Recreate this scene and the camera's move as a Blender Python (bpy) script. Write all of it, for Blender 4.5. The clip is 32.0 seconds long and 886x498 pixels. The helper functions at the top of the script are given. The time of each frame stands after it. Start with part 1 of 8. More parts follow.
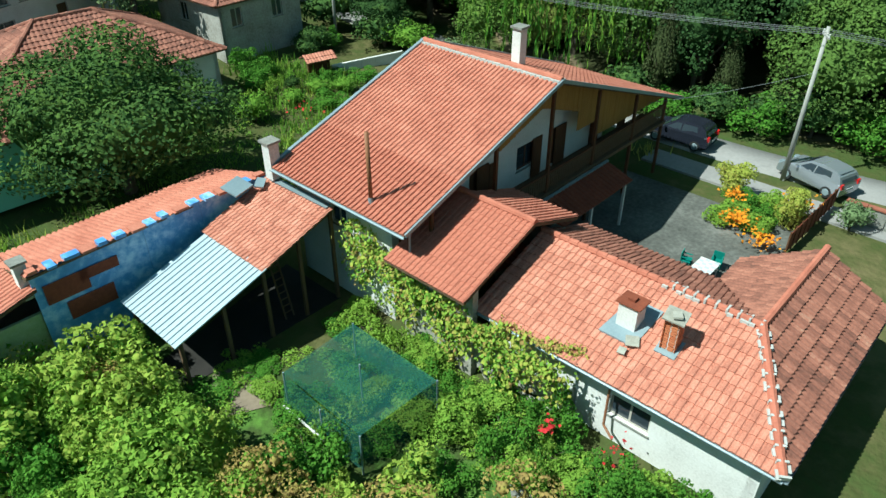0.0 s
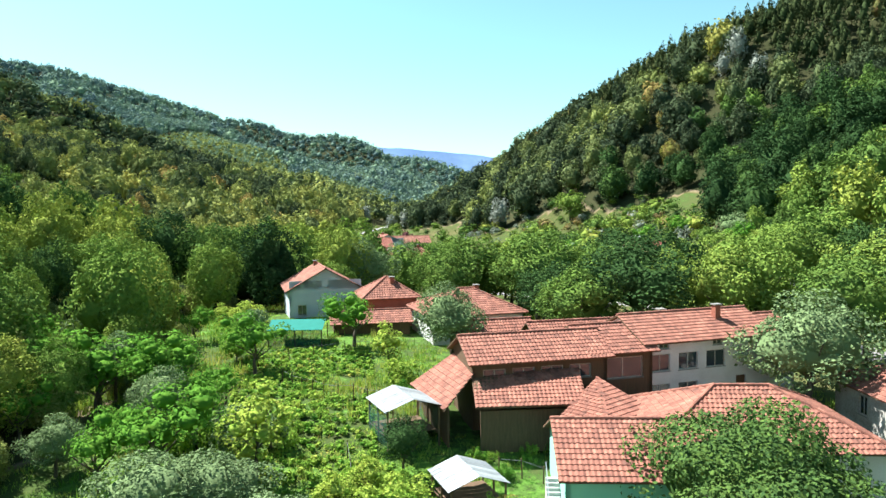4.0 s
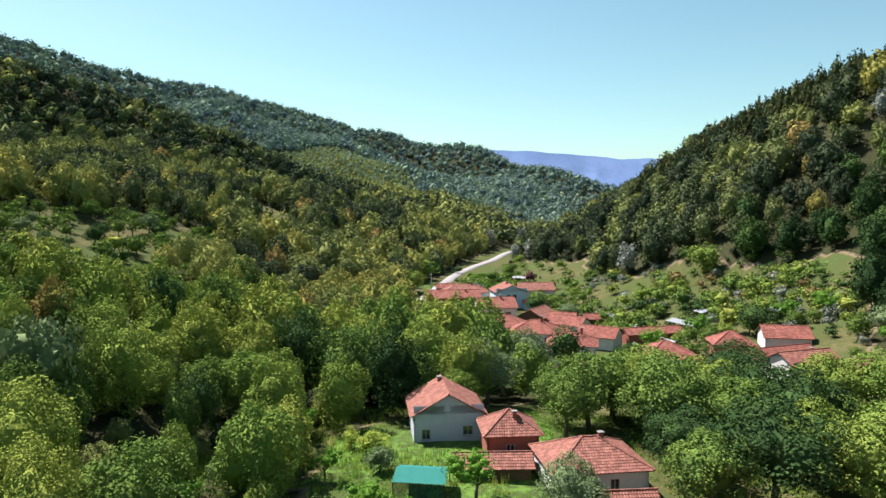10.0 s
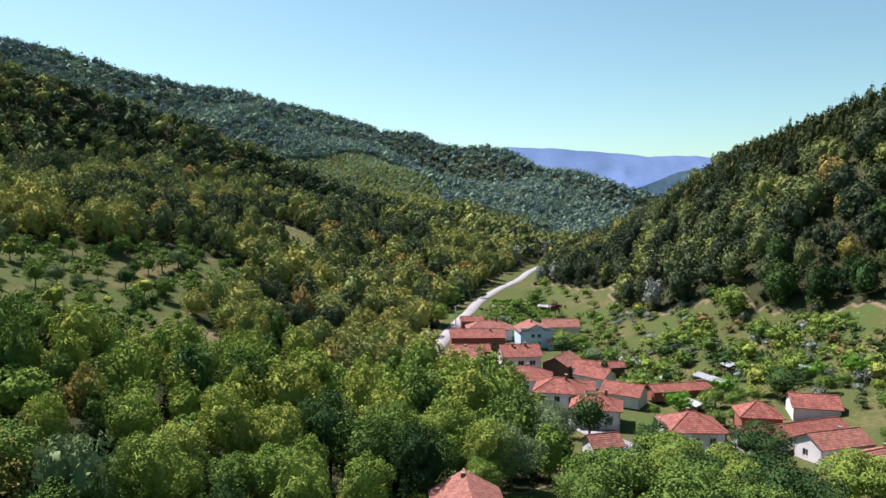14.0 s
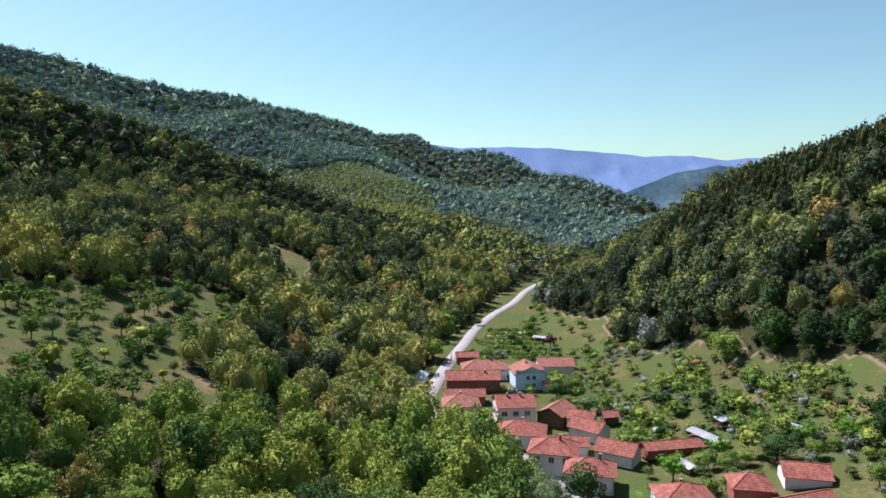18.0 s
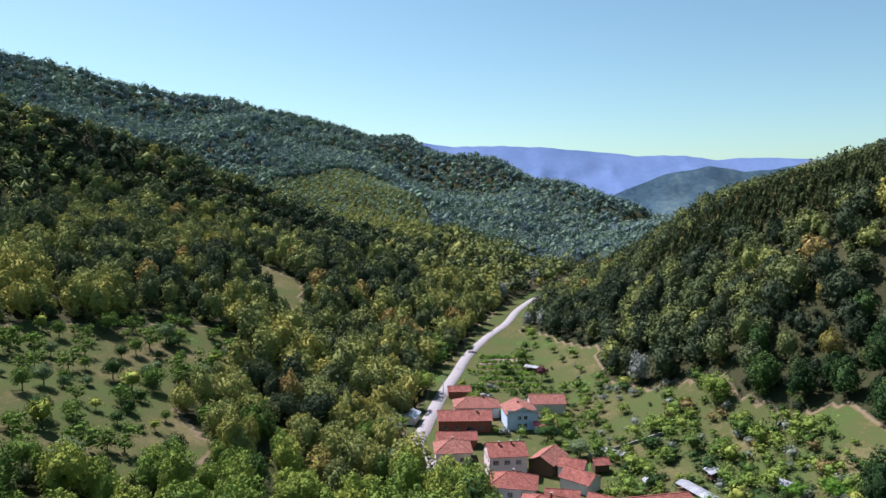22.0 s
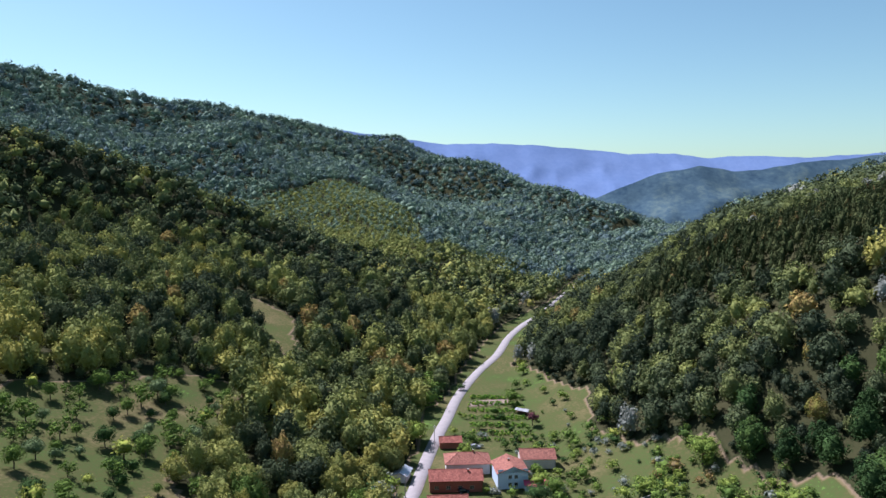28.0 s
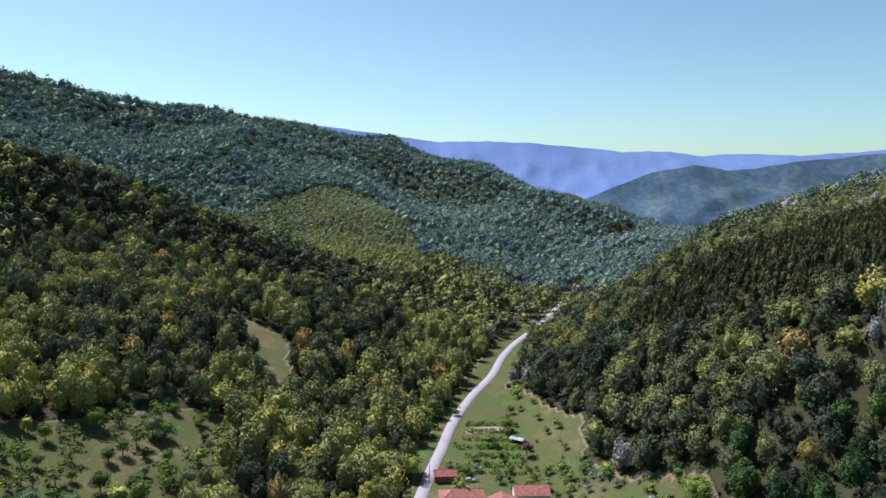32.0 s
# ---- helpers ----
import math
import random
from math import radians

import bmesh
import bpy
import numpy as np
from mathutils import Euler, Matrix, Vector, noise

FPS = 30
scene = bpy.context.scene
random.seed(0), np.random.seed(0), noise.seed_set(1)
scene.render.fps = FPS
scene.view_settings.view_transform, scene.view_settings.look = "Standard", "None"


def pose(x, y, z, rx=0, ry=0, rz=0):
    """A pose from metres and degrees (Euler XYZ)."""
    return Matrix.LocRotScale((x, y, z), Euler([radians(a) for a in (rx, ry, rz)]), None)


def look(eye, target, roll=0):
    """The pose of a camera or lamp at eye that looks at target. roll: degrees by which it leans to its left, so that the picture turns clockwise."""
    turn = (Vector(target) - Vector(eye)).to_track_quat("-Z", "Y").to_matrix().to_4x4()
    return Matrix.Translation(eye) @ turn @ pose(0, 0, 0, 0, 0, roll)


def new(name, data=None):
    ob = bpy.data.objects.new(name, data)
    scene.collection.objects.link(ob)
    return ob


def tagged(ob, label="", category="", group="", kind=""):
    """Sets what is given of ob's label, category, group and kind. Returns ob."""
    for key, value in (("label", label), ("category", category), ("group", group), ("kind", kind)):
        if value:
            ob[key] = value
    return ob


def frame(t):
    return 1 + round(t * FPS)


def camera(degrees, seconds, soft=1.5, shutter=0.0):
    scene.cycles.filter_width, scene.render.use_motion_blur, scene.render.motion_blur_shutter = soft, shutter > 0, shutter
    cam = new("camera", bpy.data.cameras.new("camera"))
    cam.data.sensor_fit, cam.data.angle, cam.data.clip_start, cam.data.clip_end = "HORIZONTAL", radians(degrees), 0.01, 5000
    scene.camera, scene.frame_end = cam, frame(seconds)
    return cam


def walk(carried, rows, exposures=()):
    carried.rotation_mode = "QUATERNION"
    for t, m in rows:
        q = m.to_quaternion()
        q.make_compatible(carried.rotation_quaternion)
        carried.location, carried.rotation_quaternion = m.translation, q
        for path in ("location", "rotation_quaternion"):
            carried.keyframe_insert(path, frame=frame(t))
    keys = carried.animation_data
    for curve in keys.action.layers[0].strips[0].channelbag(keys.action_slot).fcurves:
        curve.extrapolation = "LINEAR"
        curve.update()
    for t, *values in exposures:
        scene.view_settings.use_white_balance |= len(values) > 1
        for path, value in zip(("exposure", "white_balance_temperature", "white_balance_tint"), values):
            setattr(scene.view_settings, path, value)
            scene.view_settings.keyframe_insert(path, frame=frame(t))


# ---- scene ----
cam = camera(64.4, 32.0)
PATH = [
    (0.0, pose(0.00, 0.00, 19.00, 56.20, -0.00, -60.00)),
    (0.5, pose(-0.22, 0.10, 18.97, 56.22, 0.03, -52.57)),
    (1.0, pose(-0.29, 0.06, 19.03, 57.71, 0.25, -46.05)),
    (1.5, pose(-0.41, 0.11, 19.08, 61.78, 0.46, -39.39)),
    (2.0, pose(-0.60, 0.11, 19.19, 66.72, 0.53, -33.14)),
    (2.5, pose(-0.64, 0.08, 19.11, 71.63, 0.62, -27.19)),
    (3.0, pose(-0.71, 0.04, 19.16, 76.50, 0.64, -21.05)),
    (3.5, pose(-0.76, 0.01, 19.08, 81.50, 0.63, -15.22)),
    (4.0, pose(-0.69, 0.05, 19.03, 86.41, 0.54, -9.56)),
    (4.5, pose(-0.67, 0.07, 18.89, 86.70, 0.50, -6.23)),
    (6.5, pose(-0.54, 0.14, 22.45, 86.78, 0.40, -1.92)),
    (7.0, pose(-0.49, 0.17, 24.30, 86.72, 0.39, -1.63)),
    (8.0, pose(-0.52, 0.49, 27.86, 86.55, 0.37, -0.78)),
    (9.0, pose(-0.61, 0.78, 31.48, 86.59, 0.34, 0.06)),
    (10.0, pose(-0.51, 0.95, 35.25, 86.43, 0.29, 0.54)),
    (11.0, pose(-0.32, 1.17, 38.84, 86.32, 0.26, 1.10)),
    (12.0, pose(-0.36, 1.37, 42.46, 86.26, 0.25, 1.75)),
    (13.0, pose(-0.31, 1.40, 46.07, 86.16, 0.22, 2.31)),
    (14.0, pose(-0.33, 1.51, 49.47, 86.00, 0.20, 2.59)),
    (14.5, pose(-0.33, 1.62, 51.32, 86.00, 0.11, 2.62)),
    (16.5, pose(-0.39, 1.81, 58.60, 85.91, 0.05, 2.45)),
    (17.0, pose(-0.22, 1.91, 60.48, 85.76, 0.12, 2.34)),
    (18.0, pose(-0.19, 1.81, 64.15, 85.71, 0.10, 2.26)),
    (19.0, pose(-0.17, 1.94, 67.62, 85.61, 0.05, 2.09)),
    (20.0, pose(-0.09, 2.10, 71.18, 85.51, -0.01, 1.92)),
    (21.0, pose(-0.16, 2.28, 74.94, 85.46, -0.03, 1.84)),
    (22.0, pose(-0.11, 2.43, 78.63, 85.36, -0.08, 1.67)),
    (23.0, pose(-0.17, 2.50, 82.30, 85.27, -0.14, 1.51)),
    (24.0, pose(-0.12, 2.64, 86.00, 85.12, -0.16, 1.42)),
    (25.0, pose(-0.24, 2.92, 89.75, 85.07, -0.19, 1.34)),
    (25.5, pose(-0.24, 3.03, 91.60, 85.02, -0.22, 1.26)),
    (27.5, pose(-0.06, 3.24, 98.85, 84.82, -0.18, 1.06)),
    (28.0, pose(-0.18, 3.29, 100.67, 84.77, -0.20, 0.98)),
    (29.0, pose(-0.25, 3.48, 104.42, 84.62, -0.23, 0.90)),
    (30.0, pose(-0.37, 3.75, 108.18, 84.58, -0.26, 0.81)),
    (31.0, pose(-0.27, 3.92, 111.95, 84.43, -0.19, 0.70)),
    (32.0, pose(-0.39, 4.19, 115.70, 84.33, -0.24, 0.53)),
]
EXPOSURE = [(0.0, 0.70, 5800, -10), (2.0, 1.12, 5800, -15), (3.0, 1.56, 5900, -14), (4.5, 1.8, 6300, 15), (9.0, 1.36, 6400, 21), (14.0, 1.12, 6200, 26), (22.0, 0.97, 5900, 30), (32.0, 0.90, 5750, 32)]
walk(cam, PATH, EXPOSURE)

# ---- world, sun and exposure ----
SUN_DIR = Vector((-0.445, 0.396, 0.805)).normalized()
world = bpy.data.worlds.new("sky")
scene.world = world
world.use_nodes = True
wn = world.node_tree
sky = wn.nodes.new("ShaderNodeTexSky")
sky.sky_type = "NISHITA"
sky.sun_disc = False
sky.sun_elevation = math.asin(SUN_DIR.z)
sky.sun_rotation = math.atan2(SUN_DIR.x, SUN_DIR.y)
sky.altitude = 500
sky.air_density, sky.dust_density, sky.ozone_density = 1.0, 1.0, 0.6
sky_tint = wn.nodes.new("ShaderNodeMix")
sky_tint.data_type, sky_tint.blend_type = "RGBA", "MULTIPLY"
sky_tint.inputs[0].default_value = 1.0
sky_tint.inputs[7].default_value = (0.83, 1.105, 0.90, 1)
wn.links.new(sky.outputs["Color"], sky_tint.inputs[6])
wn.links.new(sky_tint.outputs[2], wn.nodes["Background"].inputs["Color"])
wn.nodes["Background"].inputs["Strength"].default_value = 0.066
sun_data = bpy.data.lights.new("sun", "SUN")
sun_data.energy, sun_data.angle, sun_data.color = 5.0, radians(0.53), (1.0, 0.965, 0.90)
sun = new("sun", sun_data)
sun.matrix_world = look(SUN_DIR * 300, (0, 0, 0))

# ---- helpers of this scene ----
RNG = np.random.default_rng(7)


def mesh_from(name, verts, faces, smooth=False):
    me = bpy.data.meshes.new(name)
    me.from_pydata([tuple(v) for v in verts], [], [tuple(int(i) for i in f) for f in faces])
    me.validate()
    if smooth:
        me.polygons.foreach_set("use_smooth", [True] * len(me.polygons))
    me.update()
    return me


def mesh_arrays(name, verts, faces, tint=None, smooth=False):
    """A mesh from arrays: verts (n, 3), faces (m, k) all of the same corner count."""
    me = bpy.data.meshes.new(name)
    m, k = faces.shape
    me.vertices.add(len(verts))
    me.vertices.foreach_set("co", verts.astype(np.float32).ravel())
    me.loops.add(m * k)
    me.loops.foreach_set("vertex_index", faces.astype(np.int32).ravel())
    me.polygons.add(m)
    me.polygons.foreach_set("loop_start", np.arange(0, m * k, k, dtype=np.int32))
    if smooth:
        me.polygons.foreach_set("use_smooth", np.ones(m, dtype=bool))
    me.update(calc_edges=True)
    if tint is not None:
        at = me.attributes.new("tint", "FLOAT", "POINT")
        at.data.foreach_set("value", tint.astype(np.float32))
    return me


def part(name, data, material, parent, label="", kind=""):
    """Links a mesh or bmesh as one mesh object under a thing or a part."""
    if isinstance(data, bmesh.types.BMesh):
        me = bpy.data.meshes.new(name)
        data.to_mesh(me)
        data.free()
        data = me
    if material is not None and not data.materials:
        data.materials.append(material)
    ob = new(name, data)
    ob.parent = parent
    if label or kind:
        tagged(ob, label, kind=kind)
    return ob


def thing(name, m, label, category, group="", kind=""):
    ob = new(name)
    ob.empty_display_size = 0.2
    ob.matrix_world = m
    return tagged(ob, label, category, group, kind)


class Build:
    """Collects boxes, tubes and quads for one mesh."""

    def __init__(self):
        self.v, self.f = [], []

    def quad(self, *pts):
        i = len(self.v)
        self.v += [Vector(p) for p in pts]
        self.f.append(tuple(range(i, i + len(pts))))
        return self

    def box(self, x0, y0, z0, x1, y1, z1, m=None):
        i = len(self.v)
        c = [(x0, y0, z0), (x1, y0, z0), (x1, y1, z0), (x0, y1, z0), (x0, y0, z1), (x1, y0, z1), (x1, y1, z1), (x0, y1, z1)]
        self.v += [(m @ Vector(p)) if m else Vector(p) for p in c]
        self.f += [tuple(i + k for k in q) for q in ((0, 3, 2, 1), (4, 5, 6, 7), (0, 1, 5, 4), (1, 2, 6, 5), (2, 3, 7, 6), (3, 0, 4, 7))]
        return self

    def beam(self, a, b, w, h=None):
        """A bar of section w x h from a to b."""
        a, b = Vector(a), Vector(b)
        h = h or w
        d = b - a
        q = d.to_track_quat("X", "Z").to_matrix().to_4x4()
        return self.box(0, -w / 2, -h / 2, d.length, w / 2, h / 2, Matrix.Translation(a) @ q)

    def tube(self, a, b, r0, r1=None, n=10, caps=True):
        a, b = Vector(a), Vector(b)
        r1 = r0 if r1 is None else r1
        q = (b - a).to_track_quat("Z", "Y").to_matrix()
        i = len(self.v)
        for p, r in ((a, r0), (b, r1)):
            for k in range(n):
                w = 2 * math.pi * k / n
                self.v.append(p + q @ Vector((r * math.cos(w), r * math.sin(w), 0)))
        for k in range(n):
            j = (k + 1) % n
            self.f.append((i + k, i + j, i + n + j, i + n + k))
        if caps:
            self.f.append(tuple(i + k for k in reversed(range(n))))
            self.f.append(tuple(i + n + k for k in range(n)))
        return self

    def mesh(self, name, smooth=False):
        return mesh_from(name, self.v, self.f, smooth)


# ---- materials ----
def material(name, colours, scale=3.0, rough=0.85, bump=0.0, fine=20.0, metal=0.0, island=0.0, rand=0.0, tint=False, through_light=0.0, detail=6.0, bump_scale=None, stretch=(1, 1, 1), spec=0.3, dist=0.05, mottle=0.65):
    """Colours is a list of (place, rgb) along a noise that mixes two scales; island and rand shift the brightness piece by piece."""
    ma = bpy.data.materials.new(name)
    ma.use_nodes = True
    nt = ma.node_tree
    N, K = nt.nodes.new, nt.links.new
    bs = nt.nodes["Principled BSDF"]
    bs.inputs["Roughness"].default_value = rough
    bs.inputs["Metallic"].default_value = metal
    bs.inputs["Specular IOR Level"].default_value = spec
    tc = N("ShaderNodeTexCoord")
    mp = N("ShaderNodeMapping")
    mp.inputs["Scale"].default_value = stretch
    K(tc.outputs["Object"], mp.inputs["Vector"])
    big, small = N("ShaderNodeTexNoise"), N("ShaderNodeTexNoise")
    for n, s in ((big, scale), (small, fine)):
        n.inputs["Scale"].default_value = s
        n.inputs["Detail"].default_value = detail
        n.inputs["Roughness"].default_value = 0.6
        K(mp.outputs["Vector"], n.inputs["Vector"])
    mix = N("ShaderNodeMath")
    mix.operation = "MULTIPLY_ADD"
    mix.inputs[1].default_value = 0.45
    K(small.outputs["Fac"], mix.inputs[0])
    half = N("ShaderNodeMath")
    half.operation = "MULTIPLY"
    half.inputs[1].default_value = 0.55
    K(big.outputs["Fac"], half.inputs[0])
    K(half.outputs[0], mix.inputs[2])
    fac = mix.outputs[0]
    if island or rand:
        src = N("ShaderNodeNewGeometry").outputs["Random Per Island"] if island else N("ShaderNodeObjectInfo").outputs["Random"]
        add = N("ShaderNodeMath")
        add.operation = "MULTIPLY_ADD"
        add.inputs[1].default_value = island or rand
        K(src, add.inputs[0])
        sub = N("ShaderNodeMath")
        sub.operation = "SUBTRACT"
        sub.inputs[1].default_value = (island or rand) / 2
        K(fac, sub.inputs[0])
        K(sub.outputs[0], add.inputs[2])
        fac = add.outputs[0]
    if tint:
        at = N("ShaderNodeAttribute")
        at.attribute_name = "tint"
        mixt = N("ShaderNodeMath")
        mixt.operation = "MULTIPLY_ADD"
        mixt.inputs[1].default_value = mottle
        low = N("ShaderNodeMath")
        low.operation = "SUBTRACT"
        low.inputs[1].default_value = mottle / 2 - 0.175
        K(at.outputs["Fac"], low.inputs[0])
        K(fac, mixt.inputs[0])
        K(low.outputs[0], mixt.inputs[2])
        fac = mixt.outputs[0]
    ramp = N("ShaderNodeValToRGB")
    el = ramp.color_ramp.elements
    while len(el) < len(colours):
        el.new(0.5)
    for e, (p, c) in zip(el, sorted(colours)):
        e.position, e.color = p, (*c, 1)
    K(fac, ramp.inputs["Fac"])
    K(ramp.outputs["Color"], bs.inputs["Base Color"])
    if bump:
        bn = N("ShaderNodeTexNoise")
        bn.inputs["Scale"].default_value = bump_scale or fine
        bn.inputs["Detail"].default_value = min(8, detail + 3)
        K(mp.outputs["Vector"], bn.inputs["Vector"])
        bu = N("ShaderNodeBump")
        bu.inputs["Strength"].default_value = bump
        bu.inputs["Distance"].default_value = dist
        K(bn.outputs["Fac"], bu.inputs["Height"])
        K(bu.outputs["Normal"], bs.inputs["Normal"])
    if through_light:
        tr = N("ShaderNodeBsdfTranslucent")
        K(ramp.outputs["Color"], tr.inputs["Color"])
        ms = N("ShaderNodeMixShader")
        ms.inputs["Fac"].default_value = through_light
        K(bs.outputs[0], ms.inputs[1])
        K(tr.outputs[0], ms.inputs[2])
        K(ms.outputs[0], nt.nodes["Material Output"].inputs["Surface"])
    return ma


def glass_material(name, colour=(0.03, 0.04, 0.05)):
    ma = bpy.data.materials.new(name)
    ma.use_nodes = True
    bs = ma.node_tree.nodes["Principled BSDF"]
    bs.inputs["Base Color"].default_value = (*colour, 1)
    bs.inputs["Roughness"].default_value = 0.06
    bs.inputs["Specular IOR Level"].default_value = 0.8
    return ma


LEAF = dict(scale=0.5, fine=2.2, rough=0.95, through_light=0.11, detail=2.0, spec=0.0, mottle=0.38, bump=0.5, bump_scale=1.6, dist=0.4)
M = {}
FOREST = [(0.10, (0.015, 0.034, 0.016)), (0.32, (0.046, 0.088, 0.028)), (0.54, (0.140, 0.218, 0.044)), (0.76, (0.240, 0.280, 0.055)), (0.88, (0.21, 0.145, 0.055)), (1.0, (0.20, 0.23, 0.18))]
# farther slopes: redder, greyer palette with distance haze put into the colour
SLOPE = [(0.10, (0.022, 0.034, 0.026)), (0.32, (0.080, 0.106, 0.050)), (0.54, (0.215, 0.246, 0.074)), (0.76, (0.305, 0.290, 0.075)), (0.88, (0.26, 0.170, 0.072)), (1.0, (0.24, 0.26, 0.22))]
M["forest"] = material("forest_leaves", FOREST, tint=True, **LEAF)
M["slope"] = material("hazed_slope_leaves", SLOPE, tint=True, **LEAF)
# blue-grey added to the leaf colour stands in for distance haze
M["haze_leaf"] = material("haze_tinted_leaves", [(p, (c[0] * 0.85 + 0.052, c[1] * 0.85 + 0.064, c[2] * 0.9 + 0.118)) for p, c in FOREST], tint=True, **LEAF)
M["conifer"] = material("conifer_needles", [(0.2, (0.028, 0.044, 0.018)), (0.6, (0.056, 0.068, 0.028)), (0.9, (0.12, 0.13, 0.045)), (1.0, (0.14, 0.07, 0.035))], tint=True, scale=0.6, fine=5.0, rough=0.95, spec=0.0, detail=2.0, through_light=0.06)
M["bark"] = material("tree_bark", [(0.3, (0.045, 0.035, 0.025)), (0.7, (0.14, 0.11, 0.085))], scale=4, fine=30, bump=0.6, stretch=(1, 1, 0.25))
M["tile"] = material("clay_roof_tile", [(0.22, (0.24, 0.080, 0.054)), (0.5, (0.46, 0.180, 0.122)), (0.78, (0.62, 0.29, 0.21))], scale=1.6, fine=14, island=0.16, bump=0.3, rough=0.85)
M["tile_old"] = material("weathered_clay_tile", [(0.2, (0.07, 0.040, 0.032)), (0.42, (0.20, 0.080, 0.057)), (0.62, (0.32, 0.132, 0.092)), (0.85, (0.40, 0.25, 0.18))], scale=1.4, fine=11, island=0.22, bump=0.3, rough=0.9)
M["tile_village"] = material("faded_red_clay_tile", [(0.22, (0.10, 0.034, 0.026)), (0.5, (0.235, 0.078, 0.055)), (0.78, (0.36, 0.145, 0.10))], scale=0.7, fine=6, island=0.25, bump=0.3, rough=0.9)
M["white"] = material("white_lime_render", [(0.25, (0.40, 0.38, 0.36)), (0.5, (0.62, 0.60, 0.58)), (0.75, (0.74, 0.73, 0.72))], scale=0.5, fine=12, bump=0.15)
# peeling render, made darker grey to carry the shade on the front wall
M["old_render"] = material("shade_greyed_peeling_render", [(0.3, (0.12, 0.105, 0.09)), (0.46, (0.30, 0.28, 0.25)), (0.6, (0.42, 0.40, 0.37)), (0.75, (0.52, 0.50, 0.47))], scale=0.6, fine=7, bump=0.3)
M["grey_wall"] = material("grey_blue_render", [(0.2, (0.34, 0.38, 0.43)), (0.8, (0.50, 0.54, 0.60))], scale=0.8, fine=12, bump=0.15)
# near-black colour standing in for the shade of rooms and the lean-to
M["dark"] = material("inside_shade", [(0.3, (0.012, 0.011, 0.010)), (0.8, (0.035, 0.030, 0.026))], scale=1)
M["wood"] = material("weathered_wood", [(0.25, (0.055, 0.034, 0.020)), (0.6, (0.13, 0.08, 0.045)), (0.9, (0.22, 0.15, 0.09))], scale=2, fine=14, stretch=(4, 4, 0.4), bump=0.3)
M["brick"] = material("red_brick", [(0.2, (0.17, 0.055, 0.035)), (0.8, (0.36, 0.13, 0.085))], scale=1.5, fine=9, bump=0.4)
M["green_paint"] = material("mint_green_render", [(0.2, (0.24, 0.56, 0.42)), (0.8, (0.32, 0.66, 0.52))], scale=0.7, fine=12, bump=0.1)
M["pink"] = material("pale_pink_render", [(0.2, (0.52, 0.43, 0.40)), (0.8, (0.70, 0.60, 0.56))], scale=0.7, fine=12, bump=0.1)
M["blue_wall"] = material("pale_blue_render", [(0.2, (0.38, 0.50, 0.60)), (0.8, (0.55, 0.68, 0.78))], scale=0.7, fine=12, bump=0.1)
M["glass"] = glass_material("window_glass")
M["frame"] = material("window_frame_paint", [(0.3, (0.34, 0.30, 0.26)), (0.8, (0.5, 0.47, 0.42))], scale=3)
M["road"] = material("pale_worn_asphalt", [(0.2, (0.17, 0.16, 0.155)), (0.8, (0.31, 0.295, 0.285))], scale=0.4, fine=5, bump=0.2)
M["concrete"] = material("old_concrete", [(0.25, (0.09, 0.09, 0.08)), (0.5, (0.20, 0.195, 0.175)), (0.75, (0.34, 0.33, 0.30))], scale=0.6, fine=8, bump=0.3)
M["court"] = material("stained_yard_concrete", [(0.28, (0.035, 0.035, 0.032)), (0.5, (0.10, 0.10, 0.09)), (0.72, (0.20, 0.195, 0.18))], scale=0.45, fine=5, bump=0.3)
M["metal"] = material("galvanised_sheet", [(0.2, (0.33, 0.37, 0.40)), (0.8, (0.55, 0.60, 0.64))], scale=0.8, fine=9, rough=0.45, metal=0.55, bump=0.05)
M["leaf_yard"] = material("garden_leaves", [(0.12, (0.030, 0.092, 0.018)), (0.4, (0.092, 0.215, 0.030)), (0.62, (0.215, 0.345, 0.052)), (0.82, (0.38, 0.41, 0.08)), (1.0, (0.36, 0.25, 0.09))], tint=True, **{**LEAF, "through_light": 0.27, "bump_scale": 5.0, "dist": 0.15, "fine": 9.0})
M["leaf_grey"] = material("silvery_leaves", [(0.2, (0.066, 0.112, 0.048)), (0.8, (0.190, 0.255, 0.115))], tint=True, **LEAF)
M["leaf_plum"] = material("purple_leaves", [(0.2, (0.05, 0.02, 0.025)), (0.8, (0.13, 0.055, 0.06))], tint=True, **LEAF)
M["flower_orange"] = material("orange_petals", [(0.2, (0.75, 0.20, 0.01)), (0.8, (0.85, 0.42, 0.03))], scale=2, through_light=0.3)
M["flower_red"] = material("red_petals", [(0.2, (0.45, 0.01, 0.02)), (0.8, (0.7, 0.06, 0.06))], scale=2, through_light=0.3)
M["tarp"] = material("blue_tarpaulin", [(0.3, (0.05, 0.16, 0.42)), (0.5, (0.12, 0.30, 0.62)), (0.62, (0.40, 0.58, 0.80)), (0.8, (0.70, 0.80, 0.88))], scale=0.5, fine=3, rough=0.4, bump=0.5, bump_scale=1.5)
M["rust"] = material("rusty_sheet", [(0.2, (0.10, 0.025, 0.015)), (0.8, (0.26, 0.07, 0.035))], scale=1, fine=8)
M["green_sheet"] = material("green_corrugated_sheet", [(0.2, (0.16, 0.22, 0.10)), (0.5, (0.30, 0.36, 0.19)), (0.8, (0.44, 0.47, 0.34))], scale=0.5, fine=5)
M["sheet"] = material("pale_blue_grey_sheet", [(0.25, (0.27, 0.34, 0.39)), (0.5, (0.36, 0.43, 0.48)), (0.8, (0.46, 0.52, 0.56))], scale=0.5, fine=6, rough=0.5, metal=0.1, stretch=(0.3, 1, 1))
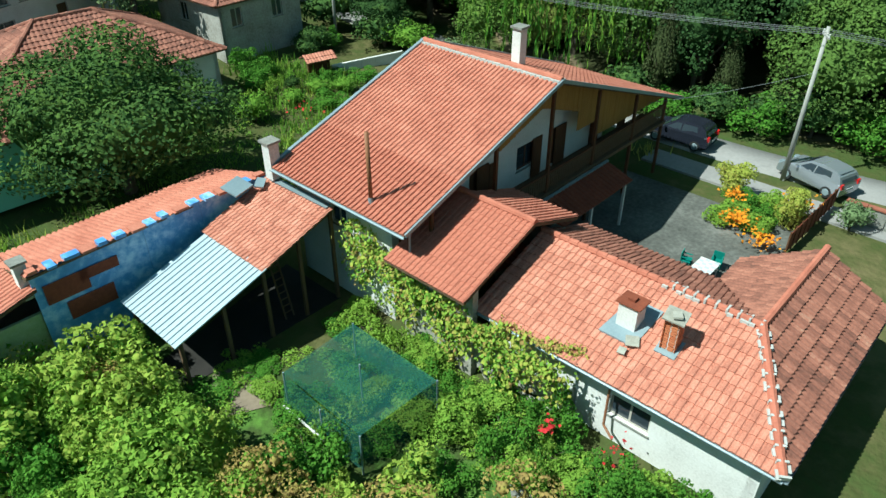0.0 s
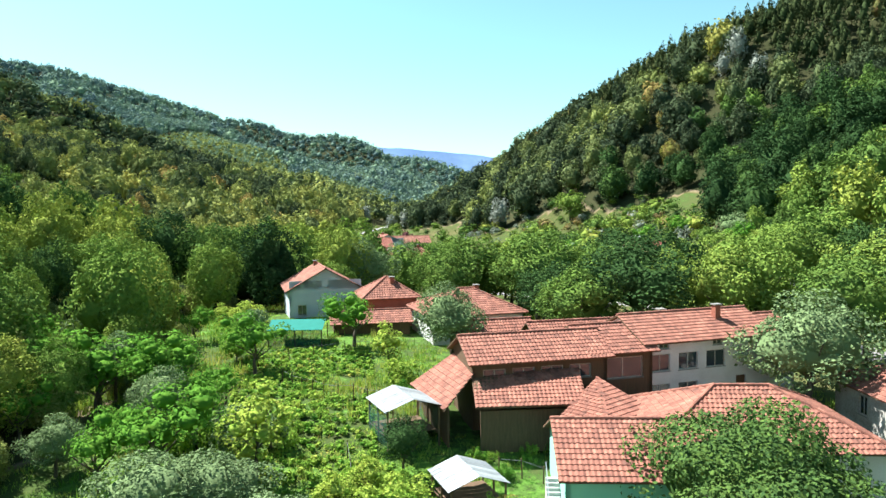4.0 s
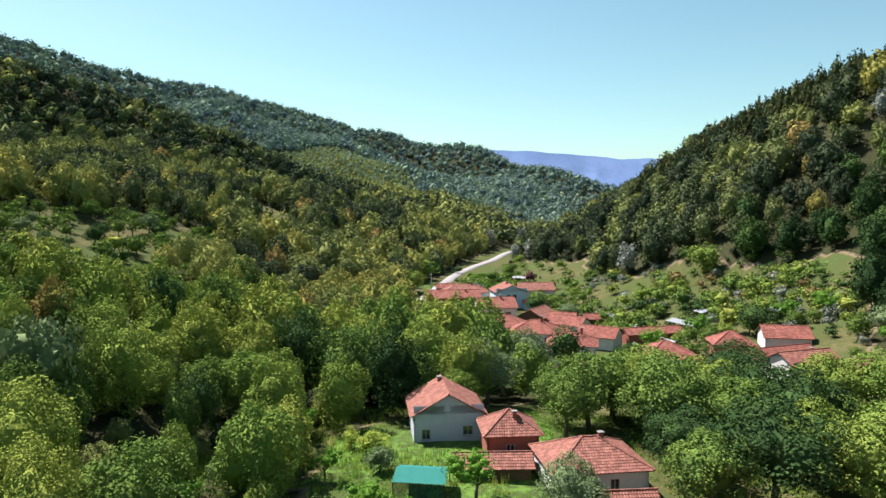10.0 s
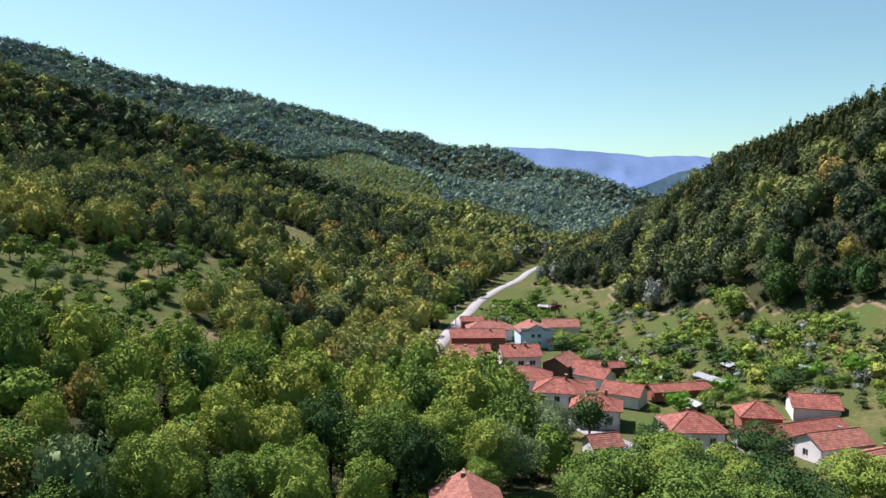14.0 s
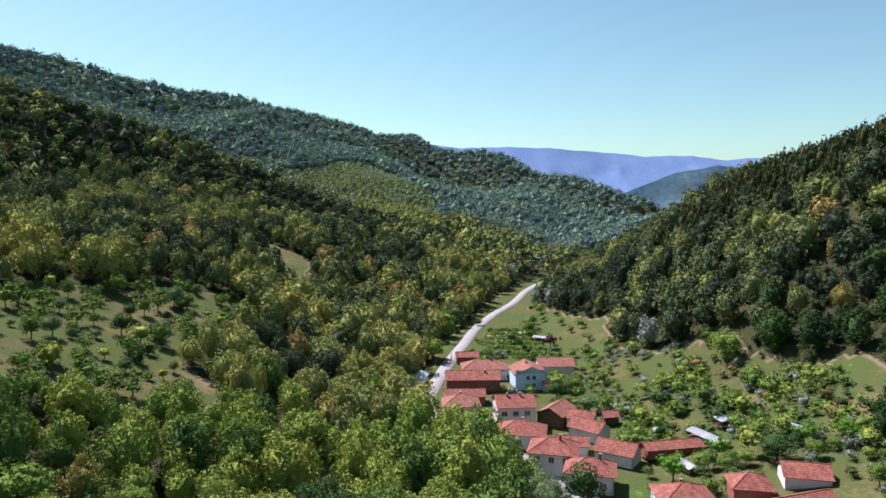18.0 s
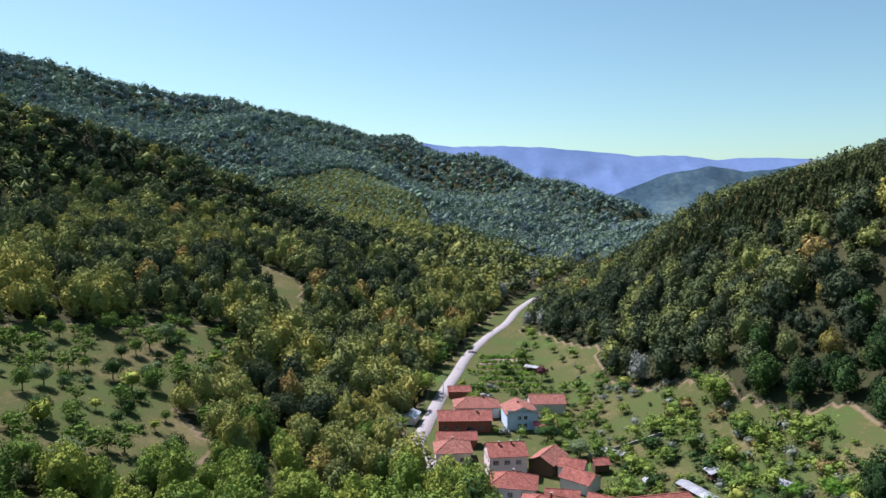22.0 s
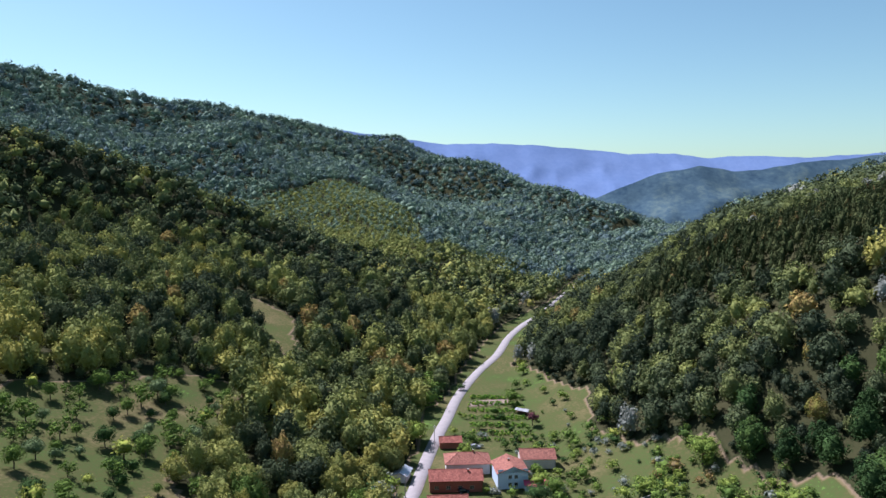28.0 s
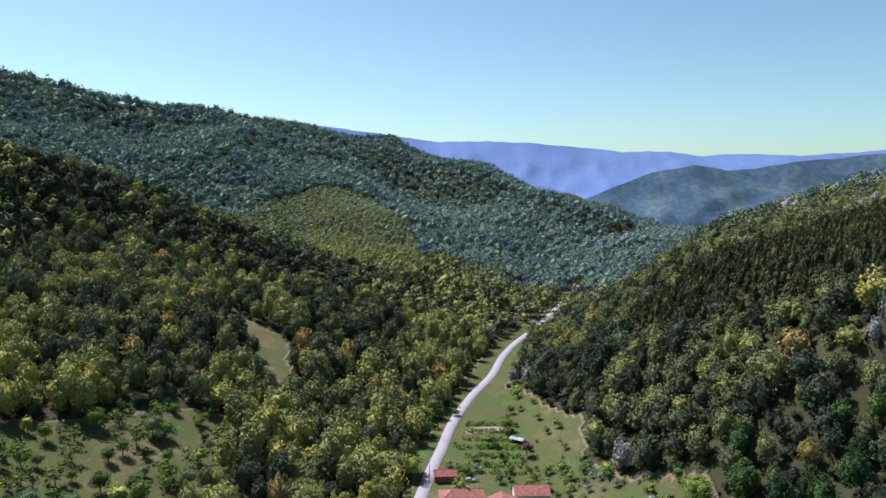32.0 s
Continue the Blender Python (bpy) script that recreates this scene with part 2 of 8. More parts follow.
M["flashing"] = material("pale_metal_flashing", [(0.2, (0.17, 0.22, 0.25)), (0.8, (0.31, 0.37, 0.40))], scale=0.8, fine=12, rough=0.45, metal=0.3)
M["teal"] = material("teal_shade_net", [(0.2, (0.012, 0.16, 0.13)), (0.8, (0.03, 0.27, 0.22))], scale=1, fine=20, through_light=0.3)
M["board"] = material("honey_stained_boards", [(0.2, (0.20, 0.095, 0.022)), (0.8, (0.42, 0.22, 0.055))], scale=1.5, fine=10, stretch=(5, 5, 0.5), island=0.25, bump=0.2)
M["brown"] = material("dark_brown_stain", [(0.2, (0.055, 0.022, 0.010)), (0.8, (0.13, 0.055, 0.025))], scale=1.5, fine=10, stretch=(4, 4, 0.5))
M["flue"] = material("rusty_flue_pipe", [(0.2, (0.14, 0.055, 0.025)), (0.8, (0.30, 0.14, 0.07))], scale=3, fine=20, rough=0.6)
M["stone"] = material("rubble_stone", [(0.2, (0.16, 0.15, 0.12)), (0.8, (0.42, 0.40, 0.35))], scale=1.2, fine=7, bump=0.7, island=0.3)
M["silver"] = material("silver_car_paint", [(0.3, (0.42, 0.45, 0.50)), (0.8, (0.47, 0.50, 0.55))], scale=0.5, rough=0.22, metal=0.7)
M["black_paint"] = material("dark_car_paint", [(0.3, (0.012, 0.014, 0.022)), (0.8, (0.02, 0.022, 0.032))], scale=0.5, rough=0.15, spec=0.7)
M["rubber"] = material("tyre_rubber", [(0.3, (0.015, 0.015, 0.015)), (0.8, (0.03, 0.03, 0.03))], scale=5)
M["red_plastic"] = material("red_lamp_plastic", [(0.3, (0.4, 0.01, 0.01)), (0.8, (0.5, 0.02, 0.02))], scale=5, rough=0.25)
M["pole"] = material("grey_weathered_pole", [(0.2, (0.24, 0.23, 0.21)), (0.8, (0.44, 0.43, 0.40))], scale=2, fine=18, stretch=(3, 3, 0.3))
M["wire"] = material("grey_wire", [(0.3, (0.12, 0.125, 0.13)), (0.8, (0.2, 0.205, 0.21))], scale=2)
M["tile_new"] = material("bright_clay_tile", [(0.25, (0.27, 0.080, 0.052)), (0.5, (0.42, 0.150, 0.100)), (0.75, (0.55, 0.230, 0.160))], scale=0.9, fine=14, island=0.08, bump=0.2)
M["tile_one"] = material("clay_tile_piece", [(0.2, (0.24, 0.070, 0.045)), (0.5, (0.39, 0.13, 0.085)), (0.8, (0.51, 0.205, 0.14))], scale=1.2, fine=14, rand=0.08, bump=0.25)
M["soil"] = material("dry_garden_soil", [(0.2, (0.12, 0.09, 0.065)), (0.8, (0.28, 0.22, 0.16))], scale=0.7, fine=6, bump=0.5)
M["mortar"] = material("grey_mortar", [(0.2, (0.30, 0.29, 0.28)), (0.8, (0.50, 0.49, 0.47))], scale=2, fine=14, bump=0.3)
M["brick_one"] = material("orange_brick_piece", [(0.2, (0.32, 0.09, 0.04)), (0.8, (0.52, 0.19, 0.09))], scale=3, fine=20, rand=0.3)
M["plastic"] = material("white_plastic_sheet", [(0.25, (0.15, 0.16, 0.17)), (0.5, (0.27, 0.29, 0.30)), (0.75, (0.42, 0.44, 0.46))], scale=0.9, fine=7, rough=0.5, through_light=0.15, rand=0.25)
M["pink_sheet"] = material("magenta_roof_sheet", [(0.2, (0.50, 0.05, 0.10)), (0.8, (0.62, 0.09, 0.16))], scale=1, fine=9)
M["net"] = material("dark_green_mesh_net", [(0.2, (0.012, 0.075, 0.060)), (0.8, (0.03, 0.14, 0.11))], scale=1, fine=30)
nt = M["net"].node_tree
tc_, mp_ = nt.nodes.new("ShaderNodeBsdfTransparent"), nt.nodes.new("ShaderNodeMixShader")
mp_.inputs["Fac"].default_value = 0.62
nt.links.new(nt.nodes["Principled BSDF"].outputs[0], mp_.inputs[1])
nt.links.new(tc_.outputs[0], mp_.inputs[2])
nt.links.new(mp_.outputs[0], nt.nodes["Material Output"].inputs["Surface"])

# ---- the lie of the land ----
ROAD = [(46, -160), (43, -60), (42, -20), (42, 0), (46, 18), (51, 32), (55, 52), (56, 75), (53, 95), (44, 115), (30, 134), (18.5, 155), (8, 173), (-5, 190), (-14, 207), (-12.5, 225), (-10, 247), (-6.5, 272), (-3.2, 291), (2, 323), (12, 361), (24.3, 397), (34, 440), (47, 480), (63, 518), (90, 590), (130, 700)]
XL = [(-400, -30), (0, -25), (60, -22), (100, -20), (170, -25), (215, -25), (250, -22), (300, -14), (360, 0), (400, 10), (440, 20), (515, 45), (640, 70), (800, 110), (1040, 220), (1400, 480), (4800, 2500)]
XR = [(-400, 44), (-50, 46), (0, 48), (60, 60), (85, 58), (110, 46), (150, 41), (172, 45), (198, 48), (235, 42), (300, 32), (360, 30), (400, 36), (440, 41), (480, 53), (515, 70), (640, 140), (800, 220), (1040, 330), (1400, 640), (4800, 3200)]
FLOOR = [(-400, -3), (0, 0), (20, 0.0), (38, 0.9), (52, 2.9), (90, 3.0), (140, 1.8), (190, 1.5), (230, 2.0), (300, 2.6), (400, 4.5), (515, 5.3), (640, 9), (800, 14), (1040, 24), (1230, 24), (1500, -25), (4800, -150)]
RIGHT_SIDE = [(0, 0), (25, 7), (45, 20), (115, 72), (160, 84), (250, 112), (330, 132), (430, 136), (800, 60), (3000, 30)]
LEFT_SIDE = [(0, 0), (110, 33), (190, 50), (320, 62), (3500, 60)]
RIDGES = [  # crest lines (x, y, z), flank slope, rounding
    ([(-520, 330, 168), (-340, 495, 139), (-280, 512, 118), (-220, 520, 97), (-110, 500, 49), (-40, 480, 14)], 0.66, 10),
    ([(-900, 640, 275), (-567, 884, 236), (-462, 1053, 240), (-367, 1247, 210), (-280, 1470, 204), (-160, 1420, 172), (47, 1299, 134), (148, 1190, 94), (278, 1115, 46)], 0.45, 25),
    ([(-200, 1250, 150), (-140, 830, 96), (-105, 735, 84), (-60, 650, 45)], 0.5, 25),
    ([(-700, 1900, 260), (-320, 1975, 262), (-120, 2000, 208), (300, 2100, 90)], 0.4, 30),
]


def along(table, t):
    a = np.array(table, dtype=float)
    return np.interp(t, a[:, 0], a[:, 1])


def to_line(pts, x, y):
    """Nearest distance to a polyline, and the share of its third coordinate there."""
    best, val = np.full(np.shape(x), 1e9), np.zeros(np.shape(x))
    for p, q in zip(pts, pts[1:]):
        dx, dy = q[0] - p[0], q[1] - p[1]
        s = np.clip(((x - p[0]) * dx + (y - p[1]) * dy) / (dx * dx + dy * dy), 0, 1)
        d = np.hypot(x - p[0] - s * dx, y - p[1] - s * dy)
        z = (p[2] + s * (q[2] - p[2])) if len(p) > 2 else s
        near = d < best
        best, val = np.where(near, d, best), np.where(near, z, val)
    return best, val


def lumps(x, y, s, seed):
    a = np.random.default_rng(seed).uniform(0, 6.28, 8)
    return (np.sin(x / s + a[0] + 1.3 * np.sin(y / s * 0.7 + a[1])) + np.sin(y / s * 1.1 + a[2] + 1.2 * np.sin(x / s * 0.6 + a[3]))
            + 0.5 * np.sin((x + y) / s * 1.9 + a[4]) + 0.5 * np.sin((x - y) / s * 2.1 + a[5])) / 3


def height(x, y):
    x, y = np.asarray(x, dtype=float), np.asarray(y, dtype=float)
    xl, xr, fl = along(XL, y), along(XR, y), along(FLOOR, y)
    left, right = np.maximum(xl - x, 0), np.maximum(x - xr, 0) * np.interp(y, [60, 110, 160, 200, 235], [1, 0.6, 0.64, 0.78, 1])
    z = fl + along(LEFT_SIDE, left) * np.interp(y, [1100, 1450], [1, 0.15]) + along(RIGHT_SIDE, right) * np.interp(y, [200, 260, 330, 400, 480, 640, 900], [1.1, 1.1, 0.99, 0.88, 0.88, 0.95, 0.5])
    top = z.copy()
    for pts, k, r in RIDGES:
        d, c = to_line(pts, x, y)
        tent = c - k * (np.sqrt(d * d + r * r) - r)
        w = 9.0
        top = np.where(np.abs(top - tent) > 60, np.maximum(top, tent), np.maximum(top, tent) + w * np.log1p(np.exp(-np.abs(top - tent) / w)))
    z = np.where(left + right > 0, top, z)
    amp = np.clip((left + right) / 60, 0, 1)
    gully = 0.35 - 2 * np.abs(lumps(x, y * 0.5, 95, 5))
    z = z + amp * 3.0 * lumps(x, y, 42, 3) + np.interp(y, [560, 760], [15, 24]) * np.clip((left - 90) / 150, 0, 1) * gully + 5 * np.clip((right - 150) / 100, 0, 1) * lumps(x, y, 110, 5)
    # the bench on which the upper yards stand
    z = z + 2.2 * np.exp(-(((x + 2) / 22) ** 2 + ((y - 85) / 28) ** 2))
    return z


def ground(x, y):
    return float(height(np.array([x]), np.array([y]))[0])


def smooth_line(pts, step=3.0):
    """A polyline rounded by a Catmull-Rom curve."""
    out = []
    p = [Vector(q) for q in pts]
    p = [2 * p[0] - p[1], *p, 2 * p[-1] - p[-2]]
    for a, b, c, d in zip(p, p[1:], p[2:], p[3:]):
        n = max(2, int((c - b).length / step))
        for i in range(n):
            t = i / n
            out.append(0.5 * (2 * b + (c - a) * t + (2 * a - 5 * b + 4 * c - d) * t * t + (3 * b - a - 3 * c + d) * t ** 3))
    out.append(p[-2])
    return out


def axis(lo, hi, fine_lo, fine_hi, fine, grow):
    mid = list(np.arange(fine_lo, fine_hi + 0.01, fine))
    s, v = fine, fine_hi
    while v < hi:
        s *= grow
        v += s
        mid.append(v)
    s, v = fine, fine_lo
    while v > lo:
        s *= grow
        v -= s
        mid.insert(0, v)
    return np.array(mid)


gx, gy = axis(-3400, 3400, -130, 130, 2.8, 1.06), axis(-1500, 4700, -40, 420, 2.8, 1.05)
X, Y = np.meshgrid(gx, gy)
Z = height(X, Y)
road_pts = smooth_line([(x, y, 0) for x, y in ROAD])
ROAD_FINE = [(p.x, p.y, ground(p.x, p.y)) for p in road_pts]
rd, rz = to_line(ROAD_FINE[::2], X, Y)
blend = np.clip((rd - 3.5) / 5, 0, 1)
Z = np.where(rd < 8.5, (rz - 0.12) * (1 - blend) + Z * blend, Z)
ny, nx = X.shape
idx = np.arange(ny * nx).reshape(ny, nx)
quads = np.stack([idx[:-1, :-1], idx[:-1, 1:], idx[1:, 1:], idx[1:, :-1]], -1).reshape(-1, 4)
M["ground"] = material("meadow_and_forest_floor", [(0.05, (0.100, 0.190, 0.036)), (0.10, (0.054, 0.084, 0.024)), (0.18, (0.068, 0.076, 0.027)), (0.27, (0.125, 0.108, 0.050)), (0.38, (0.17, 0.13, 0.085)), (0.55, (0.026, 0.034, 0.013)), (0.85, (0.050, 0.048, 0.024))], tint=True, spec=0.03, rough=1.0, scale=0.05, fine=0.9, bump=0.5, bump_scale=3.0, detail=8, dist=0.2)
g = new("ground", mesh_arrays("ground", np.stack([X, Y, Z], -1).reshape(-1, 3), quads, tint=X.ravel() * 0, smooth=True))
g.data.materials.append(M["ground"])
tagged(g, "green valley floor and grassy hillsides with worn earth", "ground", kind="structure")

# road ribbon with thickness, on the ground
rv, rf = [], []
for i, p in enumerate(road_pts):
    q = road_pts[min(i + 1, len(road_pts) - 1)] - road_pts[max(i - 1, 0)]
    n = Vector((-q.y, q.x, 0)).normalized()
    wide = 1.35 + min(max((p.y - 20) / 30, 0), 1)
    z = ROAD_FINE[i][2]
    for s, dz in ((-wide - 0.1, -0.3), (-wide, 0.02), (0, 0.06), (wide, 0.02), (wide + 0.1, -0.3)):
        rv.append((p.x + n.x * s, p.y + n.y * s, z + dz))
    if i:
        a, b = (i - 1) * 5, i * 5
        rf += [(a + k, a + k + 1, b + k + 1, b + k) for k in range(4)]
road = new("road", mesh_from("road", rv, [tuple(reversed(f)) for f in rf], True))
road.data.materials.append(M["road"])
tagged(road, "narrow pale worn asphalt village road", "road", kind="structure")

# far ranges behind everything; haze is put into their blue colour and glow
def backdrop(name, y0, deep, crest, colour, glow, label):
    xs = np.linspace(-2600, 3400, 500)
    n, m = len(xs), 22
    z = along(crest, xs) + 4 * lumps(xs, xs * 0 + y0, 90, 11) + 3 * lumps(xs, xs * 0, 28, 12)
    rows = []
    for s in np.linspace(0, 1, m):
        spur = np.abs(lumps(xs + 420 * s, xs * 0.3 + 620 * s, 170, 4)) + 0.45 * np.abs(lumps(xs - 260 * s, xs * 0.2 + 520 * s, 60, 6))
        out = deep * (1 - s) - 60 * (spur - 0.5) * math.sin(math.pi * s)
        rows.append(np.stack([xs, y0 - out, (z + 190) * s - 190 - 26 * spur * math.sin(math.pi * s)], -1))
    f = np.array([(r * n + i, r * n + i + 1, (r + 1) * n + i + 1, (r + 1) * n + i) for r in range(m - 1) for i in range(n - 1)])
    me = mesh_arrays(name, np.concatenate(rows), f, smooth=True)
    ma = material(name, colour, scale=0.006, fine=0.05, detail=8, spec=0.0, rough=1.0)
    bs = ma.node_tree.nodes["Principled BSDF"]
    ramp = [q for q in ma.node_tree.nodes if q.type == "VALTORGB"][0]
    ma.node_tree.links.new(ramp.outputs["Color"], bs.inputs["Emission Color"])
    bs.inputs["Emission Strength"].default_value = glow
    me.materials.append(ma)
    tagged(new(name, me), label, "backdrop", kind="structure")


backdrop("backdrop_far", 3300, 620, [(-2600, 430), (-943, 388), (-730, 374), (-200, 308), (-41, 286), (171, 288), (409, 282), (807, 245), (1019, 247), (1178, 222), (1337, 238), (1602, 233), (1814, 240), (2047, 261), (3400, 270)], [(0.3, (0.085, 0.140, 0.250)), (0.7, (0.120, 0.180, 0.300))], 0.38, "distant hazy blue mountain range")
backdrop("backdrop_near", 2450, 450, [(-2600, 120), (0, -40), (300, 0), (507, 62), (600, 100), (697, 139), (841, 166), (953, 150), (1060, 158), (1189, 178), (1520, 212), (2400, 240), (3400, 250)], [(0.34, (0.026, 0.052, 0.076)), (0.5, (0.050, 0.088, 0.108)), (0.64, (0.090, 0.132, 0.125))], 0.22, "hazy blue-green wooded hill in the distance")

# ---- houses ----
FOOTPRINTS = []  # circles that trees keep out of: x, y, radius


ROLL = [(0.0, 0.0), (0.10, 0.0), (0.20, 0.85), (0.45, 1.0), (0.70, 0.9), (0.84, 0.1), (1.0, 0.0)]  # across one tile: a pan and a roll


def roof_slope(a, b, c, d, tw=0.23, th=0.36, lift=0.05, cols=3, step=0.9):
    """Tiles on the slope with eave a-b and ridge d-c. Returns vertices and faces; each tile is an island."""
    a, b, c, d = (Vector(p) for p in (a, b, c, d))
    u = (b - a).normalized()
    n = u.cross((d + c) / 2 - (a + b) / 2).normalized()
    if n.z < 0:
        n = -n
    up = n.cross(u)
    if up.z < 0:
        up = -up
    rise = max((d - a).dot(up), (c - a).dot(up))
    v, f = [], []
    prof = ROLL if cols > 3 else [(s / cols, 0.75 if 0 < s < cols else 0.0) for s in range(cols + 1)]
    rows = max(1, int(round(rise / th)))
    th = rise / rows
    la, lb = (d - a).dot(u), (c - b).dot(u)
    ha, hb = max((d - a).dot(up), 1e-3), max((c - b).dot(up), 1e-3)
    width = (b - a).length
    for r in range(rows):
        y0, y1 = r * th, (r + 1) * th
        ym = (y0 + y1) / 2
        x0, x1 = la * ym / ha, width + lb * ym / hb
        k = max(1, int(round((x1 - x0) / tw)))
        w = (x1 - x0) / k
        if x1 - x0 < 0.1:
            continue
        for t in range(k):
            i = len(v)
            jit = random.uniform(-0.012, 0.012)
            for yy, zz in ((y0 - 0.03 + jit, lift * step), (y1 + 0.02, lift * 0.1)):
                for q, hump in prof:
                    hump = lift * hump + random.uniform(-0.003, 0.003)
                    v.append(a + u * (x0 + w * (t + q)) + up * yy + n * (zz + hump))
            j = len(v)
            for q, _ in prof:
                v.append(a + u * (x0 + w * (t + q)) + up * (y0 - 0.03 + jit) + n * (-0.01))
            m = len(prof)
            f += [(i + s, i + s + 1, i + m + s + 1, i + m + s) for s in range(m - 1)]
            f += [(j + s, j + s + 1, i + s + 1, i + s) for s in range(m - 1)]
    return v, f


def tiles_part(parent, corners, mat, tw, th, lift=0.05, cols=3, name="roof_tiles"):
    v, f = roof_slope(*corners, tw=tw, th=th, lift=lift, cols=cols)
    return part(name, mesh_from(name, v, f), mat, parent, kind="stuff")


def ridge_caps(parent, a, b, mat, r=0.13, step=0.38, name="ridge_cap"):
    """Half-round cap tiles along a ridge or hip, one mesh."""
    a, b = Vector(a), Vector(b)
    n = max(1, int((b - a).length / step))
    bd = Build()
    for i in range(n):
        p, q = a.lerp(b, i / n), a.lerp(b, (i + 1.12) / n)
        bd.tube(p + Vector((0, 0, 0.02)), q + Vector((0, 0, 0.045)), r * 0.92, r, 8)
    return part(name, bd.mesh(name), mat, parent, kind="stuff")


def wall_panel(length, h0, thick, holes, gable=0.0):
    """A wall along +x from 0 to length, front at y 0, back at y thick, with holes (x, z, w, h) through it and a gable triangle."""
    us = sorted({0.0, length, *[round(q, 3) for x, z, w, h in holes for q in (x, x + w)]})
    zs = sorted({0.0, h0, *[round(q, 3) for x, z, w, h in holes for q in (z, z + h)]})
    bd = Build()
    for u0, u1 in zip(us, us[1:]):
        for z0, z1 in zip(zs, zs[1:]):
            mu, mz = (u0 + u1) / 2, (z0 + z1) / 2
            if any(x < mu < x + w and z < mz < z + h for x, z, w, h in holes):
                continue
            bd.quad((u0, 0, z0), (u1, 0, z0), (u1, 0, z1), (u0, 0, z1))
            bd.quad((u0, thick, z0), (u0, thick, z1), (u1, thick, z1), (u1, thick, z0))
    for x, z, w, h in holes:
        p = [(x, z), (x + w, z), (x + w, z + h), (x, z + h)]
        for (xa, za), (xb, zb) in zip(p, p[1:] + p[:1]):
            bd.quad((xa, 0, za), (xa, thick, za), (xb, thick, zb), (xb, 0, zb))
    for x in (0, length):
        bd.quad((x, 0, 0), (x, thick, 0), (x, thick, h0), (x, 0, h0))
    if gable:
        for y in (0, thick):
            bd.quad((0, y, h0), (length, y, h0), (length / 2, y, h0 + gable))
    else:
        bd.quad((0, 0, h0), (length, 0, h0), (length, thick, h0), (0, thick, h0))
    return bd


def window_parts(wall, holes, thick, door_mat=None, frame_mat=None):
    for x, z, w, h in holes:
        if z < 0.15 and h > 1.7:
            d = part("door", Build().box(x + 0.02, thick * 0.45, z, x + w - 0.02, thick * 0.45 + 0.05, z + h - 0.02).mesh("door"), door_mat or M["wood"], wall)
            part("handle", Build().box(x + w - 0.16, thick * 0.45 - 0.05, z + 1.0, x + w - 0.12, thick * 0.45, z + 1.12).mesh("handle"), M["metal"], d)
            continue
        y, e = thick * 0.35, 0.07
        bd = Build()
        bd.box(x, y, z, x + w, y + 0.06, z + e).box(x, y, z + h - e, x + w, y + 0.06, z + h)
        bd.box(x, y, z + e, x + e, y + 0.06, z + h - e).box(x + w - e, y, z + e, x + w, y + 0.06, z + h - e)
        if w > 0.7:
            bd.box(x + w / 2 - e / 2, y, z + e, x + w / 2 + e / 2, y + 0.06, z + h - e)
        part("window_frame", bd.mesh("window_frame"), frame_mat or M["frame"], wall)
        part("pane", Build().box(x + e, y + 0.025, z + e, x + w - e, y + 0.035, z + h - e).mesh("pane"), M["glass"], wall)
        part("window_sill", Build().box(x - 0.06, -0.05, z - 0.06, x + w + 0.06, y, z - 0.003).mesh("window_sill"), M["concrete"], wall)


def chimney(parent, x, y, z, h, s=0.5, mat=None):
    c = part("chimney", Build().box(x - s / 2, y - s / 2, z - 0.5, x + s / 2, y + s / 2, z + h).mesh("chimney"), mat or M["brick"], parent)
    part("chimney_cap", Build().box(x - s * 0.68, y - s * 0.68, z + h + 0.002, x + s * 0.68, y + s * 0.68, z + h + 0.1).mesh("chimney_cap"), M["concrete"], c)


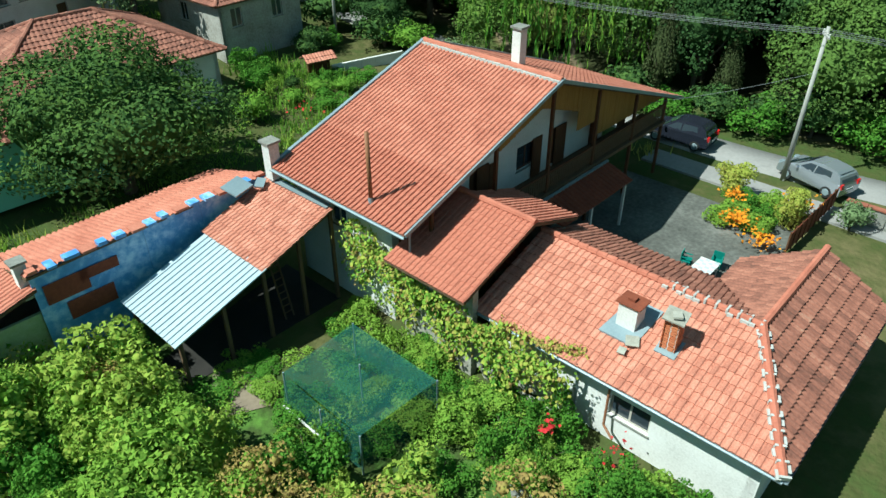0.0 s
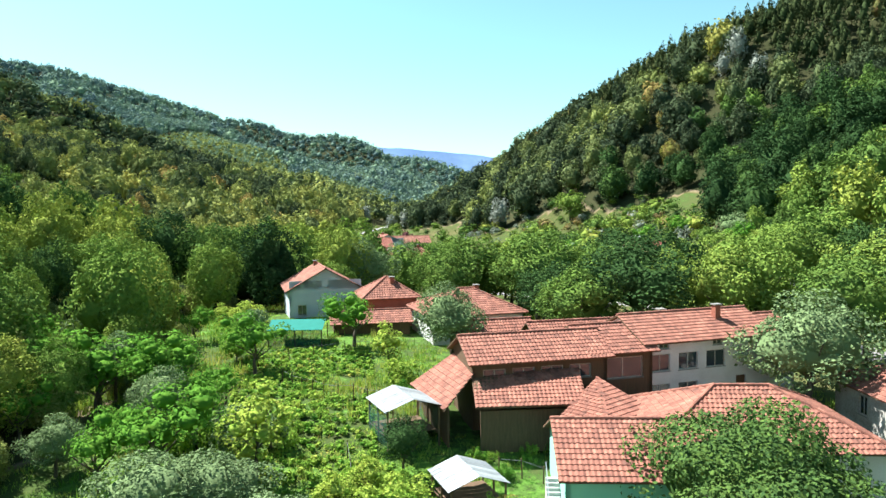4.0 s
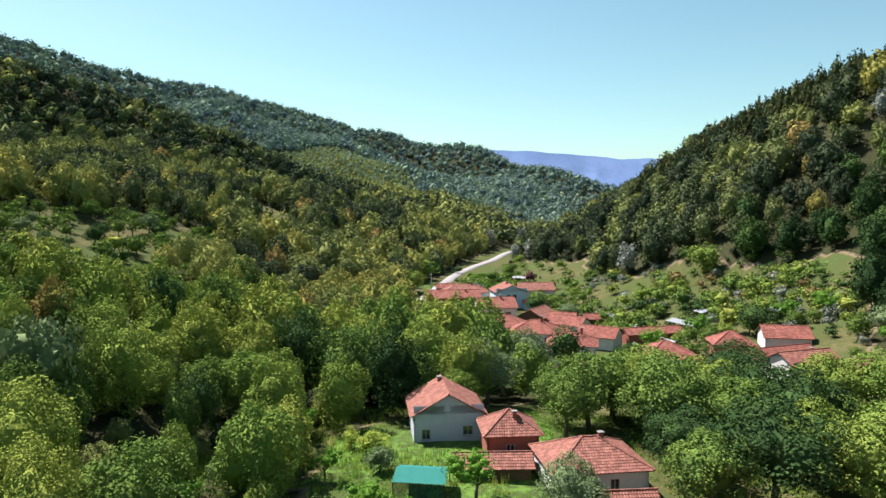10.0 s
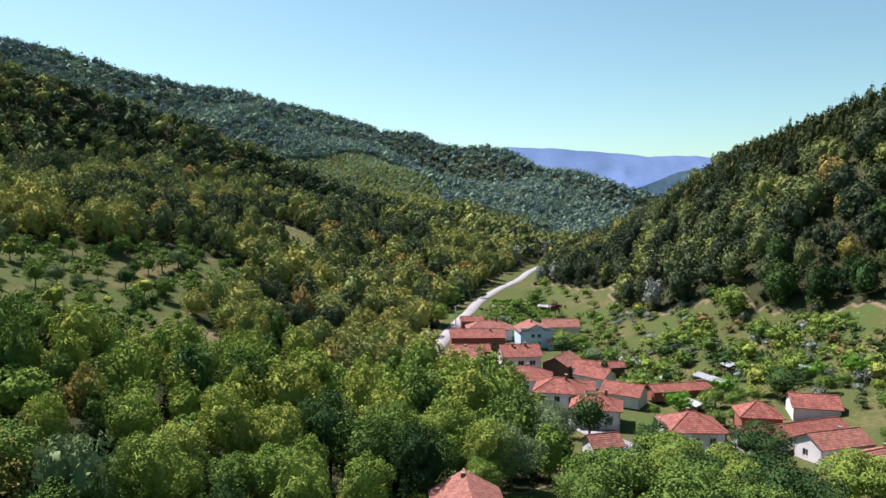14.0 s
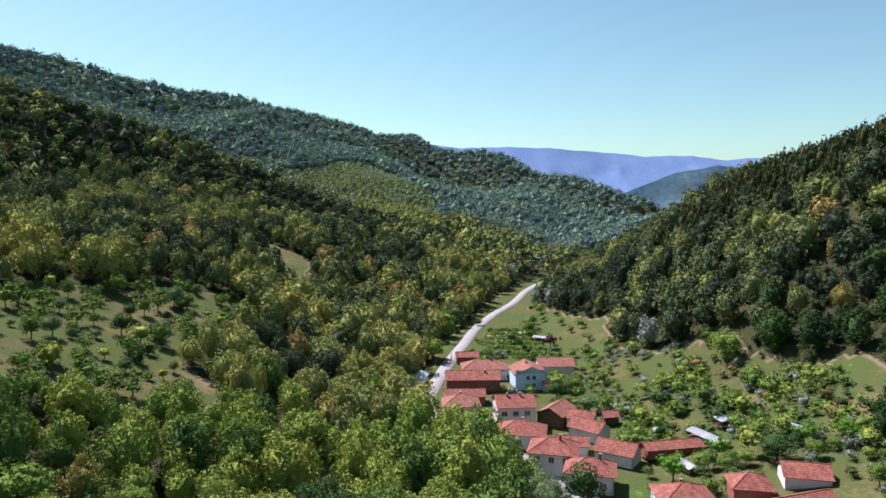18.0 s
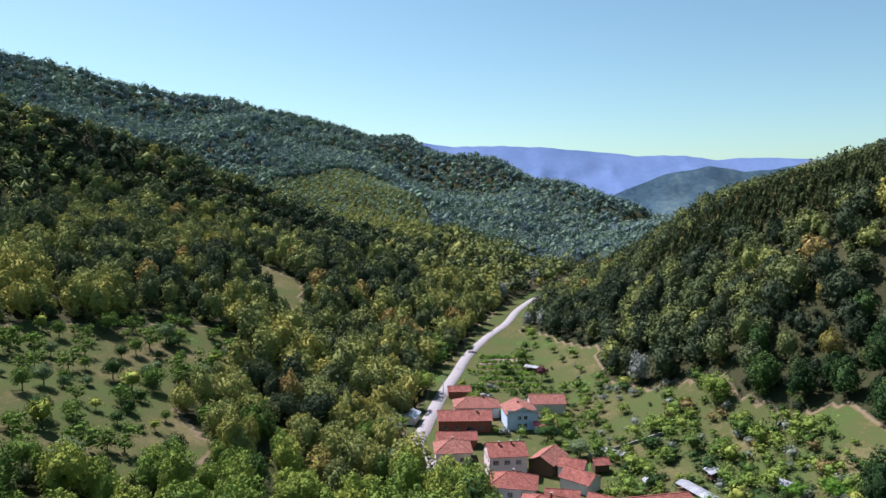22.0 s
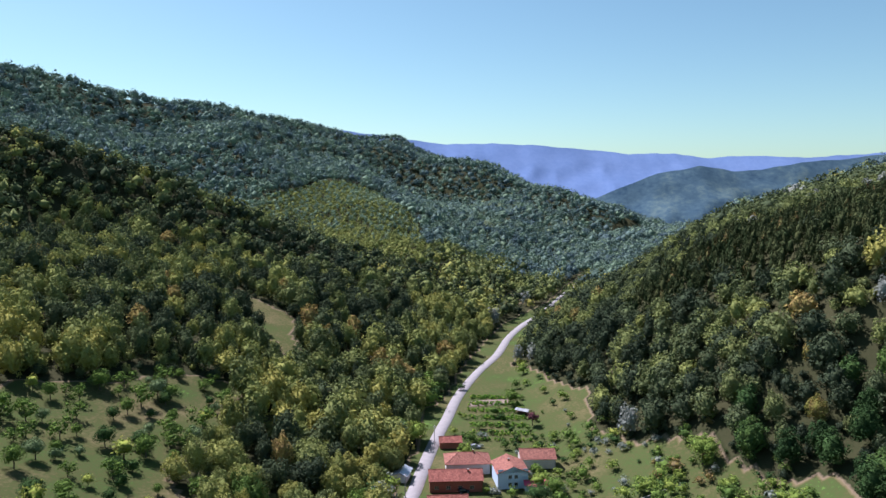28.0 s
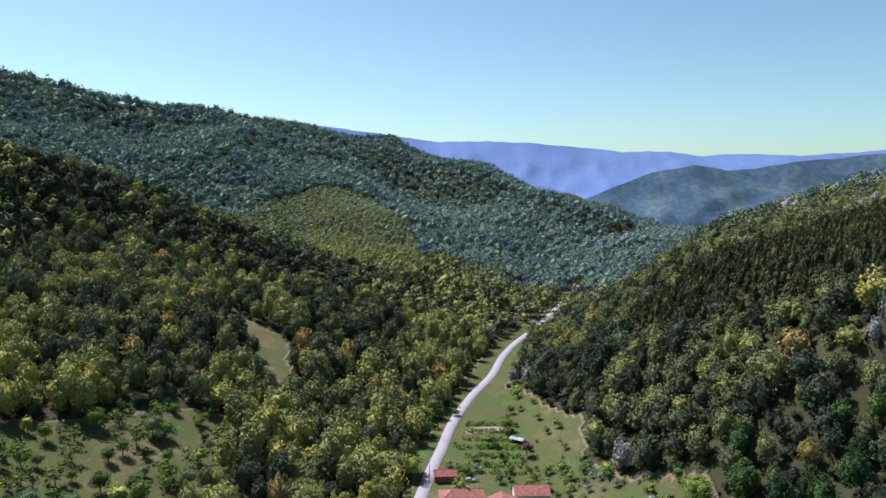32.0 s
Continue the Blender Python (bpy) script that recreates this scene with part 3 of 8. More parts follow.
def house(name, label, x, y, rot, L, W, wall_h, roof_h, kind="gable", walls="white", roof="tile_old", over=0.5, z=None, tw=0.42, th=0.5, wins=None, chims=(), category="house", group="houses of the village", side_mats=None):
    """A house whose ridge runs along its local x. wins: {'s': [...], 'n': [...], 'e': [...], 'w': [...]} of holes (x, z, w, h)."""
    z0 = min(ground(x + dx, y + dy) for dx in (-W / 2.5, 0, W / 2.5) for dy in (-W / 2.5, 0, W / 2.5)) - 0.15 if z is None else z
    h = thing(name, pose(x, y, z0, 0, 0, rot), label, category, group)
    wins = wins or {}
    for k in (-0.5, 0.0, 0.5):
        FOOTPRINTS.append((x + k * (L - W / 2) * math.cos(radians(rot)), y + k * (L - W / 2) * math.sin(radians(rot)), W * 0.6))
    t = 0.28
    sides = {"s": (L, pose(-L / 2, -W / 2, 0)), "e": (W, pose(L / 2, -W / 2, 0, 0, 0, 90)), "n": (L, pose(L / 2, W / 2, 0, 0, 0, 180)), "w": (W, pose(-L / 2, W / 2, 0, 0, 0, 270))}
    for s, (ln, m) in sides.items():
        holes = wins.get(s, [])
        g = roof_h if kind == "gable" and s in "ew" else 0
        wm = M[(side_mats or {}).get(s, walls)]
        # side walls butt against the long ones
        if s in "ew" and not g:
            pass
        w = part("wall", wall_panel(ln, wall_h, t, holes, g).mesh("wall"), wm, h)
        w.matrix_local = m
        window_parts(w, holes, t)
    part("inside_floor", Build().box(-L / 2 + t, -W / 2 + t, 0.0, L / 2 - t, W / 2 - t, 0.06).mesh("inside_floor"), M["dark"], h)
    part("attic_floor", Build().box(-L / 2 + t, -W / 2 + t, wall_h - 0.12, L / 2 - t, W / 2 - t, wall_h - 0.02).mesh("attic_floor"), M["wood"], h)
    pitch = roof_h / (W / 2)
    drop = over * pitch
    zr, ze = wall_h + roof_h + 0.12, wall_h - drop + 0.12
    lx, wy = L / 2 + over * 0.8, W / 2 + over
    mat = M["tile_village" if roof == "tile" else roof]
    if kind == "gable":
        slopes = [((-lx, -wy, ze), (lx, -wy, ze), (lx, 0, zr), (-lx, 0, zr)), ((lx, wy, ze), (-lx, wy, ze), (-lx, 0, zr), (lx, 0, zr))]
        ridges = [((-lx, 0, zr), (lx, 0, zr))]
    else:
        lx = L / 2 + over
        rx = max((L - W) / 2, 0.05)
        slopes = [((-lx, -wy, ze), (lx, -wy, ze), (rx, 0, zr), (-rx, 0, zr)), ((lx, wy, ze), (-lx, wy, ze), (-rx, 0, zr), (rx, 0, zr)),
                  ((lx, -wy, ze), (lx, wy, ze), (rx, 0, zr), (rx, 0, zr)), ((-lx, wy, ze), (-lx, -wy, ze), (-rx, 0, zr), (-rx, 0, zr))]
        ridges = [((-rx, 0, zr), (rx, 0, zr))] + [((sx * lx, sy * wy, ze), (sx * rx, 0, zr)) for sx in (-1, 1) for sy in (-1, 1)]
    bd = Build()
    for s in slopes:
        p = [Vector(q) for q in s]
        if (p[2] - p[3]).length < 0.02:
            p = p[:3]
        n = Vector((0, 0, -0.09))
        bd.quad(*p)
        bd.quad(*[q + n for q in reversed(p)])
        for i in range(len(p)):
            a, b = p[i], p[(i + 1) % len(p)]
            bd.quad(a, a + n, b + n, b)
        tiles_part(h, s, mat, tw, th, 0.06, 2)
    part("roof_deck", bd.mesh("roof_deck"), M["wood"], h)
    for a, b in ridges:
        ridge_caps(h, a, b, mat, 0.14, 0.45)
    for cx, cy, ch in chims:
        chimney(h, cx, cy, wall_h + roof_h * (1 - abs(cy) / (W / 2)), ch)
    return h


def row(x0, n, step, z, w, h):
    return [(x0 + i * step, z, w, h) for i in range(n)]

# ---- the nearest houses (their frame is turned with the big house) ----
YARD = pose(0, 0, 0, 0, 0, -12.5)
ROOF_NEAR = dict(tw=0.235, th=0.4, lift=0.068, cols=6, step=0.45)


def yard(a, b, z=0.0, rot=0.0):
    return YARD @ pose(a, b, z, 0, 0, rot)


def slab(bd, corners, t=0.1):
    p = [Vector(q) for q in corners]
    n = Vector((0, 0, -t))
    bd.quad(*p)
    bd.quad(*[q + n for q in reversed(p)])
    for i in range(len(p)):
        a, b = p[i], p[(i + 1) % len(p)]
        bd.quad(a, a + n, b + n, b)


def tile_mesh(tw, th, lift=0.05, step=0.9):
    """One pan tile with two rolls, its foot at the origin, up the slope along +y."""
    v, f = [], []
    for yy, base in ((-0.03, lift * step), (th + 0.02, lift * 0.1)):
        for s, p in ROLL:
            v.append((tw * (1 - s), yy, base + lift * p))
    for s, p in ROLL:
        v.append((tw * (1 - s), -0.03, -0.01))
    f += [(s + 1, s, 7 + s, 8 + s) for s in range(6)] + [(15 + s, 14 + s, s, s + 1) for s in range(6)]
    return mesh_from("tile", v, f)


def tile_objects(parent, a, b, d, rows, tw, th, lift=0.05, step=0.9, limit=300):
    """Single tiles in the lowest rows of the slope with eave a-b, uphill towards d. Returns how far up they reach."""
    a, b, d = Vector(a), Vector(b), Vector(d)
    u = (b - a).normalized()
    n = u.cross(d - a).normalized()
    if n.z < 0:
        n = -n
    up = n.cross(u)
    if up.z < 0:
        up = -up
    k = int(round((b - a).length / tw))
    w = (b - a).length / k
    rows = min(rows, limit // k)
    me = tile_mesh(w, th, lift, step)
    me.materials.append(M["tile_one"])
    side = up.cross(n)
    flip = side.dot(u) < 0
    m = Matrix((side, up, n)).transposed().to_4x4()
    for r in range(rows):
        for i in range(k):
            o = new("tile", me)
            o.parent = parent
            p = a + u * (w * (i + (1 if flip else 0))) + up * (r * th)
            o.matrix_local = Matrix.Translation(p + n * random.uniform(-0.004, 0.008)) @ m @ pose(0, 0, 0, 0, 0, random.uniform(-0.9, 0.9))
    return rows * th


def slope(parent, a, b, c, d, mat, singles=0, tw=0.225, th=0.37, lift=0.05, cols=6, step=0.8):
    """A tiled slope: the lowest rows as single tiles, the rest joined."""
    a, b, c, d = (Vector(p) for p in (a, b, c, d))
    if singles:
        rise = ((d + c) / 2 - (a + b) / 2).length
        done = tile_objects(parent, a, b, d, singles, tw, th, lift, step)
        s = min(done / rise, 0.98)
        a, b = a.lerp(d, s), b.lerp(c, s)
    v, f = roof_slope(a, b, c, d, tw=tw, th=th, lift=lift, cols=cols, step=step)
    return part("roof_tiles", mesh_from("roof_tiles", v, f), mat, parent, kind="stuff")


def gutter(parent, a, b, r=0.07, name="gutter"):
    a, b = Vector(a), Vector(b)
    bd = Build()
    side = (b - a).cross(Vector((0, 0, 1))).normalized()
    n = 8
    for i in range(n):
        w0, w1 = math.pi * i / n, math.pi * (i + 1) / n
        o0 = side * (-r * math.cos(w0)) + Vector((0, 0, -r * math.sin(w0)))
        o1 = side * (-r * math.cos(w1)) + Vector((0, 0, -r * math.sin(w1)))
        bd.quad(a + o0, b + o0, b + o1, a + o1)
        bd.quad(a + o0 * 0.85, a + o1 * 0.85, b + o1 * 0.85, b + o0 * 0.85)
    return part(name, bd.mesh(name), M["flashing"], parent)


# the big house
bh = thing("farmhouse", yard(0, 0), "big farmhouse with bright tile roof, timber balcony and white walls", "house", "houses of the yard")
A0, A1, A2, B0, B1, ZR, ZE, ZF = 14.75, 24.15, 36.6, 15.4, 23.3, 8.5, 5.3, 4.15
t = 0.3
wm = part("wall", wall_panel(15.4, 5.3, t, [(1.6, 3.3, 0.9, 1.9), (4.6, 3.3, 0.9, 1.9), (7.9, 3.95, 1.5, 1.2), (10.6, 3.3, 0.9, 1.9), (1.8, 0.1, 0.9, 2.0), (4.0, 0.9, 1.2, 1.0), (7.5, 0.9, 1.2, 1.0), (11.0, 0.1, 1.0, 2.0)]).mesh("wall"), M["white"], bh)
wm.matrix_local = pose(15.6, 17.0, 0)
window_parts(wm, [(7.9, 3.95, 1.5, 1.2), (4.0, 0.9, 1.2, 1.0), (7.5, 0.9, 1.2, 1.0)], t, frame_mat=M["brown"])
for x, z in ((1.6, 3.3), (4.6, 3.3), (10.6, 3.3), (1.8, 0.1), (11.0, 0.1)):
    d = part("door", Build().box(x + 0.02, 0.06, z, x + 0.9, 0.12, z + 1.9).mesh("door"), M["brown"], wm, "dark brown wooden door")
    part("handle", Build().box(x + 0.75, 0.0, z + 0.95, x + 0.79, 0.055, z + 1.07).mesh("handle"), M["metal"], d)
for x in (0.35, 3.2, 5.9):
    part("shutter", Build().box(x, -0.06, 3.35, x + 0.55, -0.01, 5.1).mesh("shutter"), M["brown"], wm)
w2 = part("wall", wall_panel(5.9, 5.3, t, [(2.2, 3.4, 1.0, 1.2)]).mesh("wall"), M["white"], bh)
w2.matrix_local = pose(15.6, 22.9, 0, 0, 0, 270)
window_parts(w2, [(2.2, 3.4, 1.0, 1.2)], t)
w3 = part("wall", wall_panel(15.4, 5.3, t, [(3, 3.4, 1.2, 1.2), (9, 3.4, 1.2, 1.2)]).mesh("wall"), M["white"], bh)
w3.matrix_local = pose(31.0, 22.9, 0, 0, 0, 180)
w4 = part("wall", wall_panel(5.9, 5.3, t, []).mesh("wall"), M["white"], bh)
w4.matrix_local = pose(31.0, 17.0, 0, 0, 0, 90)
bd = Build()
bd.box(15.9, 17.3, 2.55, 30.7, 22.6, 2.75)
part("upper_floor", bd.mesh("upper_floor"), M["wood"], bh)
gw = Build()
for y in (17.0, 17.25):
    gw.quad((15.6, y, 5.302), (31.0, y, 5.302), (31.0, y, ZR - (31.0 - A1) * 0.35 - 0.16), (A1, y, ZR - 0.16), (15.6, y, ZE + 0.13))
part("gable_wall", gw.mesh("gable_wall"), M["white"], bh)
# gable boards above the balcony, board by board
x = 15.4
while x < 35.6:
    top = (ZE + (x + 0.09 - A0) * (ZR - ZE) / (A1 - A0) if x < A1 else ZR - (x + 0.09 - A1) * (ZR - ZF) / (A2 - A1)) - 0.16
    low = max(min(top - 0.4, 5.05 + (0.45 if x < 20 else 0.0)), 4.3 if x > 27 else 0, top - (0.55 if x < 21 else 1.25) if x < 27 else 0)
    if x > 29:
        low = min(low, 4.2)
    if top - low > 0.1:
        part("gable_board", Build().box(x, 16.2 + random.uniform(0, 0.01), low + random.uniform(-0.02, 0.02), x + 0.175, 16.235, top).mesh("gable_board"), M["board"], bh)
    x += 0.18
bdk = Build()
for c4 in (((A0, B0, ZE), (A1, B0, ZR), (A1, B1, ZR), (A0, B1, ZE)), ((A1, B0, ZR), (A2, B0, ZF), (A2, B1, ZF), (A1, B1, ZR))):
    slab(bdk, c4, 0.14)
part("roof_deck", bdk.mesh("roof_deck"), M["wood"], bh)
slope(bh, (A0, B1, ZE + 0.01), (A0, B0, ZE + 0.01), (A1, B0, ZR + 0.01), (A1, B1, ZR + 0.01), M["tile_new"], singles=9, **ROOF_NEAR)
slope(bh, (A2, B0, ZF + 0.01), (A2, B1, ZF + 0.01), (A1, B1, ZR + 0.01), (A1, B0, ZR + 0.01), M["tile_new"], **ROOF_NEAR)
ridge_caps(bh, (A1, B0, ZR + 0.05), (A1, B1, ZR + 0.05), M["tile_one"], 0.15, 0.36)
ridge_mortar = Build()
for i in range(60):
    b = B0 + (B1 - B0) * i / 60
    for s in (-1, 1):
        ridge_mortar.box(A1 + s * 0.2 - 0.07, b, ZR - 0.06, A1 + s * 0.2 + 0.07, b + 0.115 + random.uniform(0, 0.02), ZR + 0.075 + random.uniform(-0.02, 0.01))
part("ridge_mortar", ridge_mortar.mesh("ridge_mortar"), M["mortar"], bh, kind="stuff")
for name, p, q in (("verge_flashing", (A0, B1 + 0.06, ZE + 0.08), (A1, B1 + 0.06, ZR + 0.1)), ("verge_flashing", (A0, B0 - 0.05, ZE + 0.02), (A1, B0 - 0.05, ZR + 0.03)), ("verge_flashing", (A2, B0 - 0.05, ZF + 0.02), (A1, B0 - 0.05, ZR + 0.03)), ("verge_flashing", (A2, B1 + 0.06, ZF + 0.08), (A1, B1 + 0.06, ZR + 0.1))):
    part(name, Build().beam(p, q, 0.16 if B1 < p[1] else 0.07, 0.16).mesh(name), M["flashing"], bh)
gutter(bh, (A0 - 0.1, B1, ZE - 0.02), (A0 - 0.1, B0, ZE - 0.02), 0.08)
part("downpipe", Build().tube((15.5, 15.9, 0), (15.2, 15.6, 5.2), 0.05).mesh("downpipe"), M["flashing"], bh)
# balcony
part("balcony_floor", Build().box(16.2, 15.5, 3.05, 35.2, 16.98, 3.22).mesh("balcony_floor"), M["wood"], bh)
for x in (16.4, 20.2, 24.0, 27.8, 31.6, 35.0):
    part("balcony_post", Build().box(x - 0.07, 15.55, 0 if x > 24 else 3.23, x + 0.07, 15.69, (ZE + (x - A0) * 0.34 if x < A1 else ZR - (x - A1) * 0.35) - 0.2).mesh("balcony_post"), M["brown"], bh)
rail = part("balcony_rail", Build().box(16.3, 15.56, 4.16, 35.1, 15.66, 4.24).mesh("balcony_rail"), M["brown"], bh)
me = Build().box(0, 0, 0, 0.09, 0.03, 0.78).mesh("baluster")
me.materials.append(M["wood"])
x = 16.5
while x < 35:
    o = new("baluster", me)
    o.parent = rail
    o.location = (x, 15.6, 3.37)
    x += 0.17
for x, wd in ((16.9, 0.7), (18.5, 0.55), (20.6, 0.8), (24.6, 0.7), (26.4, 0.9), (29.6, 0.8), (32.4, 0.8)):
    part("door", Build().box(x, 16.90, 3.24, x + wd, 16.96, 5.25).box(x + 0.1, 16.885, 3.5, x + wd - 0.1, 16.9, 4.9).mesh("door"), M["brown"], bh, "dark brown boarded balcony door")
# lean-to canopy under the balcony
cz = [(18.4, 15.3, 3.0), (29.0, 15.3, 3.0), (29.0, 13.9, 2.5), (18.4, 13.9, 2.5)]
bd = Build()
slab(bd, cz, 0.06)
cn = part("canopy", bd.mesh("canopy"), M["wood"], bh, "low tiled canopy over the yard")
slope(cn, cz[3], cz[2], cz[1], cz[0], M["rust"], tw=0.3, th=0.4)
part("canopy_edge", Build().beam((18.4, 15.36, 3.07), (29.0, 15.36, 3.07), 0.12, 0.1).mesh("canopy_edge"), M["flashing"], cn)
for x in (19.6, 22.5, 25.6, 28.6):
    part("canopy_post", Build().box(x - 0.06, 13.98, 0, x + 0.06, 14.1, 2.43).mesh("canopy_post"), M["white"], bh)
chimney(bh, 26.3, 19.3, ZR - (26.3 - A1) * 0.35, 1.75, 0.48, M["white"])
chimney(bh, 14.95, 23.55, 5.2, 1.15, 0.5, M["white"])
fl = part("flue_pipe", Build().tube((15.35, 17.8, 5.3), (15.3, 17.75, 8.45), 0.085, n=14).mesh("flue_pipe", True), M["flue"], bh, "tall rusty metal flue pipe")
part("flue_collar", Build().tube((15.35, 17.8, 5.42), (15.35, 17.8, 5.75), 0.13, 0.095, 14).mesh("flue_collar"), M["flashing"], fl)

# the middle roof
mr = thing("middle_outbuilding", yard(0, 0), "low outbuilding with a bright tile roof between house and annex", "outbuilding", "houses of the yard")
bd = Build()
for c4 in (((14.55, 12.36, 3.97), (18.54, 12.36, 5.38), (18.54, 16.35, 5.38), (14.55, 16.35, 3.97)), ((18.54, 12.36, 5.38), (21.5, 12.36, 4.33), (21.5, 15.76, 4.33), (18.54, 15.76, 5.38))):
    slab(bd, c4, 0.12)
part("roof_deck", bd.mesh("roof_deck"), M["wood"], mr)
slope(mr, (14.55, 16.35, 3.99), (14.55, 12.36, 3.99), (18.54, 12.36, 5.40), (18.54, 16.35, 5.40), M["tile_new"], singles=12, tw=0.235, th=0.36, lift=0.035, cols=6, step=0.9)
slope(mr, (21.5, 12.36, 4.35), (21.5, 15.76, 4.35), (18.54, 15.76, 5.40), (18.54, 12.36, 5.40), M["tile_new"], **ROOF_NEAR)
ridge_caps(mr, (18.54, 12.36, 5.43), (18.54, 16.35, 5.43), M["tile_one"], 0.14, 0.42)
for m, ln in ((pose(15.2, 16.0, 0, 0, 0, 270), 3.5), (pose(20.9, 12.5, 0, 0, 0, 90), 3.2)):
    w = part("wall", wall_panel(ln, 4.05, 0.3, []).mesh("wall"), M["stone"], mr)
    w.matrix_local = m

# the annex with its wing
an = thing("annex", yard(0, 0), "long low white annex with a hipped tile roof and two chimneys", "annex", "houses of the yard")
E0, R0, FE, BL, BH, BE, BR, WE = 15.5, 19.6, 22.8, 12.75, 4.15, 1.55, 4.15, 25.6
ze, zr = 3.0, 4.45
bd = Build()
slab(bd, ((E0, BE, ze), (R0, BR, zr), (R0, BL, zr), (E0, BL, ze)), 0.1)
slab(bd, ((R0, BR, zr), (FE, 6.85, ze + 0.25), (FE, BL, ze + 0.25), (R0, BL, zr)), 0.1)
slab(bd, ((E0, BE, ze), (WE, BE, ze), (WE, BR, zr), (R0, BR, zr)), 0.1)
slab(bd, ((R0, BR, zr), (WE, BR, zr), (WE - 0.4, 6.85, ze), (FE, 6.85, ze)), 0.1)
part("roof_deck", bd.mesh("roof_deck"), M["wood"], an)
slope(an, (E0, BL, ze + 0.01), (E0, BE, ze + 0.01), (R0, BR, zr + 0.01), (R0, BL, zr + 0.01), M["tile"], tw=0.235, th=0.4, lift=0.045, step=1.1)
slope(an, (E0, BE, ze + 0.01), (WE, BE, ze + 0.01), (WE, BR, zr + 0.01), (R0, BR, zr + 0.01), M["tile_old"], tw=0.235, th=0.52, lift=0.075, step=1.3)
slope(an, (FE, 6.85, ze + 0.26), (FE, BL, ze + 0.26), (R0, BL, zr + 0.01), (R0, BR, zr + 0.01), M["tile_old"], tw=0.235, th=0.4)
slope(an, (WE - 0.4, 6.85, ze + 0.01), (FE, 6.85, ze + 0.01), (R0, BR, zr + 0.01), (WE, BR, zr + 0.01), M["tile_old"], tw=0.235, th=0.4)
ridge_caps(an, (R0, BL, zr + 0.04), (R0, BR, zr + 0.04), M["tile_one"], 0.14, 0.4)
ridge_caps(an, (E0 + 0.05, BE + 0.05, ze + 0.05), (R0, BR, zr + 0.05), M["tile_one"], 0.15, 0.42)
ridge_caps(an, (R0, BR, zr + 0.04), (WE, BR, zr + 0.04), M["tile_one"], 0.14, 0.4)
mo = Build()
for p, q, n in (((E0, BE, ze), (R0, BR, zr), 11), ((R0, BR, zr), (R0, BR + 3.4, zr), 9)):
    p, q = Vector(p), Vector(q)
    side = (q - p).cross(Vector((0, 0, 1))).normalized()
    for i in range(n):
        for s in (-1, 1):
            if random.random() < 0.8:
                c = p.lerp(q, (i + random.uniform(0.2, 0.8)) / n) + side * s * 0.15 + Vector((0, 0, 0.03))
                r = random.uniform(0.09, 0.16)
                mo.box(-r, -0.07, -0.05, r, 0.07, 0.06, Matrix.Translation(c) @ (q - p).to_track_quat("X", "Z").to_matrix().to_4x4())
        c = p.lerp(q, (i + 0.02) / n) + Vector((0, 0, 0.1))
        mo.box(-0.035, -0.16, -0.1, 0.035, 0.16, 0.1, Matrix.Translation(c) @ (q - p).to_track_quat("X", "Z").to_matrix().to_4x4())
part("ridge_mortar", mo.mesh("ridge_mortar"), M["mortar"], an, kind="stuff")
holes = [(3.3, 1.1, 1.5, 0.95)]
w = part("wall", wall_panel(10.2, 3.05, 0.35, holes).mesh("wall"), M["white"], an)
w.matrix_local = pose(16.1, 12.4, 0, 0, 0, 270)
holes = [(5.2, 1.1, 1.5, 0.95)]
w.data = wall_panel(10.2, 3.05, 0.35, holes).mesh("wall")
w.data.materials.append(M["white"])
window_parts(w, holes, 0.35)
w = part("wall", wall_panel(9.0, 3.05, 0.35, [(3, 1.1, 1.2, 1.0)]).mesh("wall"), M["white"], an)
w.matrix_local = pose(16.1, 2.15, 0)
w = part("wall", wall_panel(5.6, 3.3, 0.35, [(1.2, 0.1, 0.9, 2.0), (3.3, 1.0, 1.2, 1.1)]).mesh("wall"), M["white"], an)
w.matrix_local = pose(22.3, 6.9, 0, 0, 0, 90)
window_parts(w, [(1.2, 0.1, 0.9, 2.0), (3.3, 1.0, 1.2, 1.1)], 0.35)
w = part("wall", wall_panel(4.5, 3.0, 0.35, []).mesh("wall"), M["white"], an)
w.matrix_local = pose(25.2, 2.2, 0, 0, 0, 90)
gutter(an, (E0 - 0.06, BL, ze - 0.03), (E0 - 0.06, BE, ze - 0.03), 0.07)
gutter(an, (E0, BE - 0.06, ze - 0.02), (WE, BE - 0.06, ze - 0.02), 0.08)
part("downpipe", Build().tube((15.75, 7.1, 0.9), (15.95, 7.2, 2.6), 0.045).tube((15.75, 7.1, 0.9), (15.5, 6.6, 0.75), 0.045).mesh("downpipe"), M["flue"], an)
part("downpipe", Build().tube((15.95, 8.35, 0), (15.7, 8.3, 2.9), 0.06).mesh("downpipe"), M["flashing"], an)
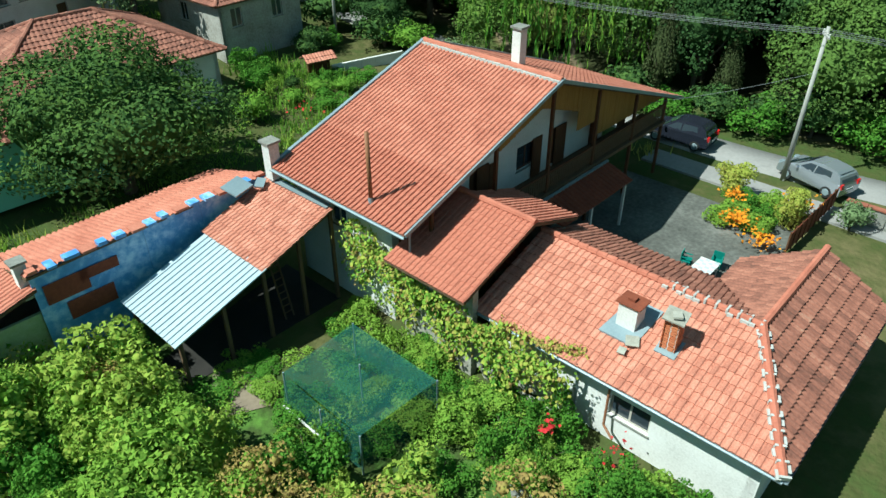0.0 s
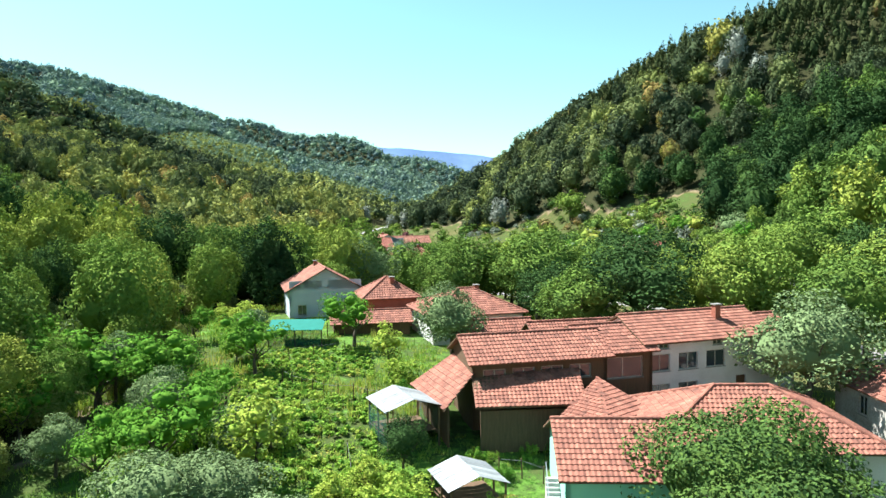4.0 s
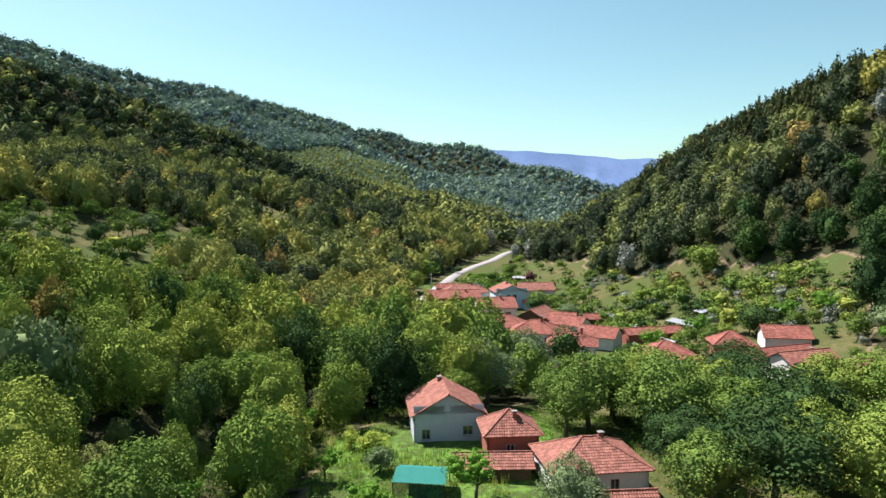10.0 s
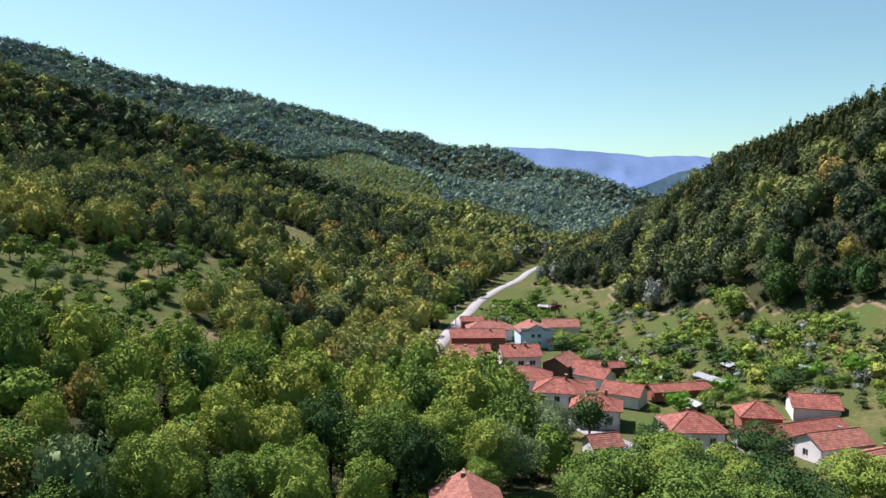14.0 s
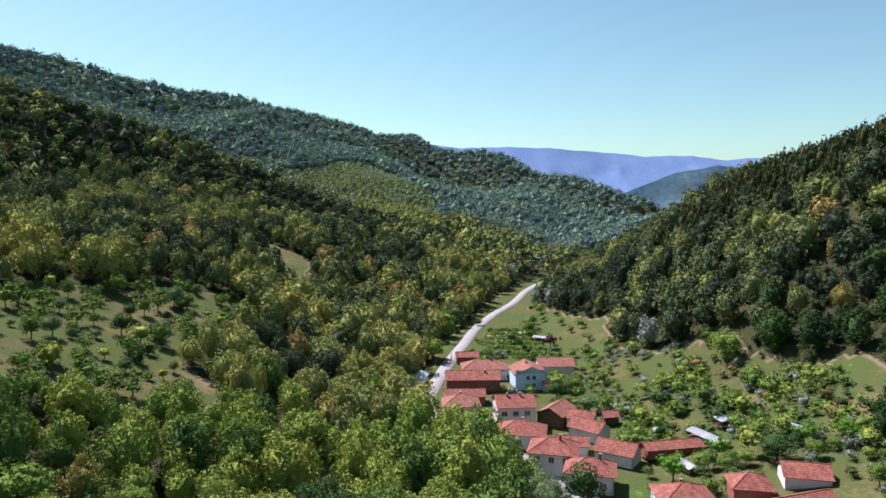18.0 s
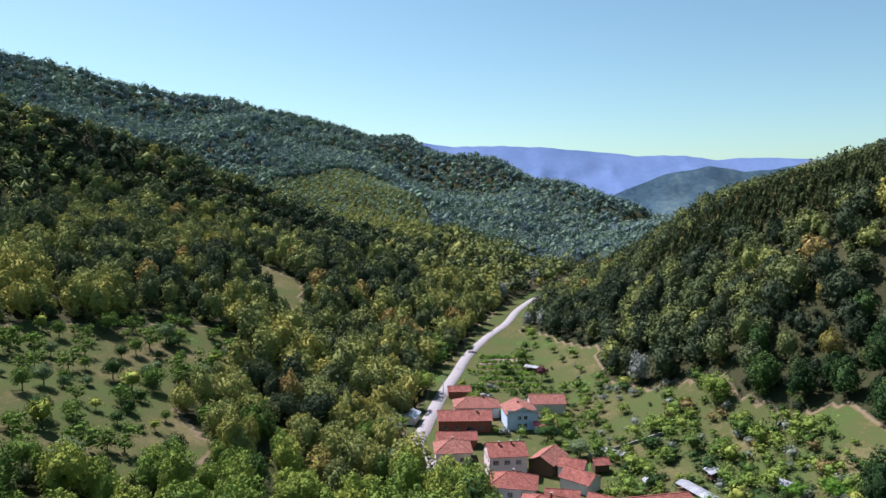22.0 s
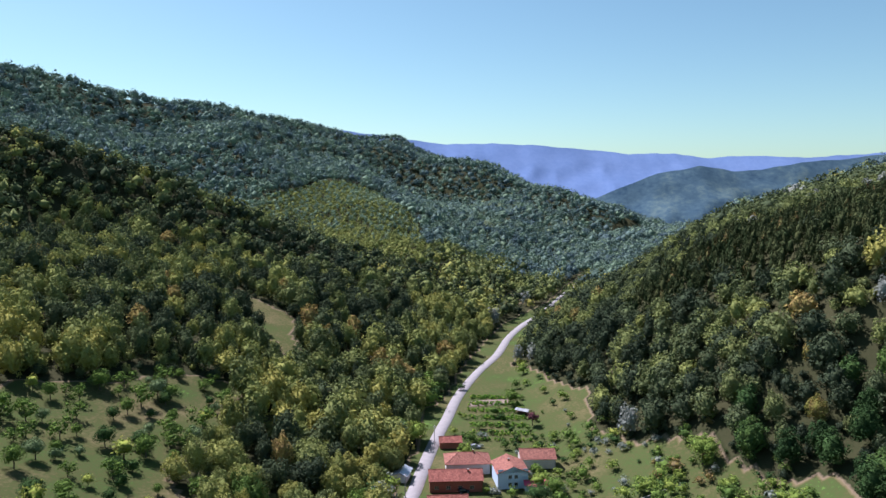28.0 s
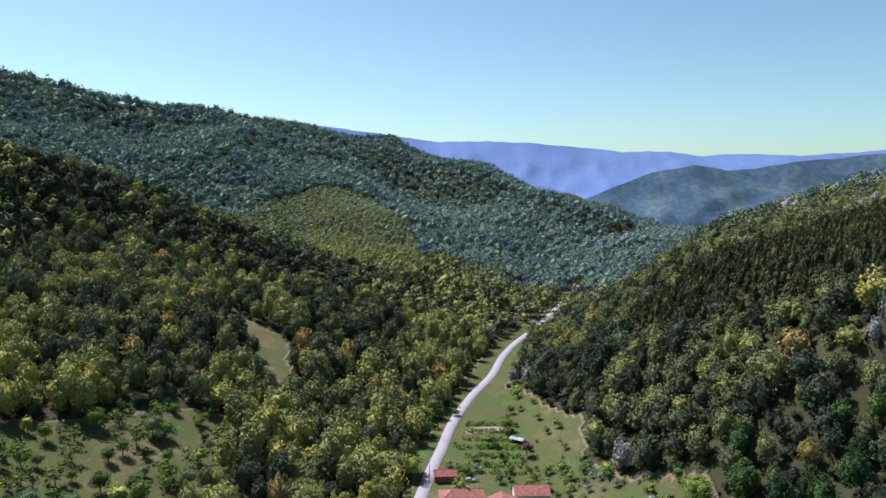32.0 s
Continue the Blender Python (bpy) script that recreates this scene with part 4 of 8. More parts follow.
# square plastered chimney with a rusty lid and a cement apron
zc = ze + (17.7 - E0) / (R0 - E0) * (zr - ze)
cc = part("chimney", Build().box(17.35, 7.35, zc - 0.4, 17.95, 8.05, zc + 0.95).mesh("chimney"), M["white"], an, "plastered square chimney with stained sides")
part("chimney_lid", Build().box(17.27, 7.25, zc + 0.953, 18.03, 8.15, zc + 1.0).box(17.55, 7.6, zc + 1.0, 17.8, 7.85, zc + 1.1).mesh("chimney_lid"), M["rust"], cc)
ap = Build()
slab(ap, [(16.9, 7.1, ze + 1.4 / 4.1 * 1.45 + 0.14), (18.5, 6.95, ze + 3.0 / 4.1 * 1.45 + 0.14), (18.5, 8.1, ze + 3.0 / 4.1 * 1.45 + 0.14), (16.9, 8.4, ze + 1.4 / 4.1 * 1.45 + 0.14)], 0.06)
part("cement_apron", ap.mesh("cement_apron"), M["flashing"], cc)
part("flat_stone", Build().box(-0.2, -0.22, 0, 0.2, 0.22, 0.05, Matrix.Translation((17.0, 7.2, ze + 0.72)) @ pose(0, 0, 0, 0, -18, 30)).box(-0.13, -0.13, 0, 0.13, 0.13, 0.05, Matrix.Translation((16.55, 7.3, ze + 0.55)) @ pose(0, 0, 0, 0, -18, 10)).mesh("flat_stone"), M["stone"], cc)
# brick chimney, brick by brick
bc = part("brick_chimney", Build().box(17.32, 5.92, zc - 0.4, 17.68, 6.38, zc + 1.15).mesh("brick_chimney"), M["white"], an, "narrow orange brick chimney with pale mortar")
bm1 = Build().box(0, 0, 0, 0.2, 0.03, 0.085).mesh("brick")
bm1.materials.append(M["brick_one"] if "brick_one" in M else M["tile_one"])
for r in range(11):
    z = zc + 0.02 + r * 0.103
    for side, m, ln in ((0, pose(17.32, 6.4, 0, 0, 0, 270), 0.48), (1, pose(17.3, 5.92, 0), 0.4), (2, pose(17.68, 5.9, 0, 0, 0, 90), 0.48), (3, pose(17.7, 6.38, 0, 0, 0, 180), 0.4)):
        for k in range(2):
            o = new("brick", bm1)
            o.parent = bc
            o.matrix_local = m @ pose(k * 0.24 + (0.02 if r % 2 else -0.0), -0.022, z)
part("chimney_lid", Build().box(-0.34, -0.36, 0, 0.34, 0.36, 0.06, Matrix.Translation((17.5, 6.15, zc + 1.26)) @ pose(0, 0, 0, 4, -6, 8)).box(17.4, 6.05, zc + 1.15, 17.6, 6.25, zc + 1.26).box(-0.2, -0.15, 0, 0.2, 0.15, 0.07, Matrix.Translation((17.45, 6.1, zc + 1.34)) @ pose(0, 0, 0, -5, 8, 30)).mesh("chimney_lid"), M["stone"], bc)
part("chimney_flashing", Build().box(-0.32, -0.36, 0, 0.42, 0.36, 0.05, Matrix.Translation((17.45, 6.15, zc - 0.02)) @ pose(0, 0, 0, 0, -19.5, 0)).mesh("chimney_flashing"), M["flashing"], bc)

# sheet-roofed lean-to against the farmhouse
sh = thing("lean_to_shed", yard(0, 0), "open lean-to shed roofed half in tiles, half in pale metal sheet", "shed", "houses of the yard")


def lean(a):
    return 2.2 + (a - 7.4) * 0.303


bd = Build()
slab(bd, ((11.5, 19.75, lean(11.5)), (15.1, 19.9, lean(15.1)), (15.1, 24.2, lean(15.1)), (11.5, 24.0, lean(11.5))), 0.1)
part("roof_deck", bd.mesh("roof_deck"), M["wood"], sh)
slope(sh, (11.4, 24.0, lean(11.4) + 0.01), (11.4, 19.7, lean(11.4) + 0.01), (15.1, 19.85, lean(15.1) + 0.01), (15.1, 24.2, lean(15.1) + 0.01), M["tile"], singles=0, tw=0.225, th=0.37)
n = 14
for i in range(n):
    b0, b1 = 19.65 + 4.05 * i / n, 19.65 + 4.05 * (i + 1) / n
    bd = Build()
    slab(bd, ((7.4, b0, lean(7.4)), (11.55, b0 + 0.05, lean(11.55)), (11.55, b1 + 0.05, lean(11.55)), (7.4, b1, lean(7.4))), 0.015)
    bd.beam((7.4, b0, lean(7.4) + 0.02), (11.55, b0 + 0.05, lean(11.55) + 0.02), 0.05, 0.05)
    part("metal_sheet", bd.mesh("metal_sheet"), M["sheet"], sh)
part("flashing", Build().beam((15.0, 20.0, lean(15.0) + 0.1), (14.9, 23.6, lean(15) + 0.12), 0.32, 0.04).mesh("flashing"), M["flashing"], sh)
for a, b in ((7.7, 19.9), (9.6, 19.9), (11.5, 19.95), (13.3, 20.0), (15.0, 20.0), (7.7, 23.4)):
    part("post", Build().box(a - 0.07, b - 0.07, 0, a + 0.07, b + 0.07, lean(a) - 0.1).mesh("post"), M["wood"], sh)
part("beam", Build().beam((7.4, 19.9, lean(7.4) - 0.12), (15.1, 20.0, lean(15.1) - 0.12), 0.12).mesh("beam"), M["wood"], sh)
# floor slab added near-black, the shade under the roof put into its colour
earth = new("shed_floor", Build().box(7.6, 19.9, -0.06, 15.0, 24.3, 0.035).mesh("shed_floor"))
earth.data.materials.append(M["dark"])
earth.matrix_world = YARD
tagged(earth, "trodden earth floor of the lean-to, blackened for shade", "floor", kind="structure")
ladder = thing("wooden_ladder", yard(12.7, 20.4, 0.0), "old wooden ladder leaning in the shed", "ladder")
for s in (-0.2, 0.2):
    part("rail", Build().beam((s, 0, 0), (s, 0.7, 2.7), 0.06).mesh("rail"), M["wood"], ladder)
for k in range(8):
    z = 0.3 + k * 0.3
    part("rung", Build().beam((-0.2, z * 0.26, z), (0.2, z * 0.26, z), 0.04).mesh("rung"), M["wood"], ladder)

# long barn behind with the tarpaulin wall
lb = thing("long_barn", yard(0, 0), "long low barn with patched tiles and a blue tarpaulin wall", "barn", "houses of the yard")
bd = Build()
slab(bd, ((0.5, 24.35, 2.5), (5.0, 24.35, 3.75), (4.5, 28.7, 3.65), (0.3, 28.7, 2.45)), 0.1)
slab(bd, ((4.8, 24.3, 4.35), (15.1, 24.5, 4.5), (14.8, 28.4, 3.4), (4.6, 28.4, 3.3)), 0.1)
part("roof_deck", bd.mesh("roof_deck"), M["wood"], lb)
slope(lb, (0.3, 28.7, 2.47), (0.5, 24.35, 2.52), (5.0, 24.35, 3.77), (4.5, 28.7, 3.67), M["tile_new"], tw=0.225, th=0.37)
slope(lb, (14.8, 28.4, 3.42), (4.6, 28.4, 3.32), (4.8, 24.3, 4.37), (15.1, 24.5, 4.52), M["tile_new"], tw=0.225, th=0.37)
# blue wall of loose sheets
x = 4.9
while x < 15:
    wd = random.uniform(0.9, 1.6)
    z1 = 4.4 + (x - 5) * 0.012
    part("wall_sheet", Build().box(x, 24.42 + random.uniform(-0.02, 0.02), 0.2, min(x + wd, 15.1), 24.45 + random.uniform(0, 0.02), z1 + random.uniform(-0.06, 0.03)).mesh("wall_sheet"), M["tarp"], lb)
    x += wd
for x0, x1, z0, z1 in ((5.2, 6.8, 2.9, 3.75), (6.5, 8.0, 3.3, 3.75), (5.8, 7.6, 1.9, 2.7)):
    part("rusty_panel", Build().box(x0, 24.36, z0, x1, 24.39, z1).mesh("rusty_panel"), M["rust"], lb)
part("wall", Build().box(0.8, 24.6, 0, 5.0, 24.75, 2.6).mesh("wall"), M["green_sheet"], lb, "green-stained corrugated wall")
part("wall", Build().box(0.6, 24.75, 0, 0.75, 28.3, 2.4).mesh("wall"), M["green_sheet"], lb)
part("wall", Build().box(0.75, 28.15, 0, 15.0, 28.3, 3.2).mesh("wall"), M["stone"], lb)
for i in range(16):
    a = 4.9 + i * 0.64
    part("edge_tile", Build().box(a, 24.2 + random.uniform(-0.1, 0.1), 4.42 + (a - 5) * 0.012, a + random.uniform(0.3, 0.6), 24.62 + random.uniform(-0.05, 0.1), 4.5 + (a - 5) * 0.012 + random.uniform(0, 0.08)).mesh("edge_tile"), M["tarp"] if i % 3 else M["tile_new"], lb)
part("edge_slab", Build().box(-0.5, -0.45, 0, 0.5, 0.45, 0.08, Matrix.Translation((13.4, 24.1, 4.62)) @ pose(0, 0, 0, 12, -6, 10)).box(-0.3, -0.2, 0, 0.3, 0.2, 0.07, Matrix.Translation((14.3, 23.7, 4.6)) @ pose(0, 0, 0, 6, -12, 40)).mesh("edge_slab"), M["flashing"], lb)
chimney(lb, 4.85, 25.0, 3.7, 1.0, 0.42, M["white"])

# ---- village houses ----
V3 = dict(tw=0.3, th=0.42)
house("white_gabled_house", "pale grey-blue rendered house with a red tiled gable roof", -1.3, 94, 97, 9.5, 9.0, 4.4, 2.5, "gable", "grey_wall", z=4.2, wins={"w": [(1.0, 1.2, 1.1, 1.3), (6.3, 1.6, 1.3, 1.2), (4.0, 4.7, 0.8, 0.8)], "s": [(2, 1.5, 1.2, 1.2)]}, chims=[(3, 0.4, 0.7)], **V3)
house("brick_house", "small red brick house with a hipped tile roof", 6.6, 85.5, 5, 6.2, 6.0, 4.3, 1.9, "hip", "brick", z=4.0, wins={"s": [(2.3, 2.0, 1.0, 1.0)]}, chims=[(0.5, -1.0, 0.8)], **V3)
house("low_shed", "long low shed with an old tile roof", 4.2, 79.3, 2, 8.4, 3.8, 2.2, 0.9, "gable", "wood", z=4.0, category="shed", **V3)
house("hipped_house", "white house with a broad hipped tile roof", 14.8, 77.5, 8, 10.2, 8.6, 3.4, 2.1, "hip", "white", z=4.0, wins={"s": [(2, 1.2, 1.0, 1.2), (6, 1.2, 1.0, 1.2)], "e": [(2, 1.2, 1.0, 1.2), (5, 1.2, 1.0, 1.2)]}, chims=[(1.5, 0.5, 0.6)], **V3)
house("long_shed", "long open shed with a red tile roof", 15.4, 67.5, 5, 7.5, 4.0, 2.6, 1.3, "gable", "wood", z=3.6, category="shed", **V3)
house("timber_shed", "timber shed with a red tile roof beside the lane", 22.8, 61.5, 3, 10.5, 4.5, 3.6, 1.4, "gable", "wood", z=3.2, category="shed", **V3)
house("long_white_house", "long two-storey white house with an old tile roof", 28.6, 54.2, 9, 11.8, 6.6, 5.4, 1.5, "gable", "white", z=3.0, wins={"s": row(0.5, 3, 2.6, 3.0, 1.8, 1.35) + row(0.5, 2, 2.6, 0.7, 1.8, 1.3) + row(1.3, 2, 5.0, 4.75, 0.9, 0.45) + [(6.0, 0.9, 0.6, 0.5), (8.6, 0.1, 1.0, 2.0)]}, chims=[(2.4, -1.2, 1.2), (-1.5, 0.9, 0.6)], **V3)
house("white_house_wing", "lower end of the white house with a small red balcony", 36.2, 55.6, 9, 3.4, 5.4, 4.9, 1.3, "gable", "white", z=3.0, wins={"s": [(1.2, 3.2, 0.6, 0.6)]}, **V3)
house("barn_link", "timber gallery between barn and white house", 20.8, 52.4, 6, 5.2, 6.2, 5.0, 1.4, "gable", "wood", z=3.0, wins={"s": [(1.0, 2.9, 3.4, 1.6)]}, category="barn", **V3)
house("upper_barn", "weathered timber barn with an old tile roof", 14.4, 51.2, 4, 10.4, 5.4, 4.9, 1.3, "gable", "wood", z=3.0, wins={"s": row(0.8, 4, 2.2, 3.3, 1.7, 1.0)}, category="barn", **V3)
house("green_house", "mint green house with an old tile roof and outside stair", 17.2, 37.9, -12.5, 9.6, 8.2, 3.6, 1.75, "gable", "green_paint", z=1.0, wins={"s": [(2.6, 1.0, 1.2, 1.2), (7.4, 0.1, 0.9, 2.0)]}, **V3)
house("hip_roofed_house", "old house with a broad weathered hip roof", 25.6, 41.0, -12.5, 13.5, 10.0, 3.6, 2.3, "hip", "white", z=1.2, wins={"s": [(2, 1.0, 1.0, 1.2), (9, 1.0, 1.0, 1.2)]}, **V3)
house("old_white_house", "old two-storey white house with peeling render and hip roof", 41.0, 43.2, -9, 7.6, 8.0, 5.0, 1.9, "hip", "old_render", z=0.6, wins={"s": [(1.0, 3.0, 1.0, 1.4), (4.8, 3.0, 1.0, 1.4)], "w": [(3, 3.0, 1.0, 1.4)]}, **V3)
# roofs of the barn's lean-tos
bl = thing("barn_lean_to", pose(0, 0, 0), "old tiled lean-tos round the timber barn", "barn", "houses of the village")
for c4 in (((9.0, 45.2, 5.5), (16.6, 44.6, 5.5), (17.4, 48.5, 6.9), (9.4, 48.5, 6.9)), ((16.4, 40.8, 4.9), (21.2, 43.6, 4.9), (18.4, 47.4, 6.6), (18.4, 47.4, 6.6)), ((14.2, 43.6, 5.0), (16.4, 40.8, 4.9), (18.4, 47.4, 6.6), (18.4, 47.4, 6.6)), ((5.6, 53.5, 5.2), (7.0, 46.0, 5.2), (10.2, 48.78, 7.6), (9.3, 53.6, 7.6))):
    bd = Build()
    slab(bd, c4 if (Vector(c4[2]) - Vector(c4[3])).length > 0.1 else c4[:3], 0.1)
    dk = part("roof_deck", bd.mesh("roof_deck"), M["wood"], bl)
    tiles_part(bl, [Vector(q) + Vector((0, 0, 0.01)) for q in c4], M["tile_old"], 0.3, 0.42, 0.06, 2)
for a, b, h0 in (((9.4, 45.6), (16.2, 45.1), 2.5), ((6.2, 53.2), (7.4, 46.6), 2.2)):
    p = Vector((*a, 0)), Vector((*b, 0))
    bd = Build().beam(p[0] + Vector((0, 0, 3.7)), p[1] + Vector((0, 0, 3.7)), 0.12, 2.9)
    part("wall", bd.mesh("wall"), M["wood"], bl)
for px, py in ((16.6, 41.4), (20.6, 43.8), (14.6, 43.6)):
    part("post", Build().box(px - 0.08, py - 0.08, 1.0, px + 0.08, py + 0.08, 4.95).mesh("post"), M["wood"], bl)

# the lower village by the road
house("pink_house", "three-storey pale pink house with a red tile roof", 11.6, 191, 8, 10.2, 9.0, 6.7, 2.1, "gable", "pink", "tile", z=1.3, wins={"s": row(0.9, 3, 3.1, 4.2, 1.6, 1.3) + row(0.9, 3, 3.1, 1.2, 1.6, 1.3), "w": row(1, 3, 2.7, 4.2, 1.2, 1.3)}, chims=[(-2, -0.8, 1.0), (1.5, -0.6, 1.0)])
house("pale_blue_house", "two-storey pale blue house with a brown tile roof", 18.5, 230, 98, 10.5, 10, 5.4, 2.1, "gable", "blue_wall", z=2.0, wins={"w": row(3.4, 2, 2.0, 3.4, 1.2, 1.2) + row(3.4, 2, 2.0, 0.9, 1.2, 1.2) + [(4.5, 5.8, 0.9, 0.7)]}, chims=[(0, 0.5, 0.9)])
house("long_brick_house", "long red brick house with an orange tile roof", 0.4, 226, 4, 17, 8.5, 4.0, 1.9, "gable", "brick", "tile", z=2.0, wins={"s": row(1.5, 4, 3.8, 1.0, 1.4, 1.2)}, chims=[(4, -1, 0.9)])
house("brown_roofed_house", "low house with a greyish brown tile roof", 4.5, 240, 4, 15, 9, 3.8, 2.2, "hip", "white", "tile_old", z=2.2, chims=[(2, 0, 0.9)])
house("brick_hut", "small red brick hut beside the road", -1.5, 261, 4, 8, 5, 2.6, 1.2, "gable", "brick", "tile", z=2.3)
house("back_house", "low house with a mauve-brown tile roof behind the blue one", 29, 244, 3, 12, 8, 3.6, 2.0, "gable", "pink", z=2.6)
house("roadside_house", "low pink house with a hipped tile roof beside the road", -3, 200, 5, 10, 8.5, 3.8, 2.2, "hip", "pink", "tile_old", z=1.5, wins={"s": row(1.2, 3, 2.8, 1.0, 1.2, 1.2)}, chims=[(0, 0.5, 0.8)])
house("roadside_barn", "low barn with a red tile roof behind the roadside house", -2, 211, 5, 12, 5.5, 2.8, 1.4, "gable", "brick", "tile", z=1.7)
house("hip_house", "white house with a red hip roof by the road", 12.8, 176.5, -8, 11.5, 8.5, 4.0, 2.2, "hip", "white", "tile", z=1.4, wins={"s": row(1.2, 3, 3.4, 1.4, 1.3, 1.3), "w": row(1.2, 2, 3.4, 1.4, 1.3, 1.3)}, chims=[(0, 0.8, 0.9)])
house("two_storey_house", "two-storey white house with a red hip roof by the road", 18.9, 160, -12, 10.5, 8.5, 5.4, 2.2, "hip", "white", "tile", z=1.4, wins={"s": row(1.2, 3, 3.2, 3.2, 1.3, 1.3), "w": row(1.2, 2, 3.4, 3.2, 1.3, 1.3) + row(1.2, 2, 3.4, 0.8, 1.3, 1.3)}, chims=[(1.5, -0.6, 1.3)])
house("corner_house", "white house with a red hip roof on the road's bend", 25.6, 150.5, -12, 10, 8, 4.4, 2.0, "hip", "white", "tile", z=1.5, wins={"s": row(1.2, 3, 3.0, 1.4, 1.3, 1.3), "w": row(1.2, 2, 3.0, 1.4, 1.3, 1.3)}, chims=[(2, 0.5, 1.2)])
house("brown_shed", "old barn with a greyish brown tile roof", 23.6, 194, 60, 10, 7, 3.4, 1.9, "gable", "wood", z=1.6, category="barn")
house("orange_shed", "small shed with an orange tile roof", 30, 190, -25, 7, 5, 2.8, 1.5, "gable", "white", "tile", z=1.8, category="shed")
house("orange_barn", "barn with an orange tile roof behind the houses", 30.5, 181, 140, 8.5, 6, 3.0, 1.7, "gable", "white", "tile", z=1.8, category="barn")
house("red_outbuilding", "outbuilding with a red tile roof", 24.5, 171, -8, 8, 5, 2.6, 1.4, "gable", "white", "tile", z=1.6, category="outbuilding")
house("red_barn", "barn with a bright red tile roof behind the corner house", 34.5, 165, -30, 9, 6.5, 3.0, 1.8, "gable", "white", "tile", z=1.8, category="barn")
house("small_orange_hut", "small hut with an orange tile roof", 38, 193, 10, 4, 3.4, 2.3, 1.0, "gable", "wood", "tile", z=1.9, category="hut")
house("long_low_barn", "long low barn with a faded red tile roof", 49, 168.5, 14, 17, 4.6, 2.4, 1.0, "gable", "brick", "tile", z=2.4, category="barn")
house("village_hip_house", "white house with a red hip roof among the trees", 41.0, 135.5, 0, 10.2, 9.2, 3.5, 2.3, "hip", "white", "tile", z=3.0, wins={"s": row(1.2, 3, 3.0, 1.0, 1.2, 1.3)}, chims=[(-0.5, 0.6, 0.9)])
house("red_hip_hut", "small building with a bright red hip roof", 54.3, 137.5, -8, 7.2, 6.4, 3.4, 1.9, "hip", "brick", "tile", z=5.0)
house("long_red_roofed_wing", "long low building with a bright red tile roof", 57.5, 130.5, 21, 22, 5.2, 2.7, 1.3, "gable", "white", "tile", z=4.4, wins={"s": row(2, 5, 4.0, 0.9, 1.3, 1.1)})
house("upper_red_house", "house with a bright red gable roof on the slope", 67, 142.5, -12, 8.5, 7, 3.2, 1.7, "gable", "white", "tile", z=5.6)
house("porch_house", "white house with a porch and red tile roof", 61.5, 123.5, 18, 10.5, 6.2, 3.4, 1.6, "gable", "white", "tile_old", z=4.4, wins={"s": row(1, 3, 3.0, 1.0, 1.2, 1.2), "w": [(2, 1, 1.2, 1.2)]}, chims=[(2, 0.5, 0.6)])
house("slope_house", "white house with a broad red tile roof at the wood's edge", 63.5, 113.5, 24, 11.5, 8.4, 3.6, 1.9, "gable", "white", "tile_old", z=4.2, wins={"s": row(1.2, 3, 3.2, 1.0, 1.2, 1.2), "w": row(1.2, 2, 3.2, 1.0, 1.2, 1.2)}, chims=[(2.5, 0.6, 0.7)])
house("lane_hut", "small hut with a dark old tile roof below the road", 23.5, 131.5, 18, 6, 4.5, 2.6, 1.5, "gable", "white", z=1.6, category="hut")
house("blue_roofed_shed", "roadside shed with a grey sheet roof", -17.5, 232, 80, 7, 4.5, 2.4, 0.9, "gable", "white", "metal", z=2.0, category="shed")

# ---- foliage ----
def ico(sub):
    bm = bmesh.new()
    bmesh.ops.create_icosphere(bm, subdivisions=sub, radius=1.0)
    v = np.array([x.co[:] for x in bm.verts])
    f = np.array([[q.index for q in x.verts] for x in bm.faces])
    bm.free()
    return v, f


ICO = {1: ico(1), 2: ico(2), 3: ico(3)}


def mass(seed, sub, rx, rz, k, n, card, loose=0.55, base=0.36, low=0.85, taper=0.0, core=0.8, tri=False):
    """A crown of bulging boughs: a ragged inner skin, and leaf sprays that stand out round every bough. Its foot is at z 0."""
    g = np.random.default_rng(seed)
    d, f = ICO[sub]
    i = np.arange(k) + 0.5
    u, w = 1 - 1.75 * i / k, i * 2.39996 + g.normal(0, 0.25, k)
    c = np.stack([np.sqrt(1 - u * u) * np.cos(w), np.sqrt(1 - u * u) * np.sin(w), u], -1) + g.normal(0, 0.14, (k, 3))
    c *= (g.uniform(0.46, 0.82, k) / np.linalg.norm(c, axis=1))[:, None]
    r = g.uniform(0.20, 0.36, k) * (1.0 if k > 18 else 1.22)

    def reach(dirs):
        dc = dirs @ c.T
        gap = r ** 2 - (np.sum(c ** 2, 1)[None] - dc ** 2)
        far = np.where((gap > 0) & (dc > 0), dc + np.sqrt(np.maximum(gap, 0)), 0)
        return np.maximum(far.max(1), base) * np.where(dirs[:, 2] < -0.35, low, 1.0), far.argmax(1)

    v = d * (reach(d)[0] * core * g.uniform(0.8, 1.08, len(d)))[:, None]
    V, F = [v * (rx, rx, rz)], [f]
    if n:
        e = g.normal(0, 1, (n, 3))
        e[:, 2] += 0.3
        e /= np.linalg.norm(e, axis=1)[:, None]
        far, own = reach(e)
        p = e * far[:, None]
        out = p - c[own]
        out = out / np.maximum(np.linalg.norm(out, axis=1), 0.05)[:, None] + (0, 0, 0.12)
        p = p * g.uniform(0.88, 1.10, n)[:, None] * (rx, rx, rz)
        cv, cf = leaf_sprays(p, out, card, g, loose) if tri else leaf_cards(p, out, card, g, loose)
        V.append(cv)
        F.append(cf + len(v))
    v = np.concatenate(V)
    v[:, :2] *= (1 - taper * np.clip(v[:, 2:] / rz * 0.5 + 0.5, 0, 1))
    v[:, 2] += rz * 0.98
    return v, np.concatenate(F)


